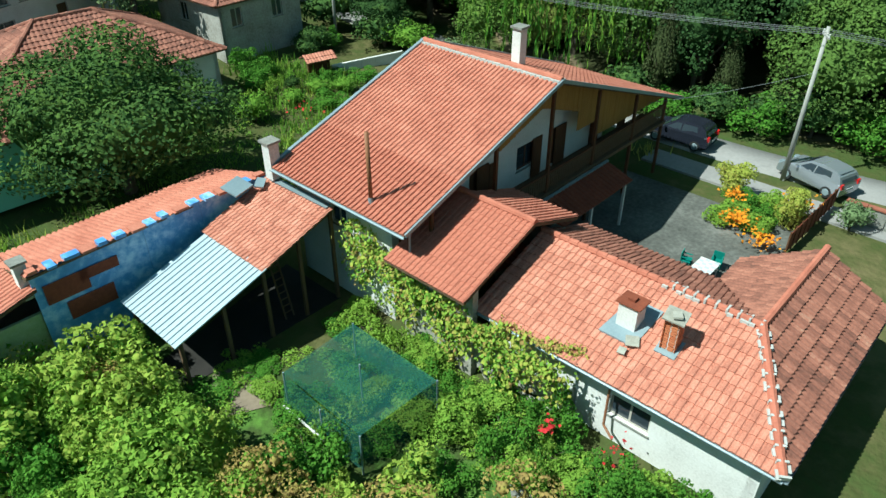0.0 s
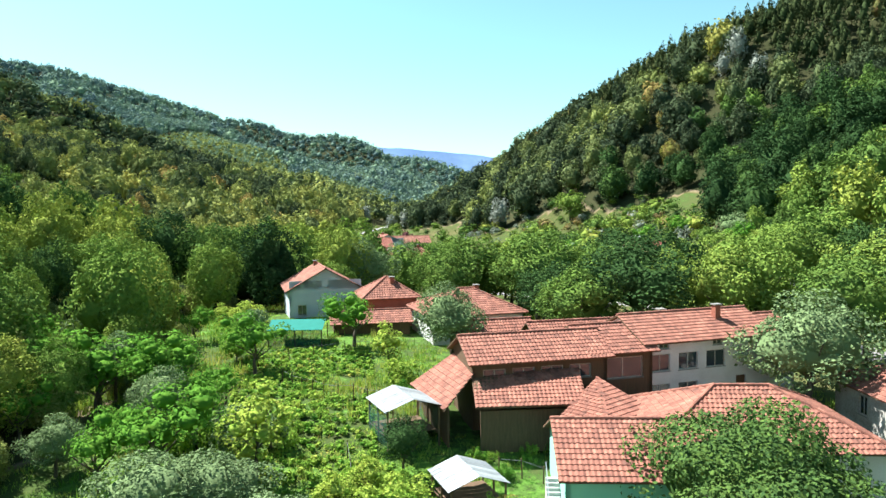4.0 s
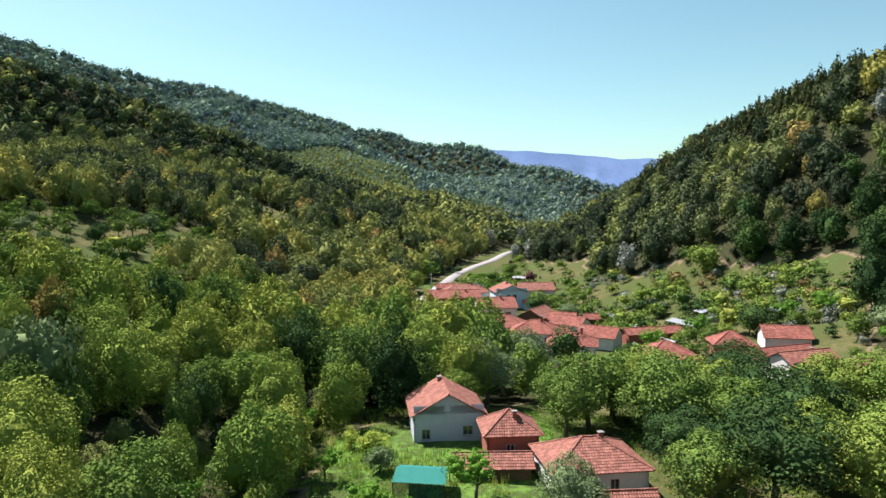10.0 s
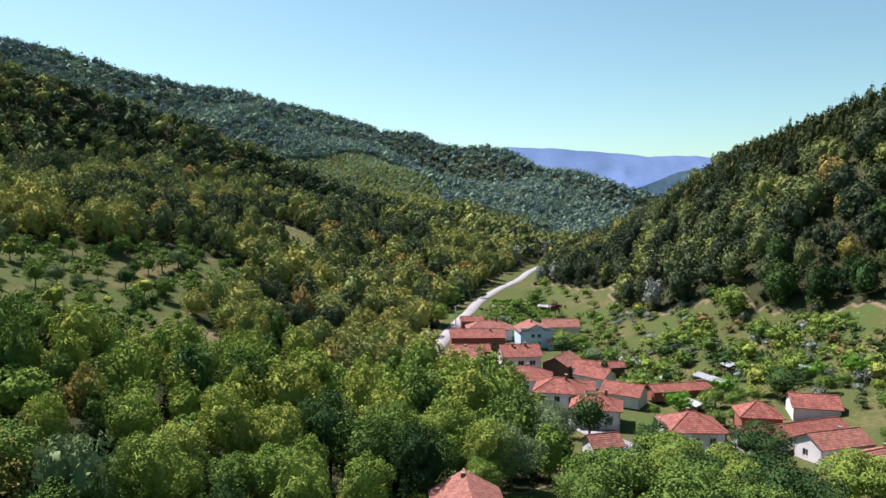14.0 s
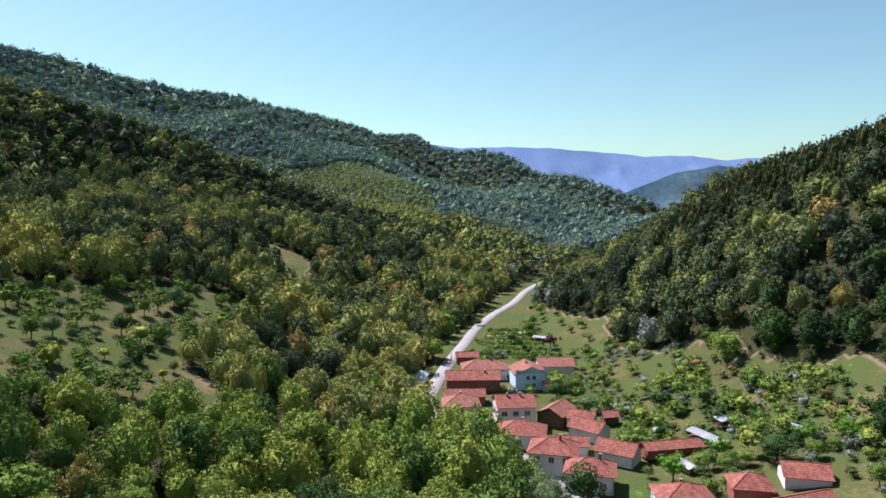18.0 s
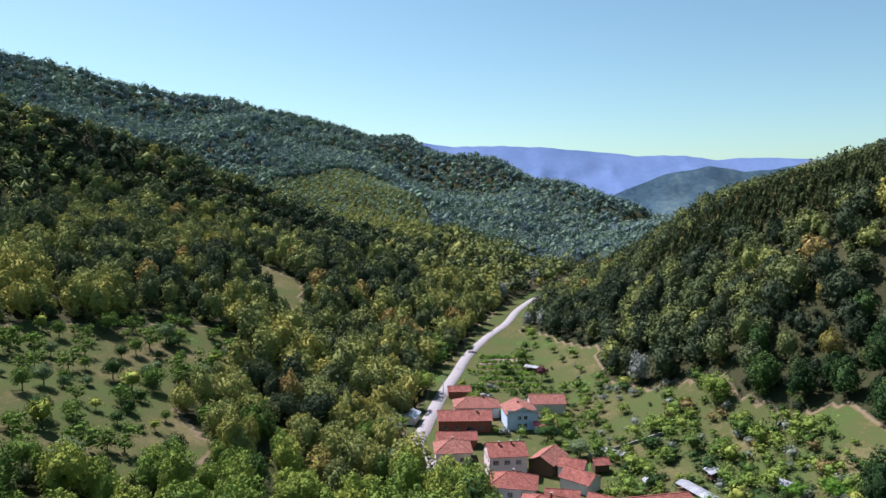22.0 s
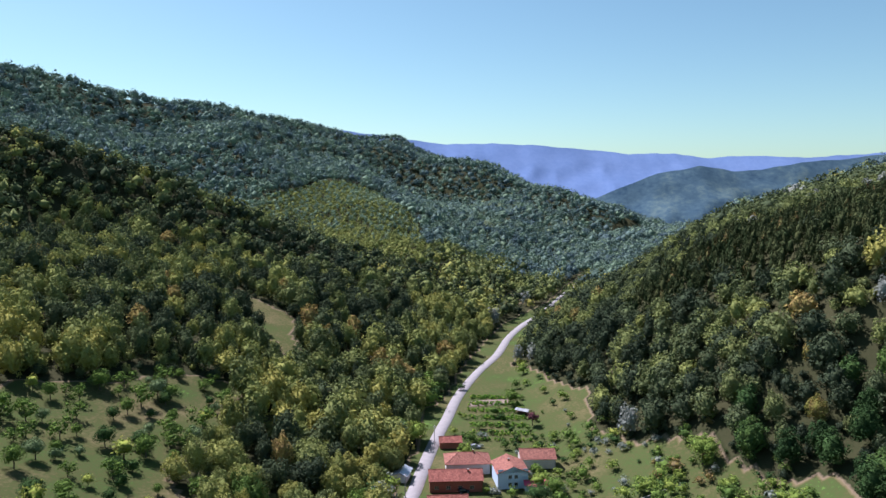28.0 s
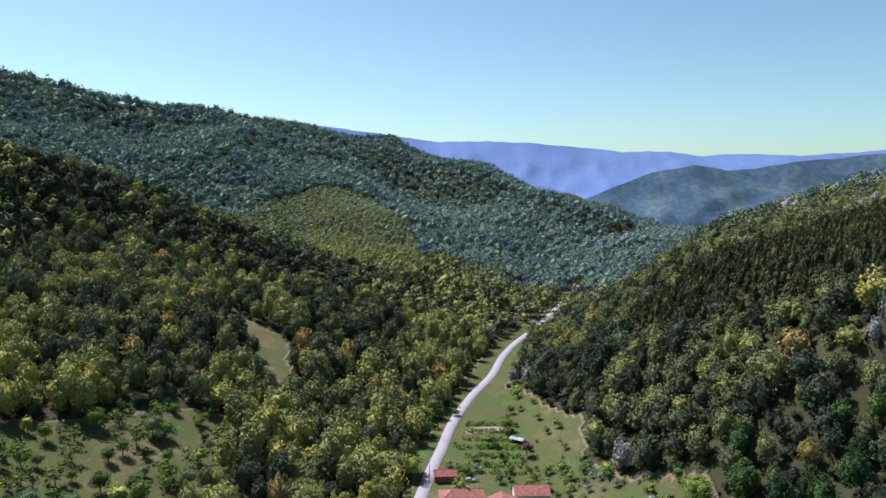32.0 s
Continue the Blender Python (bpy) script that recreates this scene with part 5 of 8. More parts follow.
def leaf_sprays(p, d, card, g, loose=0.4):
    """Uneven triangles at the places p, facing d with some scatter."""
    m = len(p)
    nrm = d + g.normal(0, loose, (m, 3))
    nrm /= np.linalg.norm(nrm, axis=1)[:, None]
    a = np.cross(nrm, g.normal(0, 1, (m, 3)))
    a /= np.linalg.norm(a, axis=1)[:, None]
    b = np.cross(nrm, a)
    s = card * g.uniform(0.6, 1.4, (m, 1))
    w = [g.uniform(0.6, 1.2, (m, 1)) for _ in range(3)]
    q = np.stack([p + a * s * w[0], p + (-0.5 * a + 0.87 * b) * s * w[1], p + (-0.5 * a - 0.87 * b) * s * w[2]], 1)
    return q.reshape(-1, 3), np.arange(m * 3).reshape(m, 3)


def leaf_cards(p, d, card, g, loose=0.4, w0=0.45, w1=0.95):
    """Bent diamonds at the places p, facing d with some scatter: vertices, triangles."""
    m = len(p)
    nrm = d + g.normal(0, loose, (m, 3))
    nrm /= np.linalg.norm(nrm, axis=1)[:, None]
    a = np.cross(nrm, g.normal(0, 1, (m, 3)))
    a /= np.linalg.norm(a, axis=1)[:, None]
    b = np.cross(nrm, a)
    s = card * g.uniform(0.6, 1.4, m)[:, None]
    w = g.uniform(w0, w1, m)[:, None]
    bend = nrm * s * g.uniform(-0.4, 0.4, m)[:, None]
    q = np.stack([p - a * s, p - b * s * w + bend, p + a * s * g.uniform(0.7, 1.2, m)[:, None], p + b * s * w + bend], 1)
    f = np.arange(m * 4).reshape(m, 4)
    return q.reshape(-1, 3), np.concatenate([f[:, [0, 1, 2]], f[:, [0, 2, 3]]])


def crown(seed, n, rx, rz, card, k=9, sub=1, spread_=0.46, core=0.7, loose=0.4):
    """A crown of overlapping lumps: ragged cores with leaf clumps on them. Its foot is at z 0, in metres."""
    g = np.random.default_rng(seed)
    c = np.clip(g.normal(0, spread_, (k, 3)), -0.72, 0.72) * (rx, rx, rz)
    c[0] = 0
    r = g.uniform(0.34, 0.56, k) * min(rx, rz) * 1.1
    r[0] *= 1.3
    V, F, at = [], [], 0
    iv, jf = ICO[sub]
    for i in range(k):
        v = iv * (r[i] * core) * g.uniform(0.78, 1.16, (len(iv), 1)) + c[i]
        V.append(v)
        F.append(jf + at)
        at += len(v)
    if n:
        pick = g.choice(k, n * 3, p=r ** 2 / np.sum(r ** 2))
        d = g.normal(0, 1, (n * 3, 3))
        d[:, 2] += 0.3
        d /= np.linalg.norm(d, axis=1)[:, None]
        p = c[pick] + d * (r[pick] * g.uniform(0.84, 1.1, n * 3))[:, None]
        dist = np.linalg.norm(p[:, None, :] - c[None], axis=2) / r[None]
        dist[np.arange(len(p)), pick] = 9
        keep = np.nonzero(dist.min(1) > 0.82)[0][:n]
        v, f = leaf_cards(p[keep], d[keep], card, g, loose)
        V.append(v)
        F.append(f + at)
    v = np.concatenate(V)
    v[:, 2] += rz * 1.02
    return v, np.concatenate(F)


def scatter_mesh(name, templates, spots, material_key):
    """Joins many turned and scaled templates into one mesh. spots: rows of x, y, z, size, height factor, tint, template."""
    V, F, T, at = [], [], [], 0
    ang = RNG.uniform(0, 6.283, len(spots))
    spots = np.asarray(spots)
    for k, (tv, tf) in enumerate(templates):
        rows = np.nonzero(spots[:, 6].astype(int) == k)[0]
        if not len(rows):
            continue
        ca, sa = np.cos(ang[rows])[:, None], np.sin(ang[rows])[:, None]
        s, hf = spots[rows, 3][:, None], spots[rows, 4][:, None]
        x = (tv[None, :, 0] * ca - tv[None, :, 1] * sa) * s + spots[rows, 0][:, None]
        y = (tv[None, :, 0] * sa + tv[None, :, 1] * ca) * s + spots[rows, 1][:, None]
        z = tv[None, :, 2] * s * hf + spots[rows, 2][:, None]
        V.append(np.stack([x, y, z], -1).reshape(-1, 3))
        F.append((tf[None] + (np.arange(len(rows)) * len(tv))[:, None, None] + at).reshape(-1, 3))
        T.append(np.repeat(spots[rows, 5], len(tv)))
        at += len(rows) * len(tv)
    me = mesh_arrays(name, np.concatenate(V), np.concatenate(F), np.concatenate(T), smooth=True)
    me.materials.append(M[material_key])
    return new(name, me)


# open land: village, gardens, meadows
OPEN = [
    [(-16, -60), (44, -60), (44, 0), (48, 20), (57, 50), (60, 70), (72, 110), (86, 150), (100, 165), (107, 186), (97, 200), (84, 214), (76, 240), (60, 255), (54, 270), (58, 307), (46, 345), (34, 375), (27, 400), (22, 395), (6, 345), (-12, 300), (-14, 262), (-20, 225), (-12, 196), (2, 172), (10, 150), (12, 118), (-2, 104), (-14, 100), (-20, 60)],
    [(-152, 212), (-134, 231), (-118, 245), (-108, 263), (-85, 270), (-77, 238), (-80, 202), (-61, 179), (-62, 165), (-75, 150), (-94, 134), (-125, 150), (-152, 185)],
    [(-131, 395), (-119, 392), (-85, 368), (-67, 310), (-80, 315), (-96, 337)],
    [(38, 520), (58, 560), (44, 580), (30, 548)],
]


def inside(poly, x, y):
    p = np.array(poly, dtype=float)
    q = np.roll(p, -1, 0)
    hit = np.zeros(np.shape(x), dtype=bool)
    for (x0, y0), (x1, y1) in zip(p, q):
        if y0 == y1:
            continue
        hit ^= ((y0 > y) != (y1 > y)) & (x < (x1 - x0) * (y - y0) / (y1 - y0) + x0)
    return hit


def spread(x0, x1, y0, y1, step, seed, loose=0.6):
    g = np.random.default_rng(seed)
    xs, ys = np.meshgrid(np.arange(x0, x1, step), np.arange(y0, y1, step))
    x, y = xs.ravel() + g.uniform(-loose, loose, xs.size) * step, ys.ravel() + g.uniform(-loose, loose, xs.size) * step
    return x, y, g


def wooded(x, y):
    ok = np.ones(np.shape(x), dtype=bool)
    wx, wy = x + 5 * lumps(x, y, 9, 61), y + 5 * lumps(x, y, 8, 62)
    for poly in OPEN:
        ok &= ~inside(poly, wx, wy)
    return ok & (to_line([p[:2] for p in ROAD_FINE[::3]], x, y)[0] > np.interp(y, [330, 390, 520, 560], [6, 13, 13, 7]))


def in_view(x, y):
    """The fan of land that any part of the walk can see, with a margin behind it."""
    return ((y > 14 - 0.35 * np.abs(x)) & (x < 60 + 0.9 * (y + 60)) & (x > -30 - 0.76 * y)) | ((x > 44) & (x < 110) & (y > -30) & (y < 60))


def seen_from(x, y, z, eye):
    """Whether the land leaves a treetop at z open to the eye."""
    ok = np.ones(len(x), dtype=bool)
    for s in np.linspace(0.15, 0.97, 26):
        ok &= height(eye[0] + (x - eye[0]) * s, eye[1] + (y - eye[1]) * s) < eye[2] + (z - eye[2]) * s + 4
    return ok


def pines(x, y, g):
    """The pines on the upper steep part of the right-hand hillside."""
    d = x - along(XR, y) + 5 * lumps(x, y, 24, 14)
    return (d > np.interp(y, [150, 243, 273, 308, 357, 405], [116, 106, 94, 80, 60, 62])) & (y < 398 + 0.14 * (x - 110) + 6 * lumps(x, y, 16, 15)) & (y > 150) & (g.uniform(0, 1, len(x)) < 0.95)


mid_templates = [mass(20 + i, 2, 4.6 + 0.4 * (i % 4), 6.2 + 0.7 * (i % 3), 22 + i, 2000, 0.34, tri=True) for i in range(8)] + [mass(30 + i, 2, 4.6 + 0.4 * (i % 4), 6.2 + 0.7 * (i % 3), 15 + i, 620, 0.58, tri=True) for i in range(8)] + [mass(80 + i, 2, 5.2, 7.0, 30 + 2 * i, 5200, 0.19, core=0.74) for i in range(6)] + [mass(90 + i, 2, 5.0, 6.8, 34 + 3 * i, 11000, 0.12, core=0.7) for i in range(4)]
far_templates = [mass(40 + i, 1, 4.4 + 0.4 * (i % 3), 4.6 + 0.4 * (i % 2), 9, 56, 0.85, loose=0.28, tri=True) for i in range(8)]
cone_templates = [mass(60 + i, 1, 3.3, 5.8 + 0.3 * i, 12, 110, 0.75, taper=0.66, tri=True) for i in range(6)]


def species_and_shade(x, y, g):
    t = 0.32 + 0.13 * lumps(x, y, 26, 8) + g.normal(0, 0.14, len(x))
    pale = (x > 20) & (lumps(x, y, 17, 31) > 0.62) & (g.uniform(0, 1, len(x)) < 0.30)
    rusty = g.uniform(0, 1, len(x)) < 0.022
    d = x - along(XR, y)
    # left spur tinted darker: its shaded flank is put into the leaf colour
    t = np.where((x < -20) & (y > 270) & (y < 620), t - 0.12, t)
    t = np.where((x < 0) & (y < 265), t + np.where(y < 130, 0.02, 0.08) + g.normal(0, 0.06, len(x)), t)
    # right slope set to a darker tint
    t = np.where((d > 0) & (y > 130), t - 0.20, t)
    t = np.where((d > np.interp(y, [300, 420], [148, 116])) & (y < 560), 0.24 + g.normal(0, 0.06, len(x)), t)
    return np.where(pale, 0.95, np.where(rusty, 0.66, np.clip(t, 0.02, 0.56)))


x, y, gg = spread(-330, 330, -30, 470, 7.9, 91, 0.5)
ok = wooded(x, y) & in_view(x, y) & (np.hypot(x, y - 2) > 26) & (x > -260)
ok[ok] &= seen_from(x[ok], y[ok], height(x[ok], y[ok]) + 14, (0, 3.5, 112)) | (np.hypot(x[ok], y[ok]) < 120)
x, y = x[ok], y[ok]
con = pines(x, y, gg)
tint = species_and_shade(x, y, gg)
size = np.clip(0.82 + gg.normal(0, 0.2, len(x)) + 0.15 * lumps(x, y, 22, 63), 0.45, 1.3)
size *= np.where((x < -16) & (y < 240), 0.92, 1.0)
zz = height(x, y)
leafy = ~con
reach_ = np.hypot(x, y)
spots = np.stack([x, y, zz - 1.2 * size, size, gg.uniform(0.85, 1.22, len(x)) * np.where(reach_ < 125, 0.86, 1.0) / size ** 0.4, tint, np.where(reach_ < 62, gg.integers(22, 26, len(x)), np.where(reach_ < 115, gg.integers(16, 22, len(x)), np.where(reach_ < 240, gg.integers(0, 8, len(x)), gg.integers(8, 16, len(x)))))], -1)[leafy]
# nearer crowns stay clean green, farther ones take the haze-toned palette
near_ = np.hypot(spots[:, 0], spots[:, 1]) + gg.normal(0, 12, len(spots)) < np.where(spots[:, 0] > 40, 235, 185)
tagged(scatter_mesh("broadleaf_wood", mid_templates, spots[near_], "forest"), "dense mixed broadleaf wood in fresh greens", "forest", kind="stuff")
tagged(scatter_mesh("slope_wood", mid_templates, spots[~near_], "slope"), "dense broadleaf wood in haze-toned olive greens", "forest", kind="stuff")
x, y, gg = spread(-250, 330, 20, 470, 6.4, 93)
ok = wooded(x, y) & in_view(x, y) & (np.hypot(x, y - 2) > 34) & ~pines(x, y, gg)
ok[ok] &= seen_from(x[ok], y[ok], height(x[ok], y[ok]) + 8, (0, 3.5, 112))
x, y = x[ok], y[ok]
reach_ = np.hypot(x, y)
# underwood tint lowered so the gaps between crowns read as shade
spots = np.stack([x, y, height(x, y) - 0.6, gg.uniform(0.26, 0.46, len(x)), gg.uniform(0.7, 1.0, len(x)), np.clip(species_and_shade(x, y, gg) - 0.16, 0, 0.4), np.where(reach_ < 115, gg.integers(16, 22, len(x)), np.where(reach_ < 200, gg.integers(0, 8, len(x)), gg.integers(8, 16, len(x))))], -1)
tagged(scatter_mesh("underwood", mid_templates, spots, "slope"), "young trees and underwood between the tall crowns", "forest", kind="stuff")
x, y, gg = spread(60, 330, 140, 450, 4.3, 95)
ok = pines(x, y, gg)
x, y = x[ok], y[ok]
spots = np.stack([x, y, height(x, y) - 0.5, gg.uniform(0.75, 1.08, len(x)), gg.uniform(0.9, 1.12, len(x)), np.where(gg.uniform(0, 1, len(x)) < 0.04, 0.75, gg.uniform(0.0, 0.5, len(x))), gg.integers(0, 6, len(x))], -1)
tagged(scatter_mesh("pine_wood", cone_templates, spots, "conifer"), "dark green pine wood on the steep hillside", "forest", kind="stuff")

PLANTED = [(-215, 700), (-165, 850), (-95, 880), (-40, 740), (-15, 610), (-50, 540), (-110, 560)]
x, y, gg = spread(-190, -10, 540, 880, 4.6, 96, 0.35)
ok = inside(PLANTED, x + 4 * lumps(x, y, 12, 97), y)
x, y = x[ok], y[ok]
spots = np.stack([x, y, height(x, y) - 0.3, gg.uniform(0.42, 0.6, len(x)), gg.uniform(0.9, 1.2, len(x)), np.clip(0.36 + gg.normal(0, 0.04, len(x)), 0, 0.62), gg.integers(0, 8, len(x))], -1)
tagged(scatter_mesh("young_plantation", far_templates, spots, "slope"), "even young plantation in pale yellow-green on the hill", "forest", kind="stuff")
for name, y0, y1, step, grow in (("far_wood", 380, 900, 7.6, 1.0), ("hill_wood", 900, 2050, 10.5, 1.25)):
    x, y, gg = spread(-1000, 900, y0, y1, step, 92)
    ok = wooded(x, y) & in_view(x, y) & ((y > 470) | (x < -260) | (x > 330)) & (np.abs(x) < 120 + y * 0.72)
    ok[ok] &= seen_from(x[ok], y[ok], height(x[ok], y[ok]) + 14, (0, 3.5, 112))
    x, y = x[ok], y[ok]
    zz = height(x, y)
    con = pines(x, y, gg)
    tint = np.clip(species_and_shade(x, y, gg) - 0.09, 0, 1)
    tint = np.where(y > 600, 0.27 + (tint - 0.27) * 0.45, tint)
    patch = inside(PLANTED, x, y)
    tint = np.where(patch, np.clip(0.38 + gg.normal(0, 0.05, len(x)), 0, 0.62), tint)
    size = np.where(patch, gg.uniform(0.55, 0.75, len(x)), gg.uniform(0.9, 1.5, len(x))) * grow
    spots = np.stack([x, y, zz - 0.5, size, gg.uniform(0.95, 1.25, len(x)) / grow ** 0.5, tint, gg.integers(0, 8, len(x))], -1)[~con]
    # crowns past about 655 m get the haze-blue leaf colour
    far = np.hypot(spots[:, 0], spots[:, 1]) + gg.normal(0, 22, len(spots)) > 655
    for rows, leaf, nm in ((~far, "slope", name), (far, "haze_leaf", name if grow > 1 else "beech_wood")):
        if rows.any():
            tagged(scatter_mesh(nm, far_templates, spots[rows], leaf), "wooded hillsides in deep green" if leaf == "slope" else "far woods painted in haze blue-green", "forest", kind="stuff")

# forest floor, lush gardens and dry meadow
gd = bpy.data.objects["ground"].data
px, py = X.ravel(), Y.ravel()
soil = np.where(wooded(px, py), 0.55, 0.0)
soil = np.where((soil == 0) & (py < 112) & (px < 14), -0.085, soil)
soil = np.where((soil == 0) & (py > 140), -0.015 + 0.03 * lumps(px, py, 14, 51) + 0.03 * lumps(px, py, 4, 54), soil)
soil = np.where((soil < 0.2) & (py > 108) & (py < 262) & (px > -10), soil + 0.07 * np.clip(lumps(px, py, 6, 53), 0, 1), soil)
soil = np.where((px > -14) & (px < 14) & (py < 60), soil + 0.26 * np.exp(-(((px - 2.6) / 3.0) ** 2 + ((py - 23.5) / 3.4) ** 2)) + 0.05 * np.clip(lumps(px, py, 3.5, 52), 0, 1), soil)
soil = np.where((soil < 0.3) & (px < -50) & (py > 100), 0.01 + 0.05 * lumps(px, py, 22, 56) + 0.03 * lumps(px, py, 5, 57), soil)
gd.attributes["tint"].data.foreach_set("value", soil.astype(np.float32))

# ---- single trees ----
def limb_mesh(seed, h, r, spread_r, n=5):
    """A tapered trunk with limbs that reach into the crown."""
    g = random.Random(seed)
    bd = Build()
    top = h * 0.45
    bd.tube((0, 0, -0.4), (0.05, 0.03, top * 0.5), r, r * 0.75, 7, False)
    bd.tube((0.05, 0.03, top * 0.5), (0, 0.1, top), r * 0.75, r * 0.55, 7, False)
    for i in range(n):
        w = 6.283 * i / n + g.uniform(-0.4, 0.4)
        a = Vector((0, 0.05, top * g.uniform(0.6, 1.0)))
        b = a + Vector((math.cos(w) * spread_r * 0.35, math.sin(w) * spread_r * 0.35, h * 0.16))
        c = b + Vector((math.cos(w) * spread_r * 0.3, math.sin(w) * spread_r * 0.3, h * g.uniform(0.12, 0.22)))
        bd.tube(a, b, r * 0.42, r * 0.28, 6, False)
        bd.tube(b, c, r * 0.28, r * 0.1, 5, False)
    bd.tube((0, 0.1, top), (0.1, 0, h * 0.8), r * 0.5, r * 0.12, 6, False)
    return bd.mesh("trunk", True)


def tinted(v, f, value, seed, vary=0.05):
    g = np.random.default_rng(seed)
    return mesh_arrays("crown", v, f, np.clip(np.full(len(v), value) + g.normal(0, vary, len(v)), 0, 1), smooth=True)


TREE_MESH = {}


def tree(kind, x, y, h, r, turn=0.0, label="", z=None, group=""):
    """A single tree: kinds differ in shape, leaf and colour; meshes are shared and scaled."""
    spec = TREE_KINDS[kind]
    key = kind
    if "solid" in spec and math.hypot(x, y) > 135:
        key = kind + "_small"
    if key not in TREE_MESH:
        seed = 200 + len(TREE_MESH) * 7
        v, f = mass(seed, 2, 1.0, spec["tall"], spec["solid"], spec["n"] // 4 if key != kind else spec["n"], spec["card"] * (1.7 if key != kind else 1.0), core=0.78, taper=spec.get("taper", 0.0)) if "solid" in spec else crown(seed, spec["n"], 1.0, spec["tall"], spec["card"], spec["k"], spec.get("sub", 1), spec.get("spread", 0.46), spec.get("core", 0.68), spec.get("loose", 0.45))
        crown_me = tinted(v, f, spec["tint"], seed)
        crown_me.materials.append(M[spec["mat"]])
        trunk_me = limb_mesh(seed, 2.0 * spec["tall"], 0.07, 1.0)
        trunk_me.materials.append(M["bark"])
        TREE_MESH[key] = (crown_me, trunk_me)
    z0 = ground(x, y) if z is None else z
    t = thing(spec.get("name", "tree"), pose(x, y, z0, 0, 0, turn), label or spec["label"], spec.get("category", "tree"), group)
    foot = spec.get("foot", 0.1)
    sz = h * (1 - foot) / (2.04 * spec["tall"])
    c = part("crown", TREE_MESH[key][0], None, t)
    c.matrix_local = Matrix.Translation((0, 0, h * foot)) @ Matrix.Diagonal((r, r, sz, 1))
    s = part("trunk", TREE_MESH[key][1], None, t)
    s.matrix_local = Matrix.Diagonal((r, r, h * 0.9 / (2.0 * spec["tall"]), 1))
    return t


TREE_KINDS = {
    "broad": dict(n=6500, solid=28, tall=1.05, card=0.030, k=14, tint=0.30, mat="forest", label="broad leafy deciduous tree in full green leaf"),
    "dark": dict(n=6500, solid=28, tall=1.15, card=0.030, k=13, tint=0.10, mat="forest", label="dense dark green deciduous tree"),
    "light": dict(n=6500, solid=30, tall=1.0, card=0.030, k=14, tint=0.40, mat="forest", label="sunlit yellow-green deciduous tree"),
    "olive": dict(n=6500, solid=30, tall=0.95, card=0.030, k=14, tint=0.45, mat="forest", label="olive-green walnut tree with a wide crown"),
    "grey": dict(n=6500, solid=30, tall=1.0, card=0.028, k=14, tint=0.4, mat="leaf_grey", label="silvery grey-green willow tree"),
    "spruce": dict(n=5000, solid=40, tall=1.9, card=0.05, tint=0.35, taper=0.8, mat="conifer", label="dark green spruce with drooping branches", foot=0.02),
    "apple": dict(n=17000, solid=17, tall=0.78, card=0.019, k=34, tint=0.20, mat="forest", spread=0.62, core=0.62, loose=0.9, label="old apple tree with a spreading crown", foot=0.04),
    "fruit": dict(n=900, tall=0.8, card=0.045, k=12, tint=0.25, mat="leaf_yard", spread=0.55, core=0.55, label="small fruit tree with an open crown", foot=0.25),
    "old_fruit": dict(n=500, tall=0.85, card=0.075, k=14, tint=0.30, mat="forest", spread=0.6, core=0.5, loose=0.8, label="old fruit tree with a thin grey-green crown", foot=0.2),
    "slender": dict(n=1100, tall=1.5, card=0.06, k=12, tint=0.55, mat="leaf_yard", spread=0.5, core=0.5, label="slender young yellow-green tree", foot=0.2),
    "plum": dict(n=600, solid=14, tall=0.85, card=0.07, k=9, tint=0.4, mat="leaf_plum", label="dark red-leaved plum tree", foot=0.2),
    "rust": dict(n=600, solid=14, tall=0.9, card=0.07, k=9, tint=0.58, mat="forest", label="rusty brown early-autumn tree", foot=0.15),
    "bush": dict(n=1000, solid=16, tall=0.7, card=0.06, k=9, tint=0.35, mat="leaf_yard", label="leafy green garden bush", foot=0.0, name="bush", category="bush"),
    "bush_dark": dict(n=1000, solid=16, tall=0.75, card=0.06, k=9, tint=0.16, mat="forest", label="dark green hedge bush", foot=0.0, name="bush", category="bush"),
    "bush_grey": dict(n=1000, solid=16, tall=0.75, card=0.06, k=9, tint=0.4, mat="leaf_grey", label="dense grey-green garden shrub", foot=0.0, name="bush", category="bush"),
}


def free(x, y, r, south=0.0):
    """Whether a tree of crown radius r at x, y keeps clear of houses, their fronts and the road."""
    for hx, hy, hr in FOOTPRINTS:
        if math.hypot(x - hx, y - hy) < hr + r * 0.75:
            return False
        if south and abs(x - hx) < hr + r * 0.5 and 0 < hy - y < hr + south:
            return False
    p = (Vector((x, y, 0)))
    l = Matrix.Rotation(radians(12.5), 4, "Z") @ p
    if -1 < l.x < 37 and 0 < l.y < 29.5:
        return False
    return float(to_line([q[:2] for q in ROAD_FINE[::3]], np.array([x]), np.array([y]))[0][0]) > 2.6 + r * 0.6


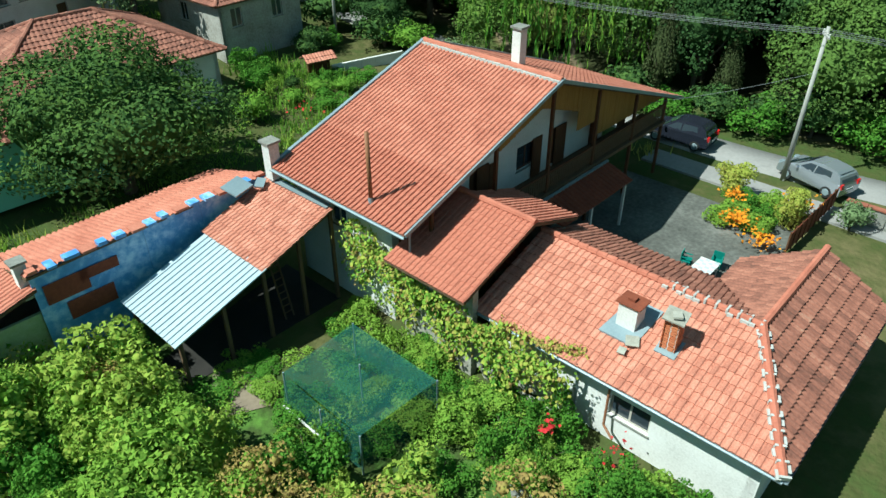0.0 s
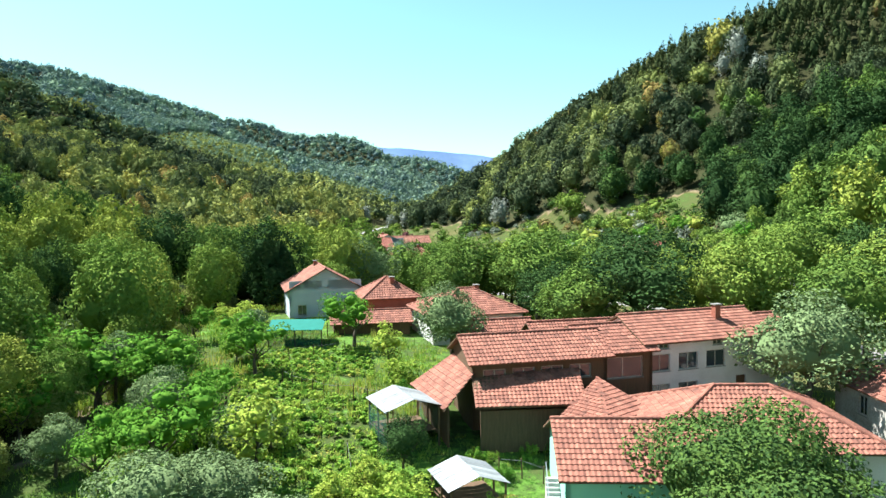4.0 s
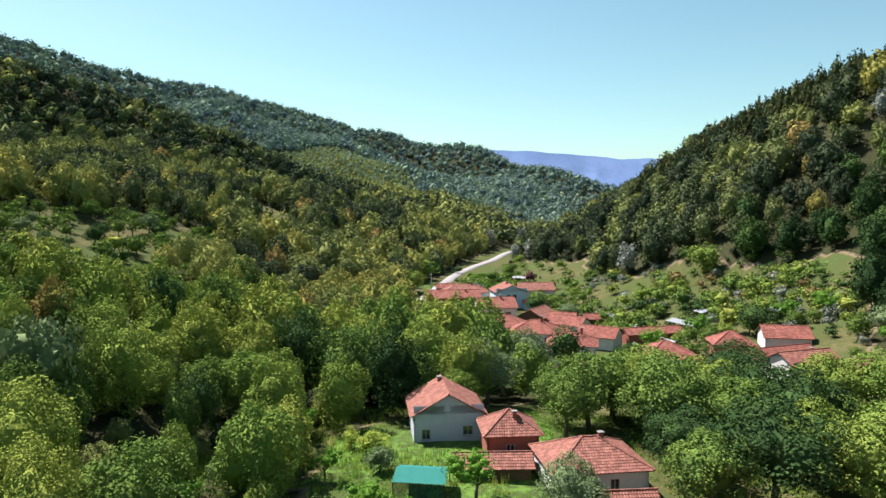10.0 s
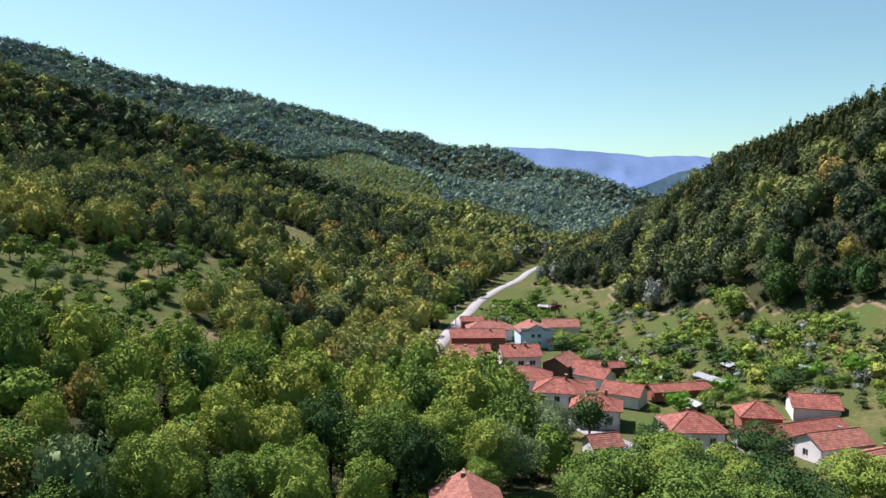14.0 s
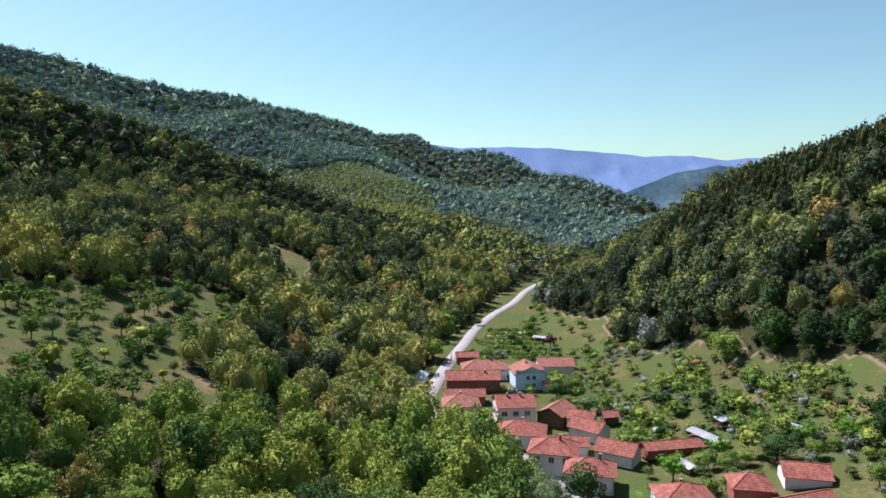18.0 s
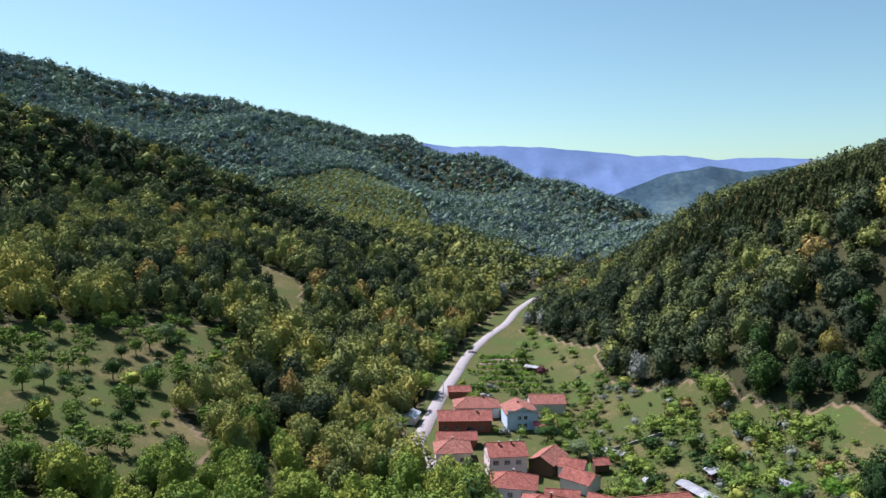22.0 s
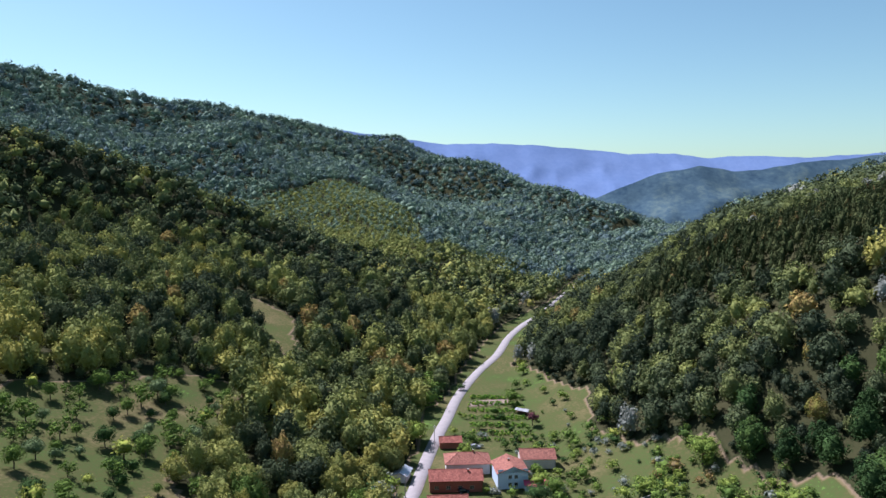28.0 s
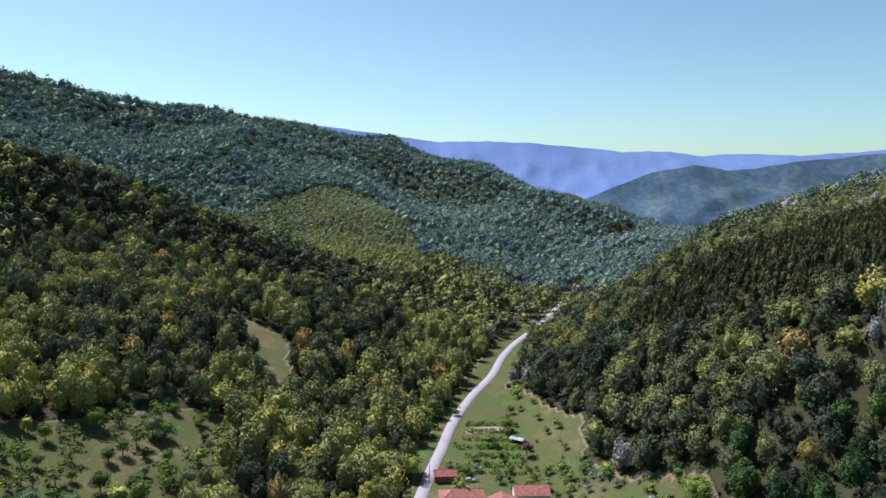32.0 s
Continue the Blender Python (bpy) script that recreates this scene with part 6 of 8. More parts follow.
# landmark trees
for kind, x, y, h, r in (
    ("apple", 20.4, 31.2, 8.2, 6.3), ("grey", 35.5, 48.0, 9.6, 5.2), ("dark", 48.2, 33.6, 4.6, 2.6),
    ("broad", 50.6, 45.0, 7.0, 3.8), ("light", 51.4, 53.0, 8.0, 4.4), ("olive", 52.4, 62.0, 9.0, 4.6), ("bush_dark", 48.4, 39.0, 3.6, 2.6), ("bush", 47.4, 30.6, 2.6, 2.0), ("bush_grey", 46.2, 25.6, 2.4, 1.9), ("broad", 59.5, 30.0, 9.0, 4.6), ("light", 61.0, 40.0, 10.0, 5.0), ("broad", 62.0, 50.0, 10.0, 5.0), ("bush", 57.0, 26.0, 3.4, 2.6), ("bush_dark", 58.5, 36.0, 3.6, 2.8), ("bush", 60.0, 45.0, 3.6, 2.8),
    ("bush_dark", 2.8, 32.2, 3.2, 1.9), ("bush", 5.2, 35.8, 2.6, 1.6), ("slender", 4.2, 29.6, 3.4, 0.9), ("slender", 6.4, 32.4, 3.2, 0.9), ("bush", 7.6, 31.4, 1.8, 1.3), ("bush", 0.6, 30.2, 1.6, 1.4), ("grey", -6.8, 39.0, 4.6, 3.2), ("grey", -9.6, 38.2, 5.2, 3.6), ("grey", -3.6, 34.6, 4.2, 2.8), ("fruit", -11.0, 44.5, 5.6, 3.6), ("bush_grey", -8.2, 33.0, 3.4, 2.6), ("bush", -5.0, 29.4, 2.4, 2.0), ("slender", -0.4, 38.6, 3.6, 1.2), ("slender", 1.6, 40.4, 3.4, 1.1), ("bush", 2.6, 37.8, 2.2, 1.5),
    ("fruit", -18.3, 57.5, 6.2, 4.6), ("fruit", -13.0, 57.0, 4.6, 2.8), ("slender", -5.2, 44.0, 6.6, 2.3), ("fruit", -7.0, 64.0, 5.2, 3.0),
    ("dark", -24.0, 112.0, 15.0, 6.0), ("broad", -14.0, 116.0, 13.5, 5.5), ("olive", -5.0, 118.0, 13.5, 6.2), ("grey", 5.5, 112.0, 10.5, 5.0), ("light", 0.5, 104.0, 7.0, 3.2),
    ("grey", 11.2, 66.5, 7.4, 3.6), ("fruit", 2.0, 72.0, 5.4, 3.2), ("slender", 4.8, 62.0, 5.0, 1.7), ("dark", 3.9, 43.4, 4.0, 1.6),
    ("broad", 28.0, 92.0, 12.5, 6.5), ("olive", 36.5, 97.0, 11.0, 5.2), ("dark", 42.0, 84.0, 13.0, 5.5), ("light", 47.0, 72.0, 12.5, 6.5), ("broad", 47.5, 58.0, 11.5, 5.5), ("light", 62.0, 88.0, 12.0, 6.5), ("olive", 63.5, 72.0, 11.5, 6.5), ("light", 68.0, 97.0, 9.5, 5.0), ("dark", 24.0, 107.0, 9.0, 4.5), ("grey", 14.0, 130.0, 10.0, 4.4), ("grey", 9.0, 138.0, 9.5, 4.2),
    ("dark", 22.0, 138.5, 9.5, 4.2), ("dark", 31.0, 122.0, 9.0, 4.0), ("dark", 35.5, 118.5, 7.0, 3.0), ("dark", 47.5, 119.0, 9.5, 5.4), ("olive", 38.0, 110.0, 9.0, 5.0), ("olive", 55.0, 103.0, 9.5, 6.0), ("broad", 6.5, 150.0, 11.0, 5.4), ("olive", 10.0, 145.0, 9.0, 5.0), ("light", -6.0, 150.0, 12.5, 6.5), ("dark", 1.0, 160.0, 11.0, 5.5),
    ("grey", -16.0, 183.0, 12.5, 4.6), ("broad", -6.0, 172.0, 10.0, 5.0), ("dark", -24.5, 208.0, 9.0, 4.5), ("olive", -14.5, 262.0, 9.5, 5.2), ("grey", -20.5, 262.0, 10.0, 4.6), ("dark", 3.2, 331.0, 3.2, 2.2),
    ("plum", 32.0, 284.0, 6.2, 3.4), ("broad", 25.5, 312.0, 6.8, 4.0), ("light", 78.0, 218.5, 9.5, 5.2), ("rust", 58.0, 255.0, 4.2, 2.6), ("rust", 62.0, 158.0, 7.5, 3.2), ("grey", 34.0, 203.0, 5.5, 3.4), ("dark", 26.0, 215.0, 6.0, 4.0), ("broad", 32.0, 222.0, 5.5, 4.2), ("dark", 66.0, 152.5, 7.0, 4.6), ("grey", 80.0, 128.0, 8.0, 4.2),
    ("bush_grey", -46.0, 77.4, 13.0, 5.0),
):
    tree(kind, x, y, h, r, random.uniform(0, 360))

# orchard, gardens and hedges
g = random.Random(5)
TREES = [
    (OPEN[1], 7.8, ("old_fruit", "broad", "bush_grey", "old_fruit", "old_fruit", "grey", "dark", "rust", "bush_dark", "broad"), (3.2, 7.8), 0.0, "orchard trees"),
    ([(-24, 22), (-3, 34), (-8, 66), (-9, 100), (-22, 100), (-30, 60)], 5.6, ("fruit", "fruit", "bush_grey", "bush", "fruit", "slender", "grey"), (2.8, 5.6), 0.0, "garden trees"),
    ([(22, 66), (60, 68), (66, 100), (40, 112), (16, 112), (14, 90)], 6.8, ("broad", "light", "dark", "olive", "broad", "dark"), (7.5, 12.5), 0.0, ""),
    ([(26, 120), (60, 96), (80, 112), (94, 150), (90, 205), (62, 205), (34, 205), (30, 200)], 5.6, ("broad", "bush", "dark", "bush_dark", "fruit", "bush_grey", "olive"), (2.4, 6.5), 7.0, ""),
    ([(14, 118), (60, 100), (84, 130), (90, 200), (60, 260), (20, 285), (0, 300), (-6, 230), (10, 170)], 5.0, ("bush", "bush_dark", "broad", "bush", "bush_grey", "broad"), (2.4, 6.6), 0.0, "village shrubs"),
    ([(66, 145), (98, 150), (98, 212), (80, 245), (64, 232), (64, 200)], 5.0, ("bush", "bush_dark", "rust", "bush_grey", "fruit", "bush"), (2.4, 5.5), 0.0, "scrub on the slope"),
    ([(30, 205), (88, 205), (74, 250), (50, 285), (50, 330), (36, 372), (26, 330), (12, 280), (30, 252)], 8.5, ("bush", "old_fruit", "bush_dark", "broad", "bush", "bush_grey", "broad"), (2.4, 6.5), 4.0, ""),
    ([(-30, 196), (-17, 196), (-22, 260), (-12, 300), (-2, 340), (-10, 345), (-28, 290)], 7.0, ("broad", "grey", "olive", "dark"), (6.0, 9.5), 0.0, ""),
]
FAR_SHRUBS, FAR_TREES = [], []
for poly, step, kinds, (h0, h1), south, group in TREES:
    p = np.array(poly, dtype=float)
    yy = p[:, 1].min()
    while yy < p[:, 1].max():
        xx = p[:, 0].min()
        while xx < p[:, 0].max():
            x, y = xx + g.uniform(-0.45, 0.45) * step, yy + g.uniform(-0.45, 0.45) * step
            k = g.choice(kinds)
            h = g.uniform(h0, h1) * (0.62 if k.startswith("bush") else 1)
            r = h * g.uniform(0.45, 0.62)
            if g.random() < 0.82 and (group != "village shrubs" or float(lumps(x, y, 7.0, 71)) > -0.2) and inside(poly, np.array([x]), np.array([y]))[0] and free(x, y, r, south):
                far = math.hypot(x, y)
                if group != "orchard trees" and far > (118 if k.startswith("bush") else 175):
                    row_ = (x, y, ground(x, y) - 0.1, r / 3.9, h / (2 * r) * 0.9, {"bush_grey": 0.95, "grey": 0.95, "rust": 0.70, "dark": 0.1, "bush_dark": 0.12}.get(k, g.uniform(0.2, 0.5)), g.randrange(8))
                    (FAR_SHRUBS if k.startswith("bush") else FAR_TREES).append(row_)
                else:
                    tree(k, x, y, h, r, g.uniform(0, 360), group=group)
            xx += step
        yy += step
shrub_templates = [mass(120 + i, 1, 3.9, 3.9, 13, 220, 0.5, tri=True) for i in range(8)]
tagged(scatter_mesh("village_shrubs", shrub_templates, FAR_SHRUBS, "forest"), "hedges and shrubs between the village yards", "shrubs", kind="stuff")
tagged(scatter_mesh("garden_trees", shrub_templates, FAR_TREES, "forest"), "garden and field trees round the far yards", "trees", kind="stuff")

# ---- yard, gardens and small things ----
TREE_KINDS.update({
    "bush_near": dict(n=2600, tall=0.8, card=0.055, k=16, tint=0.44, mat="leaf_yard", spread=0.6, core=0.45, label="lush yellow-green garden shrub in sun", foot=0.0, name="bush", category="bush", loose=0.6),
    "bush_green": dict(n=2600, tall=0.8, card=0.052, k=16, tint=0.22, mat="leaf_yard", spread=0.6, core=0.45, label="lush deep green garden shrub", foot=0.0, name="bush", category="bush", loose=0.6),
    "bush_dry": dict(n=2200, tall=0.9, card=0.04, k=18, tint=0.80, mat="leaf_yard", spread=0.6, core=0.35, label="straggly yellow-brown shrub drying out", foot=0.0, name="bush", category="bush", loose=0.9),
    "bush_lime": dict(n=1700, tall=0.95, card=0.075, k=16, tint=0.52, mat="leaf_yard", spread=0.62, core=0.42, label="large-leaved lime-green garden shrub", foot=0.0, name="bush", category="bush", loose=0.8),
    "bush_yellow": dict(n=2200, tall=1.3, card=0.06, k=14, tint=0.66, mat="leaf_yard", spread=0.45, core=0.55, label="golden yellow-leaved upright shrub", foot=0.0, name="bush", category="bush", loose=0.6),
    "weeds": dict(n=700, tall=0.45, card=0.05, k=18, tint=0.46, mat="leaf_yard", spread=0.6, core=0.4, label="low tangle of garden plants and weeds", foot=0.0, name="weeds", category="plants", loose=0.7),
})


def at_yard(a, b):
    v = YARD @ Vector((a, b, 0))
    return v.x, v.y


g = random.Random(12)
SHRUBS = [(1.3, 23.2), (6.6, 23.2), (7.2, 19.4), (8.2, 15.0), (8.6, 11.5), (11.0, 8.2), (11.5, 4.0), (7.0, 3.0), (4.0, 8.0), (1.2, 14.0)]
b = 2.5
while b < 24:
    a = 0.5
    while a < 13:
        x, y = a + g.uniform(-0.5, 0.5), b + g.uniform(-0.5, 0.5)
        if inside(SHRUBS, np.array([x]), np.array([y]))[0]:
            h = g.uniform(1.2, 3.0)
            wx, wy = at_yard(x, y)
            tree(g.choice(["bush_near", "bush_lime", "bush_near", "bush_green", "bush_dry", "bush_lime"]), wx, wy, h, h * g.uniform(0.48, 0.66), g.uniform(0, 360), z=0.0, group="shrubs of the garden")
        a += 1.45
    b += 1.45
for n, (a0, a1, b0, b1), h0, h1 in ((26, (12.9, 15.3, 9.5, 18.8), 0.5, 1.1), (20, (9.0, 14.6, 6.0, 11.6), 0.5, 1.3), (12, (9.4, 12.6, 12.4, 16.0), 0.4, 0.9), (16, (12.5, 15.3, 2.5, 9.2), 0.9, 2.0), (9, (7.5, 12, 16.6, 19.3), 0.25, 0.5)):
    for _ in range(n):
        wx, wy = at_yard(g.uniform(a0, a1), g.uniform(b0, b1))
        h = g.uniform(h0, h1)
        tree(g.choice(["weeds", "weeds", "bush_green", "bush_near"]) if h < 1.4 else "bush_green", wx, wy, h, g.uniform(0.6, 1.0), g.uniform(0, 360), z=0.0, group="plants of the garden")


def vine(name, pts, width, n, card, label, seed, tint=0.5, depth=0.35):
    """Leaves hanging along a line of points on a wall."""
    q = np.random.default_rng(seed)
    p = np.array([v[:] for v in pts], dtype=float)
    s = q.uniform(0, len(p) - 1.001, n)
    i = s.astype(int)
    c = p[i] + (p[i + 1] - p[i]) * (s - i)[:, None]
    c[:, 2] += q.uniform(-width, width * 0.4, n) * (0.55 + 0.45 * np.sin(s * 5.1))
    c[:, :2] += q.normal(0, depth, (n, 2)) * (0.5, 0.8)
    c[:, 2] = np.maximum(c[:, 2], 0.1)
    d = np.tile(np.array([-0.8, 0.1, 0.5]), (n, 1))
    v, f = leaf_cards(c, d, card, q, 0.5)
    t = mesh_arrays(name, v, f, np.repeat(np.clip(q.normal(tint, 0.16, n), 0, 1), 4))
    t.materials.append(M["leaf_yard"])
    ob = new(name, t)
    ob.matrix_world = YARD
    return tagged(ob, label, "vine", kind="stuff")


vine("grape_vine", [(15.2, 19.2, 3.6), (15.1, 17.0, 3.4), (14.9, 15.0, 3.0), (15.0, 13.0, 2.7), (15.0, 11.0, 2.5), (15.0, 8.6, 2.6)], 2.4, 5200, 0.085, "yellow-green grape vine climbing the wall", 3, 0.55)
vine("ivy_edge", [(15.3, 11.5, 3.2), (15.5, 9.5, 3.15), (15.9, 8.4, 3.3)], 0.5, 500, 0.07, "dry vine tendrils over the eave", 4, 0.75, 0.25)
vine("barn_creeper", [(0.6, 24.2, 1.6), (2.5, 24.2, 1.8), (4.5, 24.1, 1.5)], 1.3, 700, 0.09, "green creeper on the barn wall", 6, 0.4)

# rubble wall under the vine
rw = thing("rubble_wall", yard(0, 0), "low white-washed rubble garden wall", "wall")
for i in range(90):
    b = g.uniform(9.0, 15.5)
    z = g.uniform(0.1, 1.5)
    r = g.uniform(0.1, 0.22)
    me = mesh_from("stone", ICO[1][0] * (r * 0.6, r * 1.3, r * 0.8), ICO[1][1])
    o = part("stone", me, M["stone"], rw)
    o.location = (15.48, b, z)
    o.rotation_euler = (g.uniform(-0.4, 0.4), 0, 0)

# paving of the court, paths
court = new("court_paving", Build().box(21.6, 6.9, -0.1, 34.2, 16.9, 0.03).mesh("court_paving"))
court.data.materials.append(M["court"])
court.matrix_world = YARD
tagged(court, "stained concrete paving of the yard", "paving", kind="structure")
walkp = new("garden_path", Build().quad((14.4, 9.6, 0.02), (13.7, 10.0, 0.02), (11.6, 7.6, 0.02), (9.5, 4.5, 0.02), (10.3, 4.1, 0.02), (12.2, 7.0, 0.02)).mesh("garden_path"))
walkp.data.materials.append(M["concrete"])
walkp.matrix_world = YARD
tagged(walkp, "narrow pale concrete garden path", "path", kind="structure")
lane = new("lane", Build().box(36.2, -8, -0.1, 38.0, 17, 0.04).mesh("lane"))
lane.data.materials.append(M["road"])
lane.matrix_world = YARD
tagged(lane, "pale gravel lane past the yard", "lane", kind="structure")
soil = new("soil_patch", mesh_from("soil_patch", [(8.9 + 1.5 * math.cos(k / 14 * 6.283) * (1 + 0.2 * math.sin(k * 2.3)), 18.3 + 1.3 * math.sin(k / 14 * 6.283) * (1 + 0.2 * math.cos(k * 1.7)), 0.035) for k in range(14)], [tuple(range(14))]))
soil.data.materials.append(M["soil"])
soil.matrix_world = YARD
tagged(soil, "bare dry soil in the garden", "soil", kind="structure")

# netted cage
cage = thing("netted_cage", yard(11.05, 14.1), "garden cage of dark green netting on white poles", "cage")
tops = [(-1.65, 2.0, 1.95), (1.65, 2.1, 2.05), (1.7, -2.15, 1.9), (-1.7, -2.0, 1.85)]
for x, y, z in tops + [(0.2, 0.1, 2.25), (-1.7, 0, 1.6)]:
    part("pole", Build().tube((x, y, 0), (x, y, z), 0.035, n=8).mesh("pole"), M["flashing"], cage)
nb = Build()
N = 7


def sag(u, w):
    p = [Vector(q) for q in tops]
    e = p[0].lerp(p[1], u).lerp(p[3].lerp(p[2], u), w)
    return e + Vector((0, 0, -0.30 * math.sin(math.pi * u) * math.sin(math.pi * w) + 0.55 * max(0, 1 - math.hypot(u - 0.55, w - 0.48) * 4)))


for i in range(N):
    for j in range(N):
        nb.quad(sag(i / N, j / N), sag((i + 1) / N, j / N), sag((i + 1) / N, (j + 1) / N), sag(i / N, (j + 1) / N))
part("net_top", nb.mesh("net_top", True), M["net"], cage)
for p, q in zip(tops, tops[1:] + tops[:1]):
    nb = Build()
    for i in range(6):
        a, b = Vector(p).lerp(Vector(q), i / 6), Vector(p).lerp(Vector(q), (i + 1) / 6)
        lo = 0.35 if q == tops[0] else 0.05
        o = Vector((0, 0, -0.12 * math.sin(math.pi * i / 6)))
        o2 = Vector((0, 0, -0.12 * math.sin(math.pi * (i + 1) / 6)))
        nb.quad(a + o, b + o2, Vector((b.x * 1.06, b.y * 1.06, lo)), Vector((a.x * 1.06, a.y * 1.06, lo)))
    part("net_side", nb.mesh("net_side", True), M["net"], cage)
part("rail", Build().beam((-1.8, 2.1, 0.4), (-1.85, -0.4, 0.35), 0.06).mesh("rail"), M["white"], cage)

# poles and wires
def power_pole(x, y, h, lean=0.0, turn=0.0):
    t = thing("power_pole", pose(x, y, ground(x, y) - 0.3, lean, 0, turn), "grey weathered power pole with ceramic insulators", "pole", "power poles")
    part("shaft", Build().tube((0, 0, 0), (0, 0, h), 0.15, 0.09, 12).mesh("shaft", True), M["pole"], t)
    part("crossarm", Build().box(-0.55, -0.05, h - 0.5, 0.55, 0.05, h - 0.4).mesh("crossarm"), M["pole"], t)
    part("brace", Build().tube((-0.12, 0.0, 0.2), (0.28, 0, 2.4), 0.05, n=6).mesh("brace"), M["pole"], t)
    for s in (-0.5, -0.2, 0.2, 0.5):
        part("insulator", Build().tube((s, 0, h - 0.4), (s, 0, h - 0.25), 0.035, 0.05, 8).mesh("insulator"), M["white"], t)
    return t


def wire(a, b, sag_, name="power_line"):
    """One sagging wire: a square ring carried along the span."""
    a, b = Vector(a), Vector(b)
    n, r = 16, 0.012
    side = (b - a).cross(Vector((0, 0, 1))).normalized() * r
    v, f = [], []
    for i in range(n + 1):
        p = a.lerp(b, i / n) - Vector((0, 0, 4 * sag_ * (i / n) * (1 - i / n)))
        v += [p + side, p + Vector((0, 0, r)), p - side, p - Vector((0, 0, r))]
        if i:
            k = 4 * i
            f += [(k - 4 + e, k - 4 + (e + 1) % 4, k + (e + 1) % 4, k + e) for e in range(4)]
    ob = new(name, mesh_from(name, v, f))
    ob.data.materials.append(M["wire"])
    return tagged(ob, "thin grey overhead power line", "wire", "power lines")


POLES = [(46.0, -42.0, 8.6), (40.6, 1.0, 8.9), (46.3, 37.0, 7.8), (48.5, 70.0, 8.5), (33.0, 128.0, 8.5), (-15.5, 218.0, 8.0), (-7.5, 262.0, 8.0)]
for x, y, h in POLES:
    power_pole(x, y, h, 0, 20)
for p, q in zip(POLES[:5], POLES[1:5]):
    for s in (-0.5, -0.2, 0.2, 0.5):
        wire((p[0] + s, p[1], ground(p[0], p[1]) + p[2] - 0.55), (q[0] + s, q[1], ground(q[0], q[1]) + q[2] - 0.55), 0.9)
wire((40.6, 1.0, 6.2), (36.4, 9.4, 4.2), 0.2)
wire((46.3, 37.0, 6.6), (42.0, 39.5, 5.4), 0.2)


# cars
def car(x, y, heading, paint, label, sc=1.0, z=None):
    """A small hatchback; its nose points along local +x."""
    t = thing("hatchback_car", pose(x, y, ground(x, y) + 0.02 if z is None else z, 0, 0, heading) @ Matrix.Scale(sc, 4), label, "car", "parked cars")
    prof = [(-1.85, 0.32), (-1.88, 0.7), (-1.78, 0.95), (-1.62, 1.28), (-1.30, 1.47), (-0.5, 1.53), (0.15, 1.46), (0.85, 1.02), (1.55, 0.88), (1.82, 0.66), (1.85, 0.32)]
    half = [0.74, 0.80, 0.80, 0.70, 0.60, 0.58, 0.58, 0.70, 0.78, 0.74, 0.72]
    bd = Build()
    rings = []
    for s in (-1, 1):
        rings.append([Vector((px, s * hw, pz)) for (px, pz), hw in zip(prof, half)])
    belt = [[Vector((px, s * 0.82, max(min(pz, 0.93), 0.32))) for px, pz in prof] for s in (-1, 1)]
    for k in range(len(prof) - 1):
        bd.quad(rings[0][k], rings[0][k + 1], rings[1][k + 1], rings[1][k])
        for s in (0, 1):
            bd.quad(rings[s][k], rings[s][k + 1], belt[s][k + 1], belt[s][k])
    for s in (0, 1):
        bd.quad(*[belt[s][k] for k in range(len(prof))])
    bd.quad(rings[0][0], rings[1][0], rings[1][-1], rings[0][-1])
    bd.box(-1.85, -0.8, 0.26, 1.82, 0.8, 0.5)
    body = part("body", bd.mesh("body"), M[paint], t)
    mod = body.modifiers.new("soft", "BEVEL")
    mod.width, mod.segments = 0.04, 2
    for s in (-1, 1):
        part("side_window", Build().quad((-1.2, s * 0.79, 0.98), (-0.28, s * 0.80, 0.98), (-0.3, s * 0.655, 1.38), (-1.12, s * 0.66, 1.38)).mesh("side_window"), M["glass"], t)
        part("side_window", Build().quad((-0.2, s * 0.80, 0.98), (0.68, s * 0.79, 0.98), (0.12, s * 0.655, 1.36), (-0.22, s * 0.655, 1.38)).mesh("side_window"), M["glass"], t)
        part("tail_light", Build().box(-1.90, s * 0.68 - 0.1, 0.72, -1.80, s * 0.68 + 0.1, 0.98).mesh("tail_light"), M["red_plastic"], t)
        part("headlight", Build().box(1.62, s * 0.6 - 0.15, 0.66, 1.84, s * 0.6 + 0.13, 0.82).mesh("headlight"), M["flashing"], t)
        part("mirror", Build().box(0.62, s * 0.92 - 0.08, 0.95, 0.74, s * 0.92 + 0.08, 1.08).mesh("mirror"), M[paint], t)
        for px in (-1.18, 1.2):
            w = part("wheel", Build().tube((px, s * 0.70, 0.3), (px, s * 0.84, 0.3), 0.3, n=20).mesh("wheel"), M["rubber"], t)
            part("rim", Build().tube((px, s * 0.842, 0.3), (px, s * 0.855, 0.3), 0.19, 0.17, n=14).mesh("rim"), M["flashing"], w)
    part("rear_window", Build().quad((-1.80, -0.62, 1.0), (-1.80, 0.62, 1.0), (-1.50, 0.55, 1.38), (-1.50, -0.55, 1.38)).mesh("rear_window"), M["glass"], t)
    part("windscreen", Build().quad((0.86, -0.62, 1.04), (0.86, 0.62, 1.04), (0.20, 0.56, 1.45), (0.20, -0.56, 1.45)).mesh("windscreen"), M["glass"], t)
    part("number_plate", Build().box(-1.915, -0.24, 0.55, -1.89, 0.24, 0.66).mesh("number_plate"), M["white"], t)
    return t


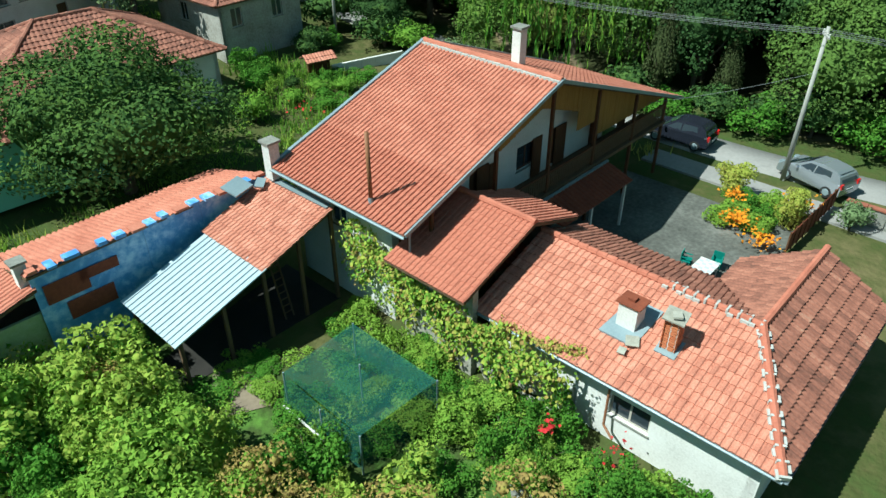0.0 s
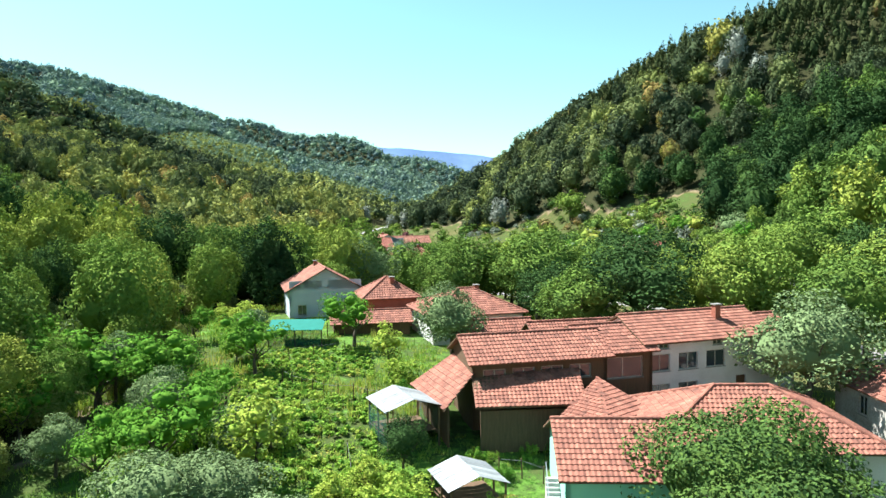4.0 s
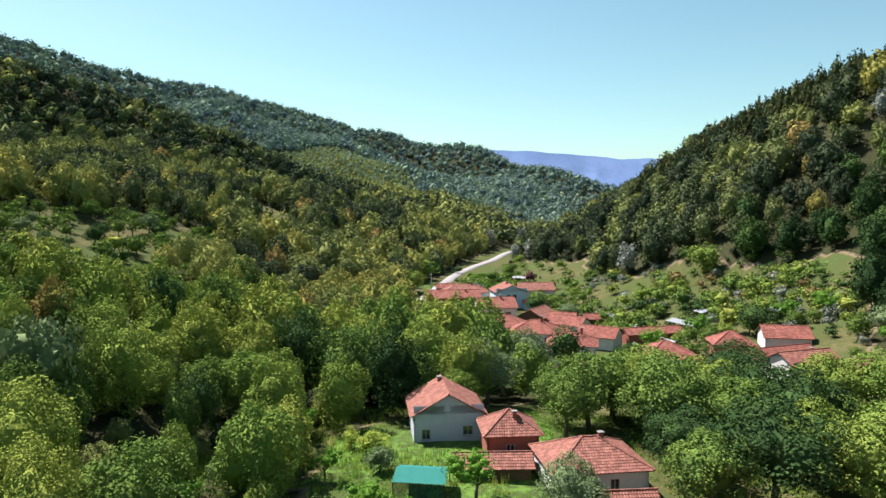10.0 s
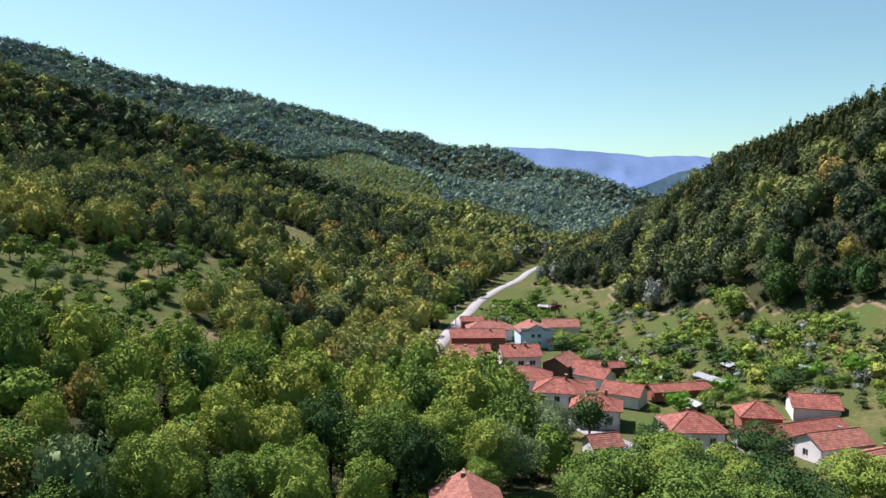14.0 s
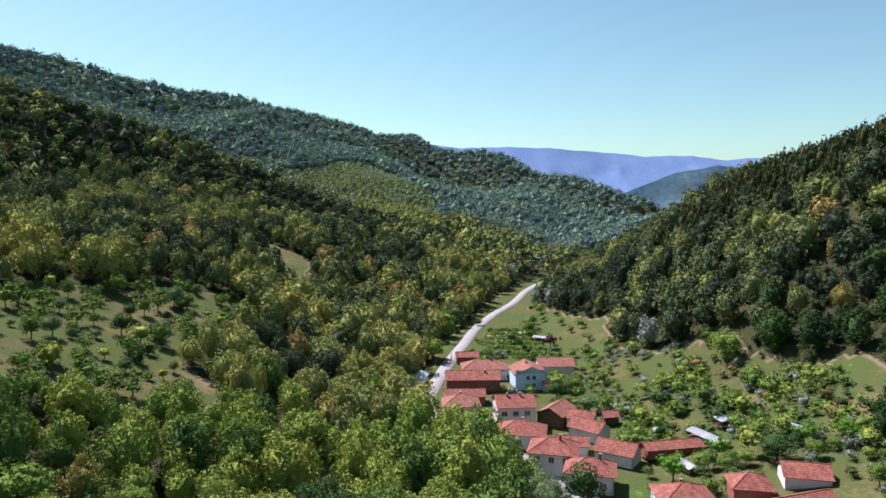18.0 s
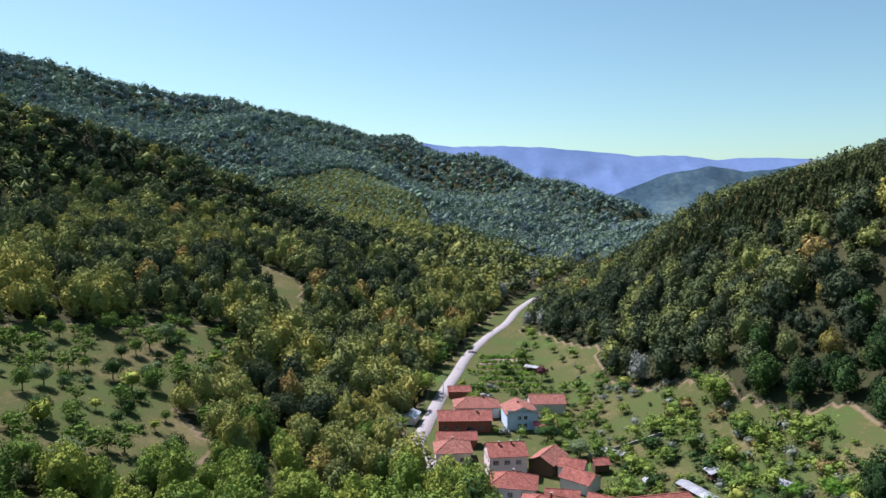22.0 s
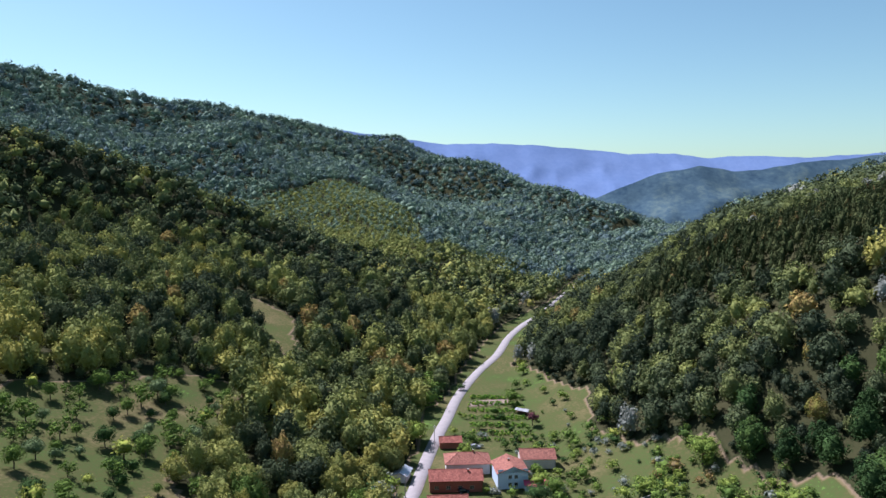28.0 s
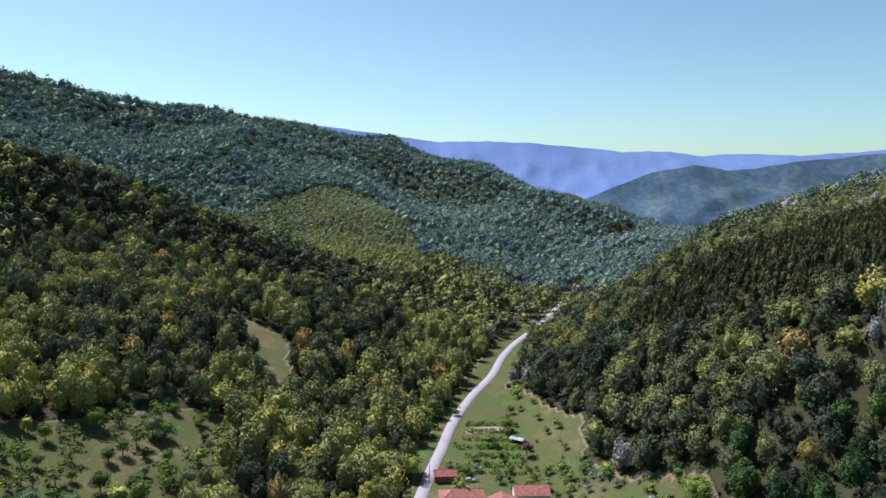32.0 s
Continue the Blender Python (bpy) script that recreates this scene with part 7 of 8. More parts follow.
car(40.7, -0.6, 60, "silver", "silver three-door hatchback parked on the grass", 1.05)
car(42.6, 7.4, 80, "black_paint", "dark blue-black hatchback parked by the hedge", 1.08)
car(3.0, 222.0, 20, "black_paint", "dark car parked in front of the brick house")
car(9.5, 181.5, 10, "flashing", "white car parked by the pink house")
car(13.0, 221.5, 0, "plastic", "white car parked beside the blue house")
car(8.0, 259.5, 5, "plastic", "white car parked behind the brick hut")

# flower bed by the court
for a, b, h, r, k in ((34.1, 7.6, 2.7, 0.8, "bush_yellow"), (35.4, 11.2, 2.3, 0.9, "bush_yellow"), (33.0, 9.8, 0.9, 0.9, "bush_near"), (32.2, 10.2, 0.8, 0.8, "bush_near"), (33.6, 9.0, 1.0, 0.9, "bush_green"), (34.4, 10.0, 1.1, 0.9, "bush_green"), (35.0, 8.6, 1.2, 0.9, "bush_near"), (36.2, 5.2, 1.6, 0.9, "bush_grey"), (32.6, 8.4, 0.9, 0.8, "bush_near")):
    wx, wy = at_yard(a, b)
    tree(k, wx, wy, h, r, a * 40, z=0.0, group="bushes of the flower bed")


def flowers(a, b, r, n, mat, label, size=0.06, z0=0.5, z1=1.0):
    q = np.random.default_rng(int(a * 31 + b))
    c = np.stack([a + q.normal(0, r * 0.5, n), b + q.normal(0, r * 0.5, n), q.uniform(z0, z1, n)], -1)
    v, f = leaf_cards(c, np.tile(np.array([0, 0, 1.0]), (n, 1)), size, q, 0.5, 0.8, 1.0)
    me = mesh_arrays("flowers", v, f)
    me.materials.append(M[mat])
    ob = new("flowers", me)
    ob.matrix_world = YARD
    tagged(ob, label, "flowers", kind="stuff")


flowers(32.1, 9.4, 0.7, 160, "flower_orange", "orange marigold flowers in the bed", 0.09, 0.6, 1.0)
flowers(33.9, 10.3, 0.6, 90, "flower_orange", "orange flowers among the green bed", 0.08, 0.8, 1.2)
flowers(35.3, 7.6, 0.9, 170, "flower_orange", "orange flowers along the fence", 0.09, 0.7, 1.2)
flowers(31.2, 7.8, 0.7, 140, "flower_orange", "orange flowers at the court's edge", 0.09, 0.4, 0.9)
flowers(14.0, 8.2, 0.3, 30, "flower_red", "red roses beside the path", 0.08, 1.2, 1.6)
flowers(14.6, 6.0, 0.5, 26, "flower_red", "pink roses by the annex wall", 0.06, 1.2, 1.9)
flowers(26.0, 36.0, 1.2, 24, "flower_red", "red flowers in the back garden", 0.08, 0.9, 1.3)

fence = thing("garden_fence", yard(0, 0), "reddish brown panel fence along the flower bed", "fence")
for i in range(9):
    a, b = 31.6 + i * 0.72, 6.75 - i * 0.02
    part("fence_panel", Build().box(a, b, 0.1, a + 0.68, b + 0.03, 1.15).mesh("fence_panel"), M["rust"], fence)
    part("fence_post", Build().box(a - 0.04, b - 0.02, 0, a, b + 0.05, 1.3).mesh("fence_post"), M["brown"], fence)
cw = thing("concrete_wall", yard(0, 0), "grey concrete garden wall with brick coping", "wall")
for i in range(8):
    b = 5.9 - i * 1.0
    part("wall_block", Build().box(37.0, b - 0.96, 0, 37.2, b, 1.0 + 0.04 * (i % 2)).mesh("wall_block"), M["concrete"], cw)
    part("coping", Build().box(36.93, b - 0.98, 1.045, 37.27, b, 1.12).mesh("coping"), M["brick"], cw)
tb = thing("garden_table", yard(26.9, 8.8), "white patterned garden table on the court", "table")
part("tabletop", Build().box(-0.8, -0.45, 0.7, 0.8, 0.45, 0.74).mesh("tabletop"), M["white"], tb)
for i in range(8):
    for j in range(4):
        if (i + j) % 2:
            part("inlay", Build().box(-0.78 + i * 0.195, -0.43 + j * 0.215, 0.743, -0.6 + i * 0.195, -0.23 + j * 0.215, 0.746).mesh("inlay"), M["grey_wall"], tb)
for sx in (-0.7, 0.7):
    for sy in (-0.38, 0.38):
        part("leg", Build().tube((sx, sy, 0.03), (sx, sy, 0.7), 0.025, n=8).mesh("leg"), M["white"], tb)


def plastic_chair(a, b, turn):
    t = thing("garden_chair", yard(a, b, 0.03, turn), "green plastic garden chair by the table", "chair", "garden chairs")
    part("seat", Build().box(-0.24, -0.22, 0.42, 0.24, 0.22, 0.46).mesh("seat"), M["teal"], t)
    part("backrest", Build().box(-0.24, 0.2, 0.463, 0.24, 0.24, 0.85).mesh("backrest"), M["teal"], t)
    for sx in (-0.21, 0.21):
        for sy in (-0.18, 0.19):
            part("leg", Build().tube((sx, sy, 0), (sx, sy, 0.42), 0.022, n=6).mesh("leg"), M["teal"], t)
        part("armrest", Build().box(sx - 0.03, -0.2, 0.62, sx + 0.03, 0.2, 0.65).mesh("armrest"), M["teal"], t)


plastic_chair(25.8, 9.3, 80)
plastic_chair(27.4, 9.8, 10)
plastic_chair(28.2, 8.7, 280)

# stair of the green house
st = thing("outside_stair", yard(3.0, 36.2, 0.9), "pale concrete outside stair with iron rail", "stair")
for i in range(14):
    part("step", Build().box(0, i * 0.24, 0, 0.95, (i + 1) * 0.24, 0.18 * (i + 1)).mesh("step"), M["mortar"], st)
part("handrail", Build().beam((0.03, 0, 1.0), (0.03, 3.3, 3.4), 0.04).mesh("handrail"), M["metal"], st)
for i in range(7):
    part("rail_post", Build().tube((0.03, 0.1 + i * 0.5, 0.2 + i * 0.36), (0.03, 0.1 + i * 0.5, 1.05 + i * 0.36), 0.015, n=6).mesh("rail_post"), M["metal"], st)


# garden huts with pale sheet roofs
def garden_hut(x, y, rot, w, l, h, label, net=False):
    z = ground(x, y)
    t = thing("garden_hut", pose(x, y, z, 0, 0, rot), label, "hut", "garden huts")
    for s in (-1, 1):
        n = 7
        for i in range(n):
            y0, y1 = -l / 2 - 0.15 + (l + 0.3) * i / n, -l / 2 - 0.15 + (l + 0.3) * (i + 1) / n
            bd = Build()
            slab(bd, ((s * (w / 2 + 0.25), y0, h - 0.12), (0, y0, h + 0.55), (0, y1 - 0.03, h + 0.55), (s * (w / 2 + 0.25), y1 - 0.03, h - 0.12)), 0.02)
            part("roof_sheet", bd.mesh("roof_sheet"), M["plastic"], t)
        for yy in (-l / 2, 0, l / 2):
            part("post", Build().box(s * w / 2 - 0.05, yy - 0.05, -0.3, s * w / 2 + 0.05, yy + 0.05, h - 0.05).mesh("post"), M["wood"], t)
        for zz in (0.7, h - 0.2):
            part("side_rail", Build().box(s * w / 2 - 0.03, -l / 2, zz, s * w / 2 + 0.03, l / 2, zz + 0.06).mesh("side_rail"), M["wood"], t)
        if net:
            part("side_net", Build().quad((s * (w / 2 + 0.07), -l / 2, 0.1), (s * (w / 2 + 0.07), l / 2, 0.1), (s * (w / 2 + 0.07), l / 2, h - 0.2), (s * (w / 2 + 0.07), -l / 2, h - 0.2)).mesh("side_net"), M["net"], t)
    part("shelf", Build().box(-w / 2 + 0.1, -l / 2 + 0.3, 0.8, w / 2 - 0.1, l / 2 - 0.2, 0.86).mesh("shelf"), M["wood"], t)


garden_hut(4.5, 48.4, 14, 3.7, 4.0, 2.7, "garden hut with a pale corrugated roof and green netting", True)
garden_hut(7.3, 39.6, 10, 3.3, 3.4, 2.0, "low open garden hut with a white sheet roof")
garden_hut(57, 170, 24, 3.6, 11.0, 2.2, "long greenhouse with a pale sheet roof")
garden_hut(44, 203.5, 50, 3.0, 7.0, 1.6, "small plastic greenhouse among garden beds")
garden_hut(64, 178, 10, 4.0, 4.0, 2.4, "garden shed with a pale plastic roof")
garden_hut(75.5, 166.5, 30, 3.2, 5.0, 2.0, "glasshouse on the slope")
garden_hut(48.5, 182, 0, 2.4, 3.2, 1.5, "small white cold frame shed")
garden_hut(29.5, 299, 60, 3.2, 6.0, 1.8, "white roofed shelter in the field")
garden_hut(48, 156, 20, 2.8, 5.0, 1.8, "low shelter with a white sheet roof")

th = thing("shade_house", pose(-3.6, 74.2, ground(-3.6, 74.2), 0, 0, -8), "low teal shade-net house in the vegetable garden", "shade house")
bd = Build()
slab(bd, ((-2.8, -2.2, 1.7), (2.8, -2.2, 1.7), (2.8, 0.3, 2.4), (-2.8, 0.3, 2.4)), 0.03)
slab(bd, ((-2.8, 0.3, 2.4), (2.8, 0.3, 2.4), (2.8, 2.2, 1.9), (-2.8, 2.2, 1.9)), 0.03)
part("roof_cover", bd.mesh("roof_cover"), M["teal"], th)
for x in (-2.7, 0, 2.7):
    for y in (-2.1, 2.1):
        part("post", Build().box(x - 0.05, y - 0.05, -0.2, x + 0.05, y + 0.05, 1.7).mesh("post"), M["wood"], th)
part("side_net", Build().quad((-2.75, -2.15, 0.1), (2.75, -2.15, 0.1), (2.75, -2.15, 1.68), (-2.75, -2.15, 1.68)).mesh("side_net"), M["net"], th)
part("side_net", Build().quad((-2.75, -2.15, 0.1), (-2.75, 2.15, 0.1), (-2.75, 2.15, 1.85), (-2.75, -2.15, 1.68)).mesh("side_net"), M["net"], th)
pk = thing("magenta_lean_to", pose(26.8, 224.0, 2.2, 0, 0, 3), "low lean-to with a bright magenta sheet roof", "shed")
bd = Build()
slab(bd, ((-4.2, -1.6, 2.0), (4.2, -1.6, 2.0), (4.2, 1.6, 2.7), (-4.2, 1.6, 2.7)), 0.05)
part("roof_sheet", bd.mesh("roof_sheet"), M["pink_sheet"], pk)
part("wall", Build().box(-4.0, -1.3, -0.3, 4.0, -1.1, 2.0).mesh("wall"), M["blue_wall"], pk)
part("wall", Build().box(-4.0, 1.1, -0.3, 4.0, 1.3, 2.45).mesh("wall"), M["blue_wall"], pk)


strip_rows = [(6.5, 307.0), (24.0, 311.0), (24.5, 319.0), (7.0, 314.5)]
plough = new("ploughed_strip", mesh_from("ploughed_strip", [(x, y, ground(x, y) + 0.14) for x, y in strip_rows], [(0, 1, 2, 3)]))
plough.data.materials.append(M["soil"])
tagged(plough, "bare brown ploughed strip in the fields", "field", kind="structure")
lw = thing("low_field_wall", pose(0, 0, 0), "long low pale concrete wall across the meadow", "wall")
line = [Vector((41 + 2.4 * i, 208.5 + 0.35 * i, 0)) for i in range(11)]
for a, b in zip(line, line[1:]):
    part("wall_panel", Build().beam(a + Vector((0, 0, ground(a.x, a.y) + 0.3)), b + Vector((0, 0, ground(b.x, b.y) + 0.3)), 0.35, 1.1).mesh("wall_panel"), M["concrete"], lw)

# bee hives
def hive(x, y, mat, label):
    z = ground(x, y)
    t = thing("beehive", pose(x, y, z, 0, 0, 15), label, "beehive", "beehives")
    part("box", Build().box(-0.35, -0.3, 0.2, 0.35, 0.3, 0.75).mesh("box"), mat, t)
    part("lid", Build().box(-0.4, -0.36, 0.753, 0.4, 0.36, 0.84).mesh("lid"), M["white"], t)
    for sx in (-0.28, 0.28):
        for sy in (-0.24, 0.24):
            part("leg", Build().box(sx - 0.03, sy - 0.03, -0.1, sx + 0.03, sy + 0.03, 0.2).mesh("leg"), M["wood"], t)


M["hive_yellow"] = material("yellow_hive_paint", [(0.3, (0.55, 0.42, 0.08)), (0.8, (0.66, 0.52, 0.12))], scale=3)
M["hive_blue"] = material("blue_hive_paint", [(0.3, (0.10, 0.13, 0.16)), (0.8, (0.18, 0.22, 0.25))], scale=3)
hive(-1.5, 36.6, M["hive_blue"], "blue-grey wooden beehive on the grass")
hive(0.3, 36.3, M["hive_yellow"], "yellow wooden beehive on the grass")


# fences of stakes
def stakes(pts, step, h, label):
    t = thing("stake_fence", pose(0, 0, 0), label, "fence", "stake fences")
    line = smooth_line([(x, y, 0) for x, y in pts], step)
    prev = None
    for p in line:
        z = ground(p.x, p.y)
        hh = h * g.uniform(0.85, 1.12)
        tip = Vector((p.x + g.uniform(-0.08, 0.08), p.y, z + hh))
        part("stake", Build().tube((p.x, p.y, z - 0.2), tip, 0.05, 0.04, 6).mesh("stake"), M["wood"], t)
        if prev is not None:
            part("fence_wire", Build().tube(prev, tip - Vector((0, 0, 0.15)), 0.012, n=4, caps=False).mesh("fence_wire"), M["wire"], t)
        prev = tip - Vector((0, 0, 0.15))


stakes([(-4.5, 60.5), (-1.0, 57.0), (3.2, 53.8), (4.0, 51.0)], 1.15, 1.25, "row of dark wooden fence stakes with wire")
stakes([(10.0, 43.0), (12.5, 41.5), (13.5, 40.0)], 1.2, 1.2, "short row of garden fence stakes")
stakes([(-3.0, 27.0), (-2.0, 33.0), (0.5, 41.0), (0.5, 46.0)], 2.6, 1.2, "leaning garden fence stakes in the grass")
stakes([(-9.0, 66.0), (-2.0, 68.5), (4.0, 70.0)], 2.2, 1.2, "thin fence stakes across the garden")

# back garden behind the farmhouse: gate and wall
gt = thing("garden_gate", pose(39.2, 33.2, 0, 0, 0, -25), "brown wooden garden gate with a small tiled roof", "gate")
for i in range(7):
    part("gate_board", Build().box(-0.7 + i * 0.2, -0.02, 0.1, -0.52 + i * 0.2, 0.02, 1.75).mesh("gate_board"), M["brown"], gt)
for s in (-0.8, 0.8):
    part("gate_post", Build().box(s - 0.08, -0.08, -0.2, s + 0.08, 0.08, 2.0).mesh("gate_post"), M["brown"], gt)
bd = Build()
slab(bd, ((-1.2, -0.7, 1.95), (1.2, -0.7, 1.95), (1.2, 0, 2.35), (-1.2, 0, 2.35)), 0.05)
slab(bd, ((-1.2, 0, 2.35), (1.2, 0, 2.35), (1.2, 0.7, 1.95), (-1.2, 0.7, 1.95)), 0.05)
part("roof_deck", bd.mesh("roof_deck"), M["wood"], gt)
tiles_part(gt, [(-1.2, -0.7, 1.96), (1.2, -0.7, 1.96), (1.2, 0, 2.36), (-1.2, 0, 2.36)], M["tile"], 0.24, 0.36)
tiles_part(gt, [(1.2, 0.7, 1.96), (-1.2, 0.7, 1.96), (-1.2, 0, 2.36), (1.2, 0, 2.36)], M["tile"], 0.24, 0.36)
gw = thing("garden_wall", pose(0, 0, 0), "white plastered garden wall beside the gate", "wall")
for i in range(5):
    a, b = Vector((40.2 + i * 1.1, 32.8 - i * 0.55, 0.45)), Vector((41.28 + i * 1.1, 32.26 - i * 0.55, 0.45))
    part("wall_panel", Build().beam(a, b, 0.2, 1.5).mesh("wall_panel"), M["white"], gw)
for a, b in ((28.0, 36.0), (30.5, 37.5), (33.0, 38.0), (29.0, 38.5), (26.5, 38.0), (31.5, 40.0)):
    wx, wy = at_yard(a, b)
    tree(g.choice(["bush_green", "weeds", "bush"]), wx, wy, g.uniform(0.6, 1.4), g.uniform(0.8, 1.3), a * 31, group="plants of the back garden")


# tall weeds of the near garden, and the shaded plants round the old houses
for n, (x0, x1, y0, y1), kinds, h0, h1 in (
        (34, (1.5, 9.5, 31.0, 38.0), ("bush_green", "weeds", "bush_dry", "slender", "bush_green"), 0.9, 1.9),
        (16, (-0.5, 4.5, 38.0, 41.5), ("bush_lime", "bush_near", "slender"), 1.3, 2.4),
        (14, (8.5, 14.5, 40.5, 45.0), ("weeds", "bush_green"), 0.5, 1.0),
        (20, (27.0, 38.0, 31.5, 37.0), ("bush_green", "weeds", "bush", "bush_dark"), 0.8, 2.0),
        (12, (34.5, 45.5, 36.0, 39.4), ("bush_dark", "bush_dark", "bush_green"), 1.2, 2.6),
        (18, (-14.0, -3.0, 42.0, 52.0), ("bush_green", "bush_grey", "weeds", "fruit"), 1.2, 2.8),
        (12, (5.0, 12.0, 54.5, 60.0), ("bush_green", "bush_lime", "fruit"), 1.2, 2.6)):
    for _ in range(n):
        x, y, h = g.uniform(x0, x1), g.uniform(y0, y1), g.uniform(h0, h1)
        r = h * g.uniform(0.45, 0.7)
        if free(x, y, r * 0.6):
            tree(g.choice(kinds), x, y, h, r, g.uniform(0, 360), group="plants of the gardens")

# weeping willow behind the farmhouse
def willow(x, y, h, r, seed):
    q = np.random.default_rng(seed)
    t = thing("weeping_willow", pose(x, y, ground(x, y)), "large weeping willow with long hanging branches", "tree")
    V, T = [], []
    for _ in range(760):
        w, rad = q.uniform(0, 6.283), r * np.sqrt(q.uniform(0.03, 1.0))
        topz = h * (0.98 - 0.42 * (rad / r) ** 2) * q.uniform(0.86, 1.0)
        ln = q.uniform(0.25, 0.7) * h * (0.5 + 0.5 * rad / r)
        m = 26
        s = np.linspace(0, 1, m) + q.uniform(-0.02, 0.02, m)
        c = np.stack([math.cos(w) * rad * (1 + 0.06 * s) + q.normal(0, 0.07, m), math.sin(w) * rad * (1 + 0.06 * s) + q.normal(0, 0.07, m), np.maximum(topz - ln * s, 0.6)], -1)
        V.append(c)
        T.append(np.full(m, q.uniform(0.12, 0.42)))
    c, tt = np.concatenate(V), np.concatenate(T)
    n = len(c)
    w = q.uniform(0, 6.283, n)
    e = np.stack([np.cos(w), np.sin(w), np.zeros(n)], -1)
    ln = q.uniform(0.20, 0.42, n)[:, None]
    wd = q.uniform(0.04, 0.085, n)[:, None]
    down = np.array([0, 0, -1.0]) + q.normal(0, 0.15, (n, 3))
    v = np.stack([c - down * ln, c - e * wd, c + down * ln, c + e * wd], 1).reshape(-1, 3)
    f = np.arange(n * 4).reshape(n, 4)
    me = mesh_arrays("crown", v, np.concatenate([f[:, [0, 1, 2]], f[:, [0, 2, 3]]]), np.repeat(tt, 4))
    me.materials.append(M["leaf_yard"])
    part("crown", me, None, t)
    part("trunk", limb_mesh(seed, h, 0.45, r), M["bark"], t)


willow(54.0, 19.0, 15.5, 9.0, 31)
willow(60.0, 29.0, 12.0, 5.5, 32)
for kind, x, y, h, r in (("spruce", 47.6, 10.4, 7.5, 1.9), ("spruce", 48.8, 6.2, 5.5, 1.6), ("spruce", 50.2, 12.6, 9.0, 2.2), ("dark", 52.5, 8.5, 13.0, 4.6), ("broad", 51.0, -1.5, 11.0, 4.4), ("light", 50.0, -6.0, 10.0, 4.2), ("dark", 56.0, 5.0, 15.0, 5.0), ("dark", 57.0, -4.0, 14.0, 5.0), ("grey", 53.0, -10.0, 11.0, 4.6), ("light", 49.0, -11.5, 9.0, 3.8), ("broad", 58.0, -12.0, 14.0, 5.2), ("dark", 63.0, 3.0, 17.0, 6.0), ("broad", 64.0, 14.0, 17.0, 6.0), ("dark", 65.0, -7.0, 17.0, 6.0), ("bush_dark", 46.6, 6.4, 2.6, 2.0), ("bush_green", 46.4, 3.4, 2.4, 1.9), ("bush_dark", 47.4, 0.4, 3.2, 2.3), ("bush_green", 46.8, -3.4, 2.8, 2.1), ("bush_dark", 47.2, -6.6, 3.4, 2.4), ("bush_green", 46.4, -9.6, 2.6, 2.2), ("bush_green", 46.2, 9.2, 1.8, 1.6), ("broad", 49.5, 24.5, 7.0, 3.4), ("broad", 50.0, 36.0, 9.0, 4.4), ("dark", 55.0, 33.0, 12.0, 5.0), ("light", 56.0, 44.0, 11.0, 4.8), ("bush_dark", 47.6, 33.0, 3.2, 2.4)):
    tree(kind, x, y, h, r, x * 29 + y * 7)
for kind, x, y, h, r in (("dark", 50.0, 8.5, 9.0, 3.2), ("dark", 53.0, 3.0, 11.0, 4.4), ("broad", 52.0, -6.0, 9.0, 4.5), ("light", 54.0, -14.0, 10.0, 5.0), ("dark", 60.0, 10.0, 14.0, 5.5), ("broad", 61.0, -2.0, 13.0, 5.5), ("bush_dark", 47.5, 2.8, 2.6, 1.8), ("bush", 48.0, -2.6, 2.2, 1.9), ("bush_dark", 47.0, -7.5, 2.6, 2.2), ("bush", 49.5, -11.0, 3.0, 2.4), ("bush_dark", 47.6, 12.0, 3.0, 2.2), ("light", 66.0, -12.0, 12.0, 5.5), ("dark", 68.0, 20.0, 14.0, 5.5), ("bush", 44.8, 13.0, 2.0, 1.5), ("broad", 56.0, 40.0, 9.0, 4.4), ("dark", 63.0, 46.0, 10.0, 4.5)):
    tree(kind, x, y, h, r, x * 17)

# grass tufts, weeds and crops of the near land
q = np.random.default_rng(77)


def tuft(seed, n, s):
    """A tuft of narrow bent blades, one triangle each."""
    r = np.random.default_rng(seed)
    w = r.uniform(0, 6.283, n)
    foot = r.normal(0, 0.3, (n, 2))
    lean = np.stack([np.cos(w), np.sin(w)], -1) * r.uniform(0.02, 0.22, (n, 1))
    across = np.stack([-np.sin(w), np.cos(w)], -1) * s * 0.22
    z = np.zeros((n, 1))
    v = np.stack([np.hstack([foot - across, z]), np.hstack([foot + across, z]), np.hstack([foot + lean, s * r.uniform(1.0, 2.4, (n, 1))])], 1)
    return v.reshape(-1, 3), np.arange(n * 3).reshape(n, 3)


tufts = [tuft(i, 12, 0.12) for i in range(4)] + [tuft(10 + i, 16, 0.17) for i in range(3)]
n = 16000
x, y = q.uniform(-34, 40, n), 8 + 100 * q.uniform(0, 1, n) ** 1.6
lx, ly = x * 0.9763 - y * 0.2164, x * 0.2164 + y * 0.9763
ok = ~((lx > -0.5) & (lx < 37) & (ly > -0.5) & (ly < 29.3))
for hx, hy, hr in FOOTPRINTS:
    ok &= np.hypot(x - hx, y - hy) > hr * 1.05
ok &= np.hypot(x, y) > 9
x, y = x[ok], y[ok]
rough = lumps(x, y, 4.0, 21) + q.normal(0, 0.4, len(x))
spots = np.stack([x, y, height(x, y), np.where(rough > 0.3, 1.5, 0.95) * q.uniform(0.7, 1.3, len(x)), np.where(rough > 0.3, 1.6, 0.8) * q.uniform(0.7, 1.3, len(x)), np.clip(0.46 + 0.14 * lumps(x, y, 9, 22) + q.normal(0, 0.1, len(x)), 0, 0.9), q.integers(0, 7, len(x))], -1)
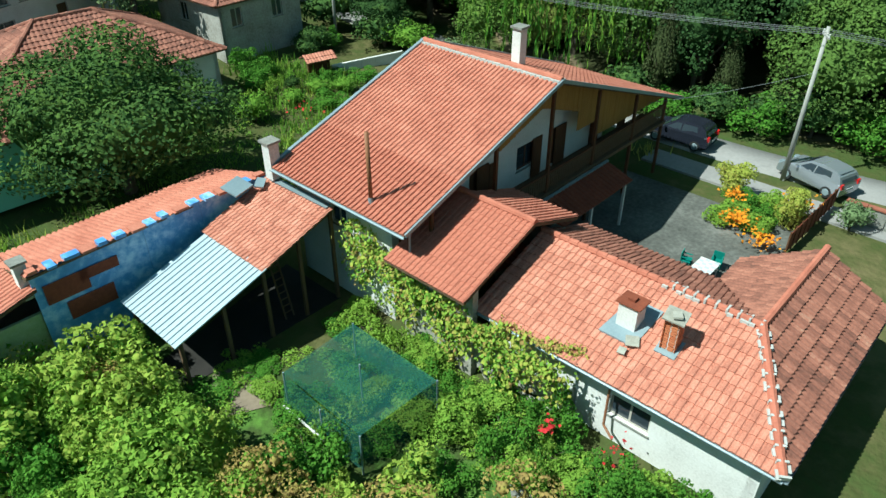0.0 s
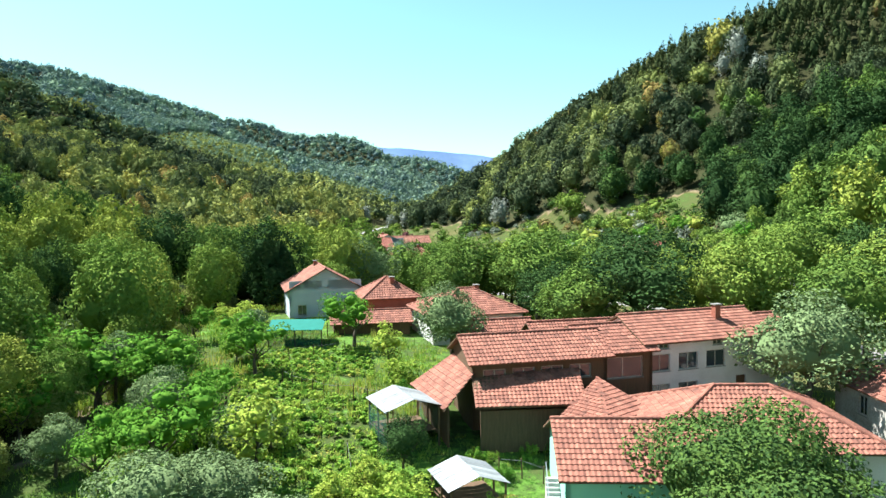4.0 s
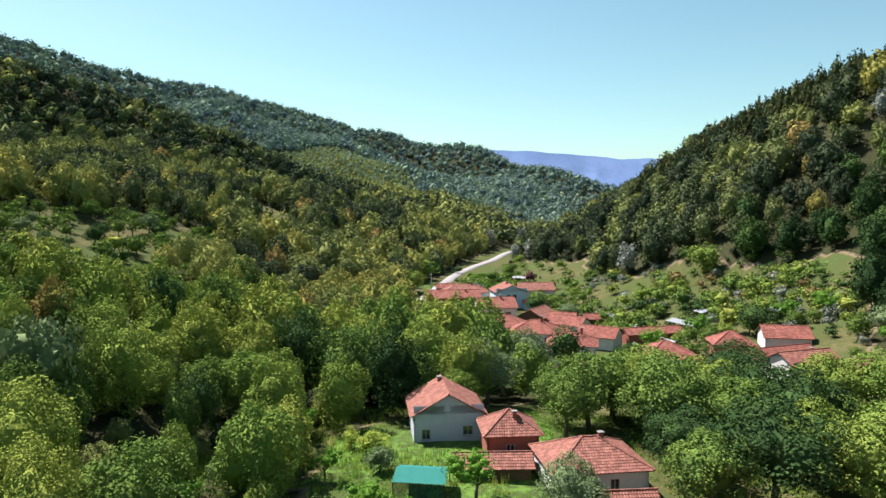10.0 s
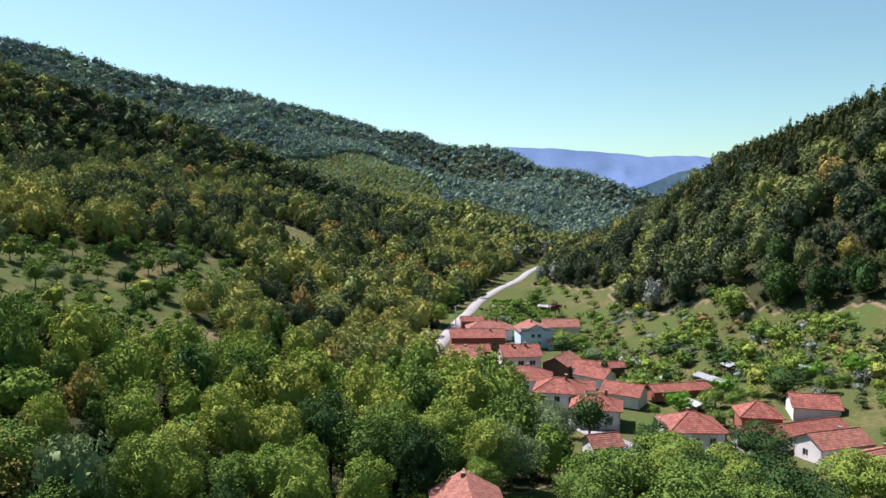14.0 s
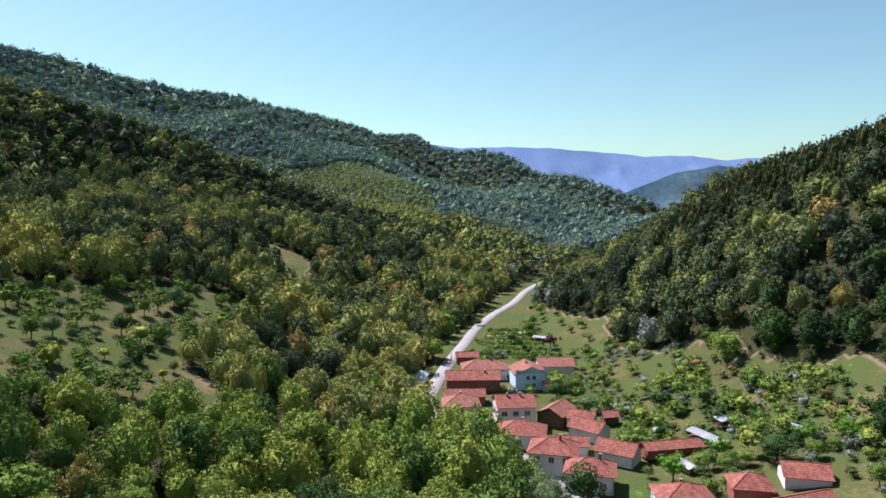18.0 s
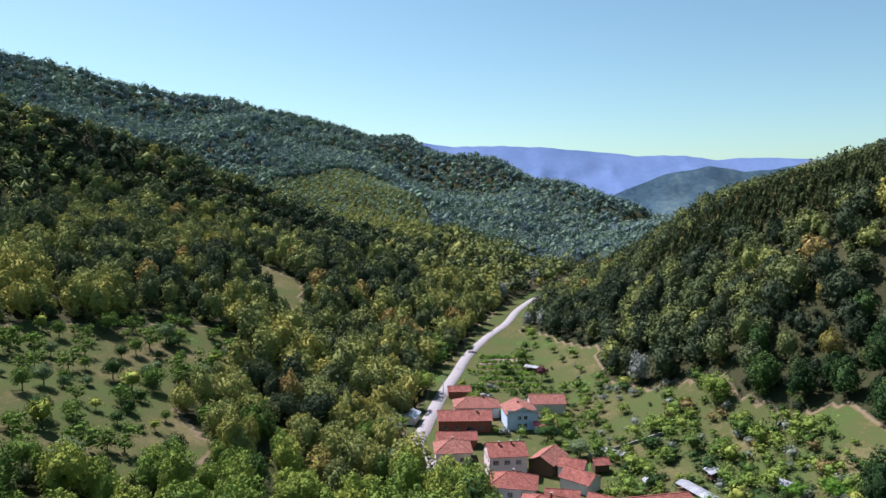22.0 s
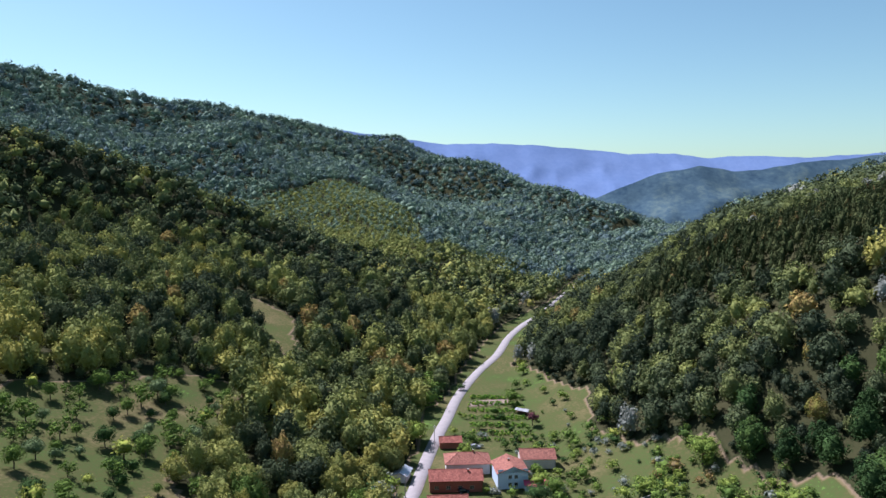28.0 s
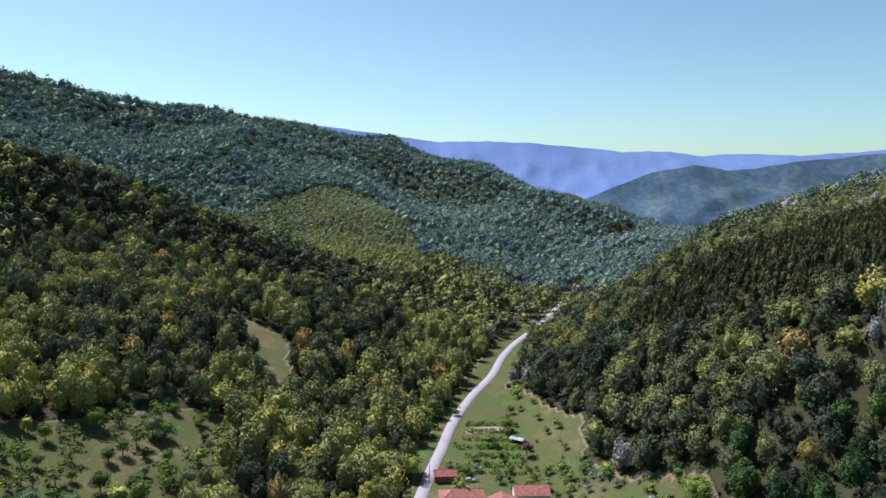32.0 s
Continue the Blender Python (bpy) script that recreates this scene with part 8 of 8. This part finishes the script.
tagged(scatter_mesh("rough_grass", tufts, spots, "leaf_yard"), "rough grass and weeds with bare spots", "grass", kind="stuff")
n = 9000
x, y = q.uniform(-16, 12, n), q.uniform(10, 48, n)
lx, ly = x * 0.9763 - y * 0.2164, x * 0.2164 + y * 0.9763
ok = ~((lx > -0.5) & (lx < 37) & (ly > -0.5) & (ly < 29.3)) & (np.hypot(x, y) > 9)
x, y = x[ok], y[ok]
short = [tuft(30 + i, 13, 0.06) for i in range(4)]
spots = np.stack([x, y, height(x, y), q.uniform(1.0, 1.8, len(x)), q.uniform(0.5, 0.9, len(x)), np.clip(0.42 + 0.2 * lumps(x, y, 5, 24) + q.normal(0, 0.08, len(x)), 0, 0.85), q.integers(0, 4, len(x))], -1)
tagged(scatter_mesh("lawn", short, spots, "leaf_yard"), "short mown grass with dry patches", "grass", kind="stuff")
n = 2600
x, y = q.uniform(-8.5, 3.5, n), q.uniform(42, 71, n)
ok = (np.abs(((y + x * 0.3) % 2.2) - 1.1) < 0.75) & ((y > 61) | (y < 56) | (x < -1))
x, y = x[ok], y[ok]
crop = [crown(300 + i, 16, 0.34, 0.26, 0.12, 1) for i in range(3)]
spots = np.stack([x, y, height(x, y), q.uniform(0.7, 1.2, len(x)), q.uniform(0.6, 1.0, len(x)), np.clip(q.normal(0.40, 0.1, len(x)), 0, 1), q.integers(0, 3, len(x))], -1)
tagged(scatter_mesh("vegetable_rows", crop, spots, "leaf_yard"), "rows of leafy vegetables in the garden", "vegetables", kind="stuff")
# field rows up the valley
n = 1500
x, y = q.uniform(6, 30, n), q.uniform(266, 322, n)
ok = (np.abs((y % 9.0) - 4.5) < 2.2) & (x > 2 + (y - 266) * 0.1)
x, y = x[ok], y[ok]
spots = np.stack([x, y, height(x, y), q.uniform(1.6, 2.6, len(x)), q.uniform(0.8, 1.3, len(x)), np.clip(q.normal(0.3, 0.12, len(x)), 0, 1), q.integers(0, 3, len(x))], -1)
tagged(scatter_mesh("field_rows", crop, spots, "leaf_yard"), "rows of crops in the strip fields", "crops", kind="stuff")
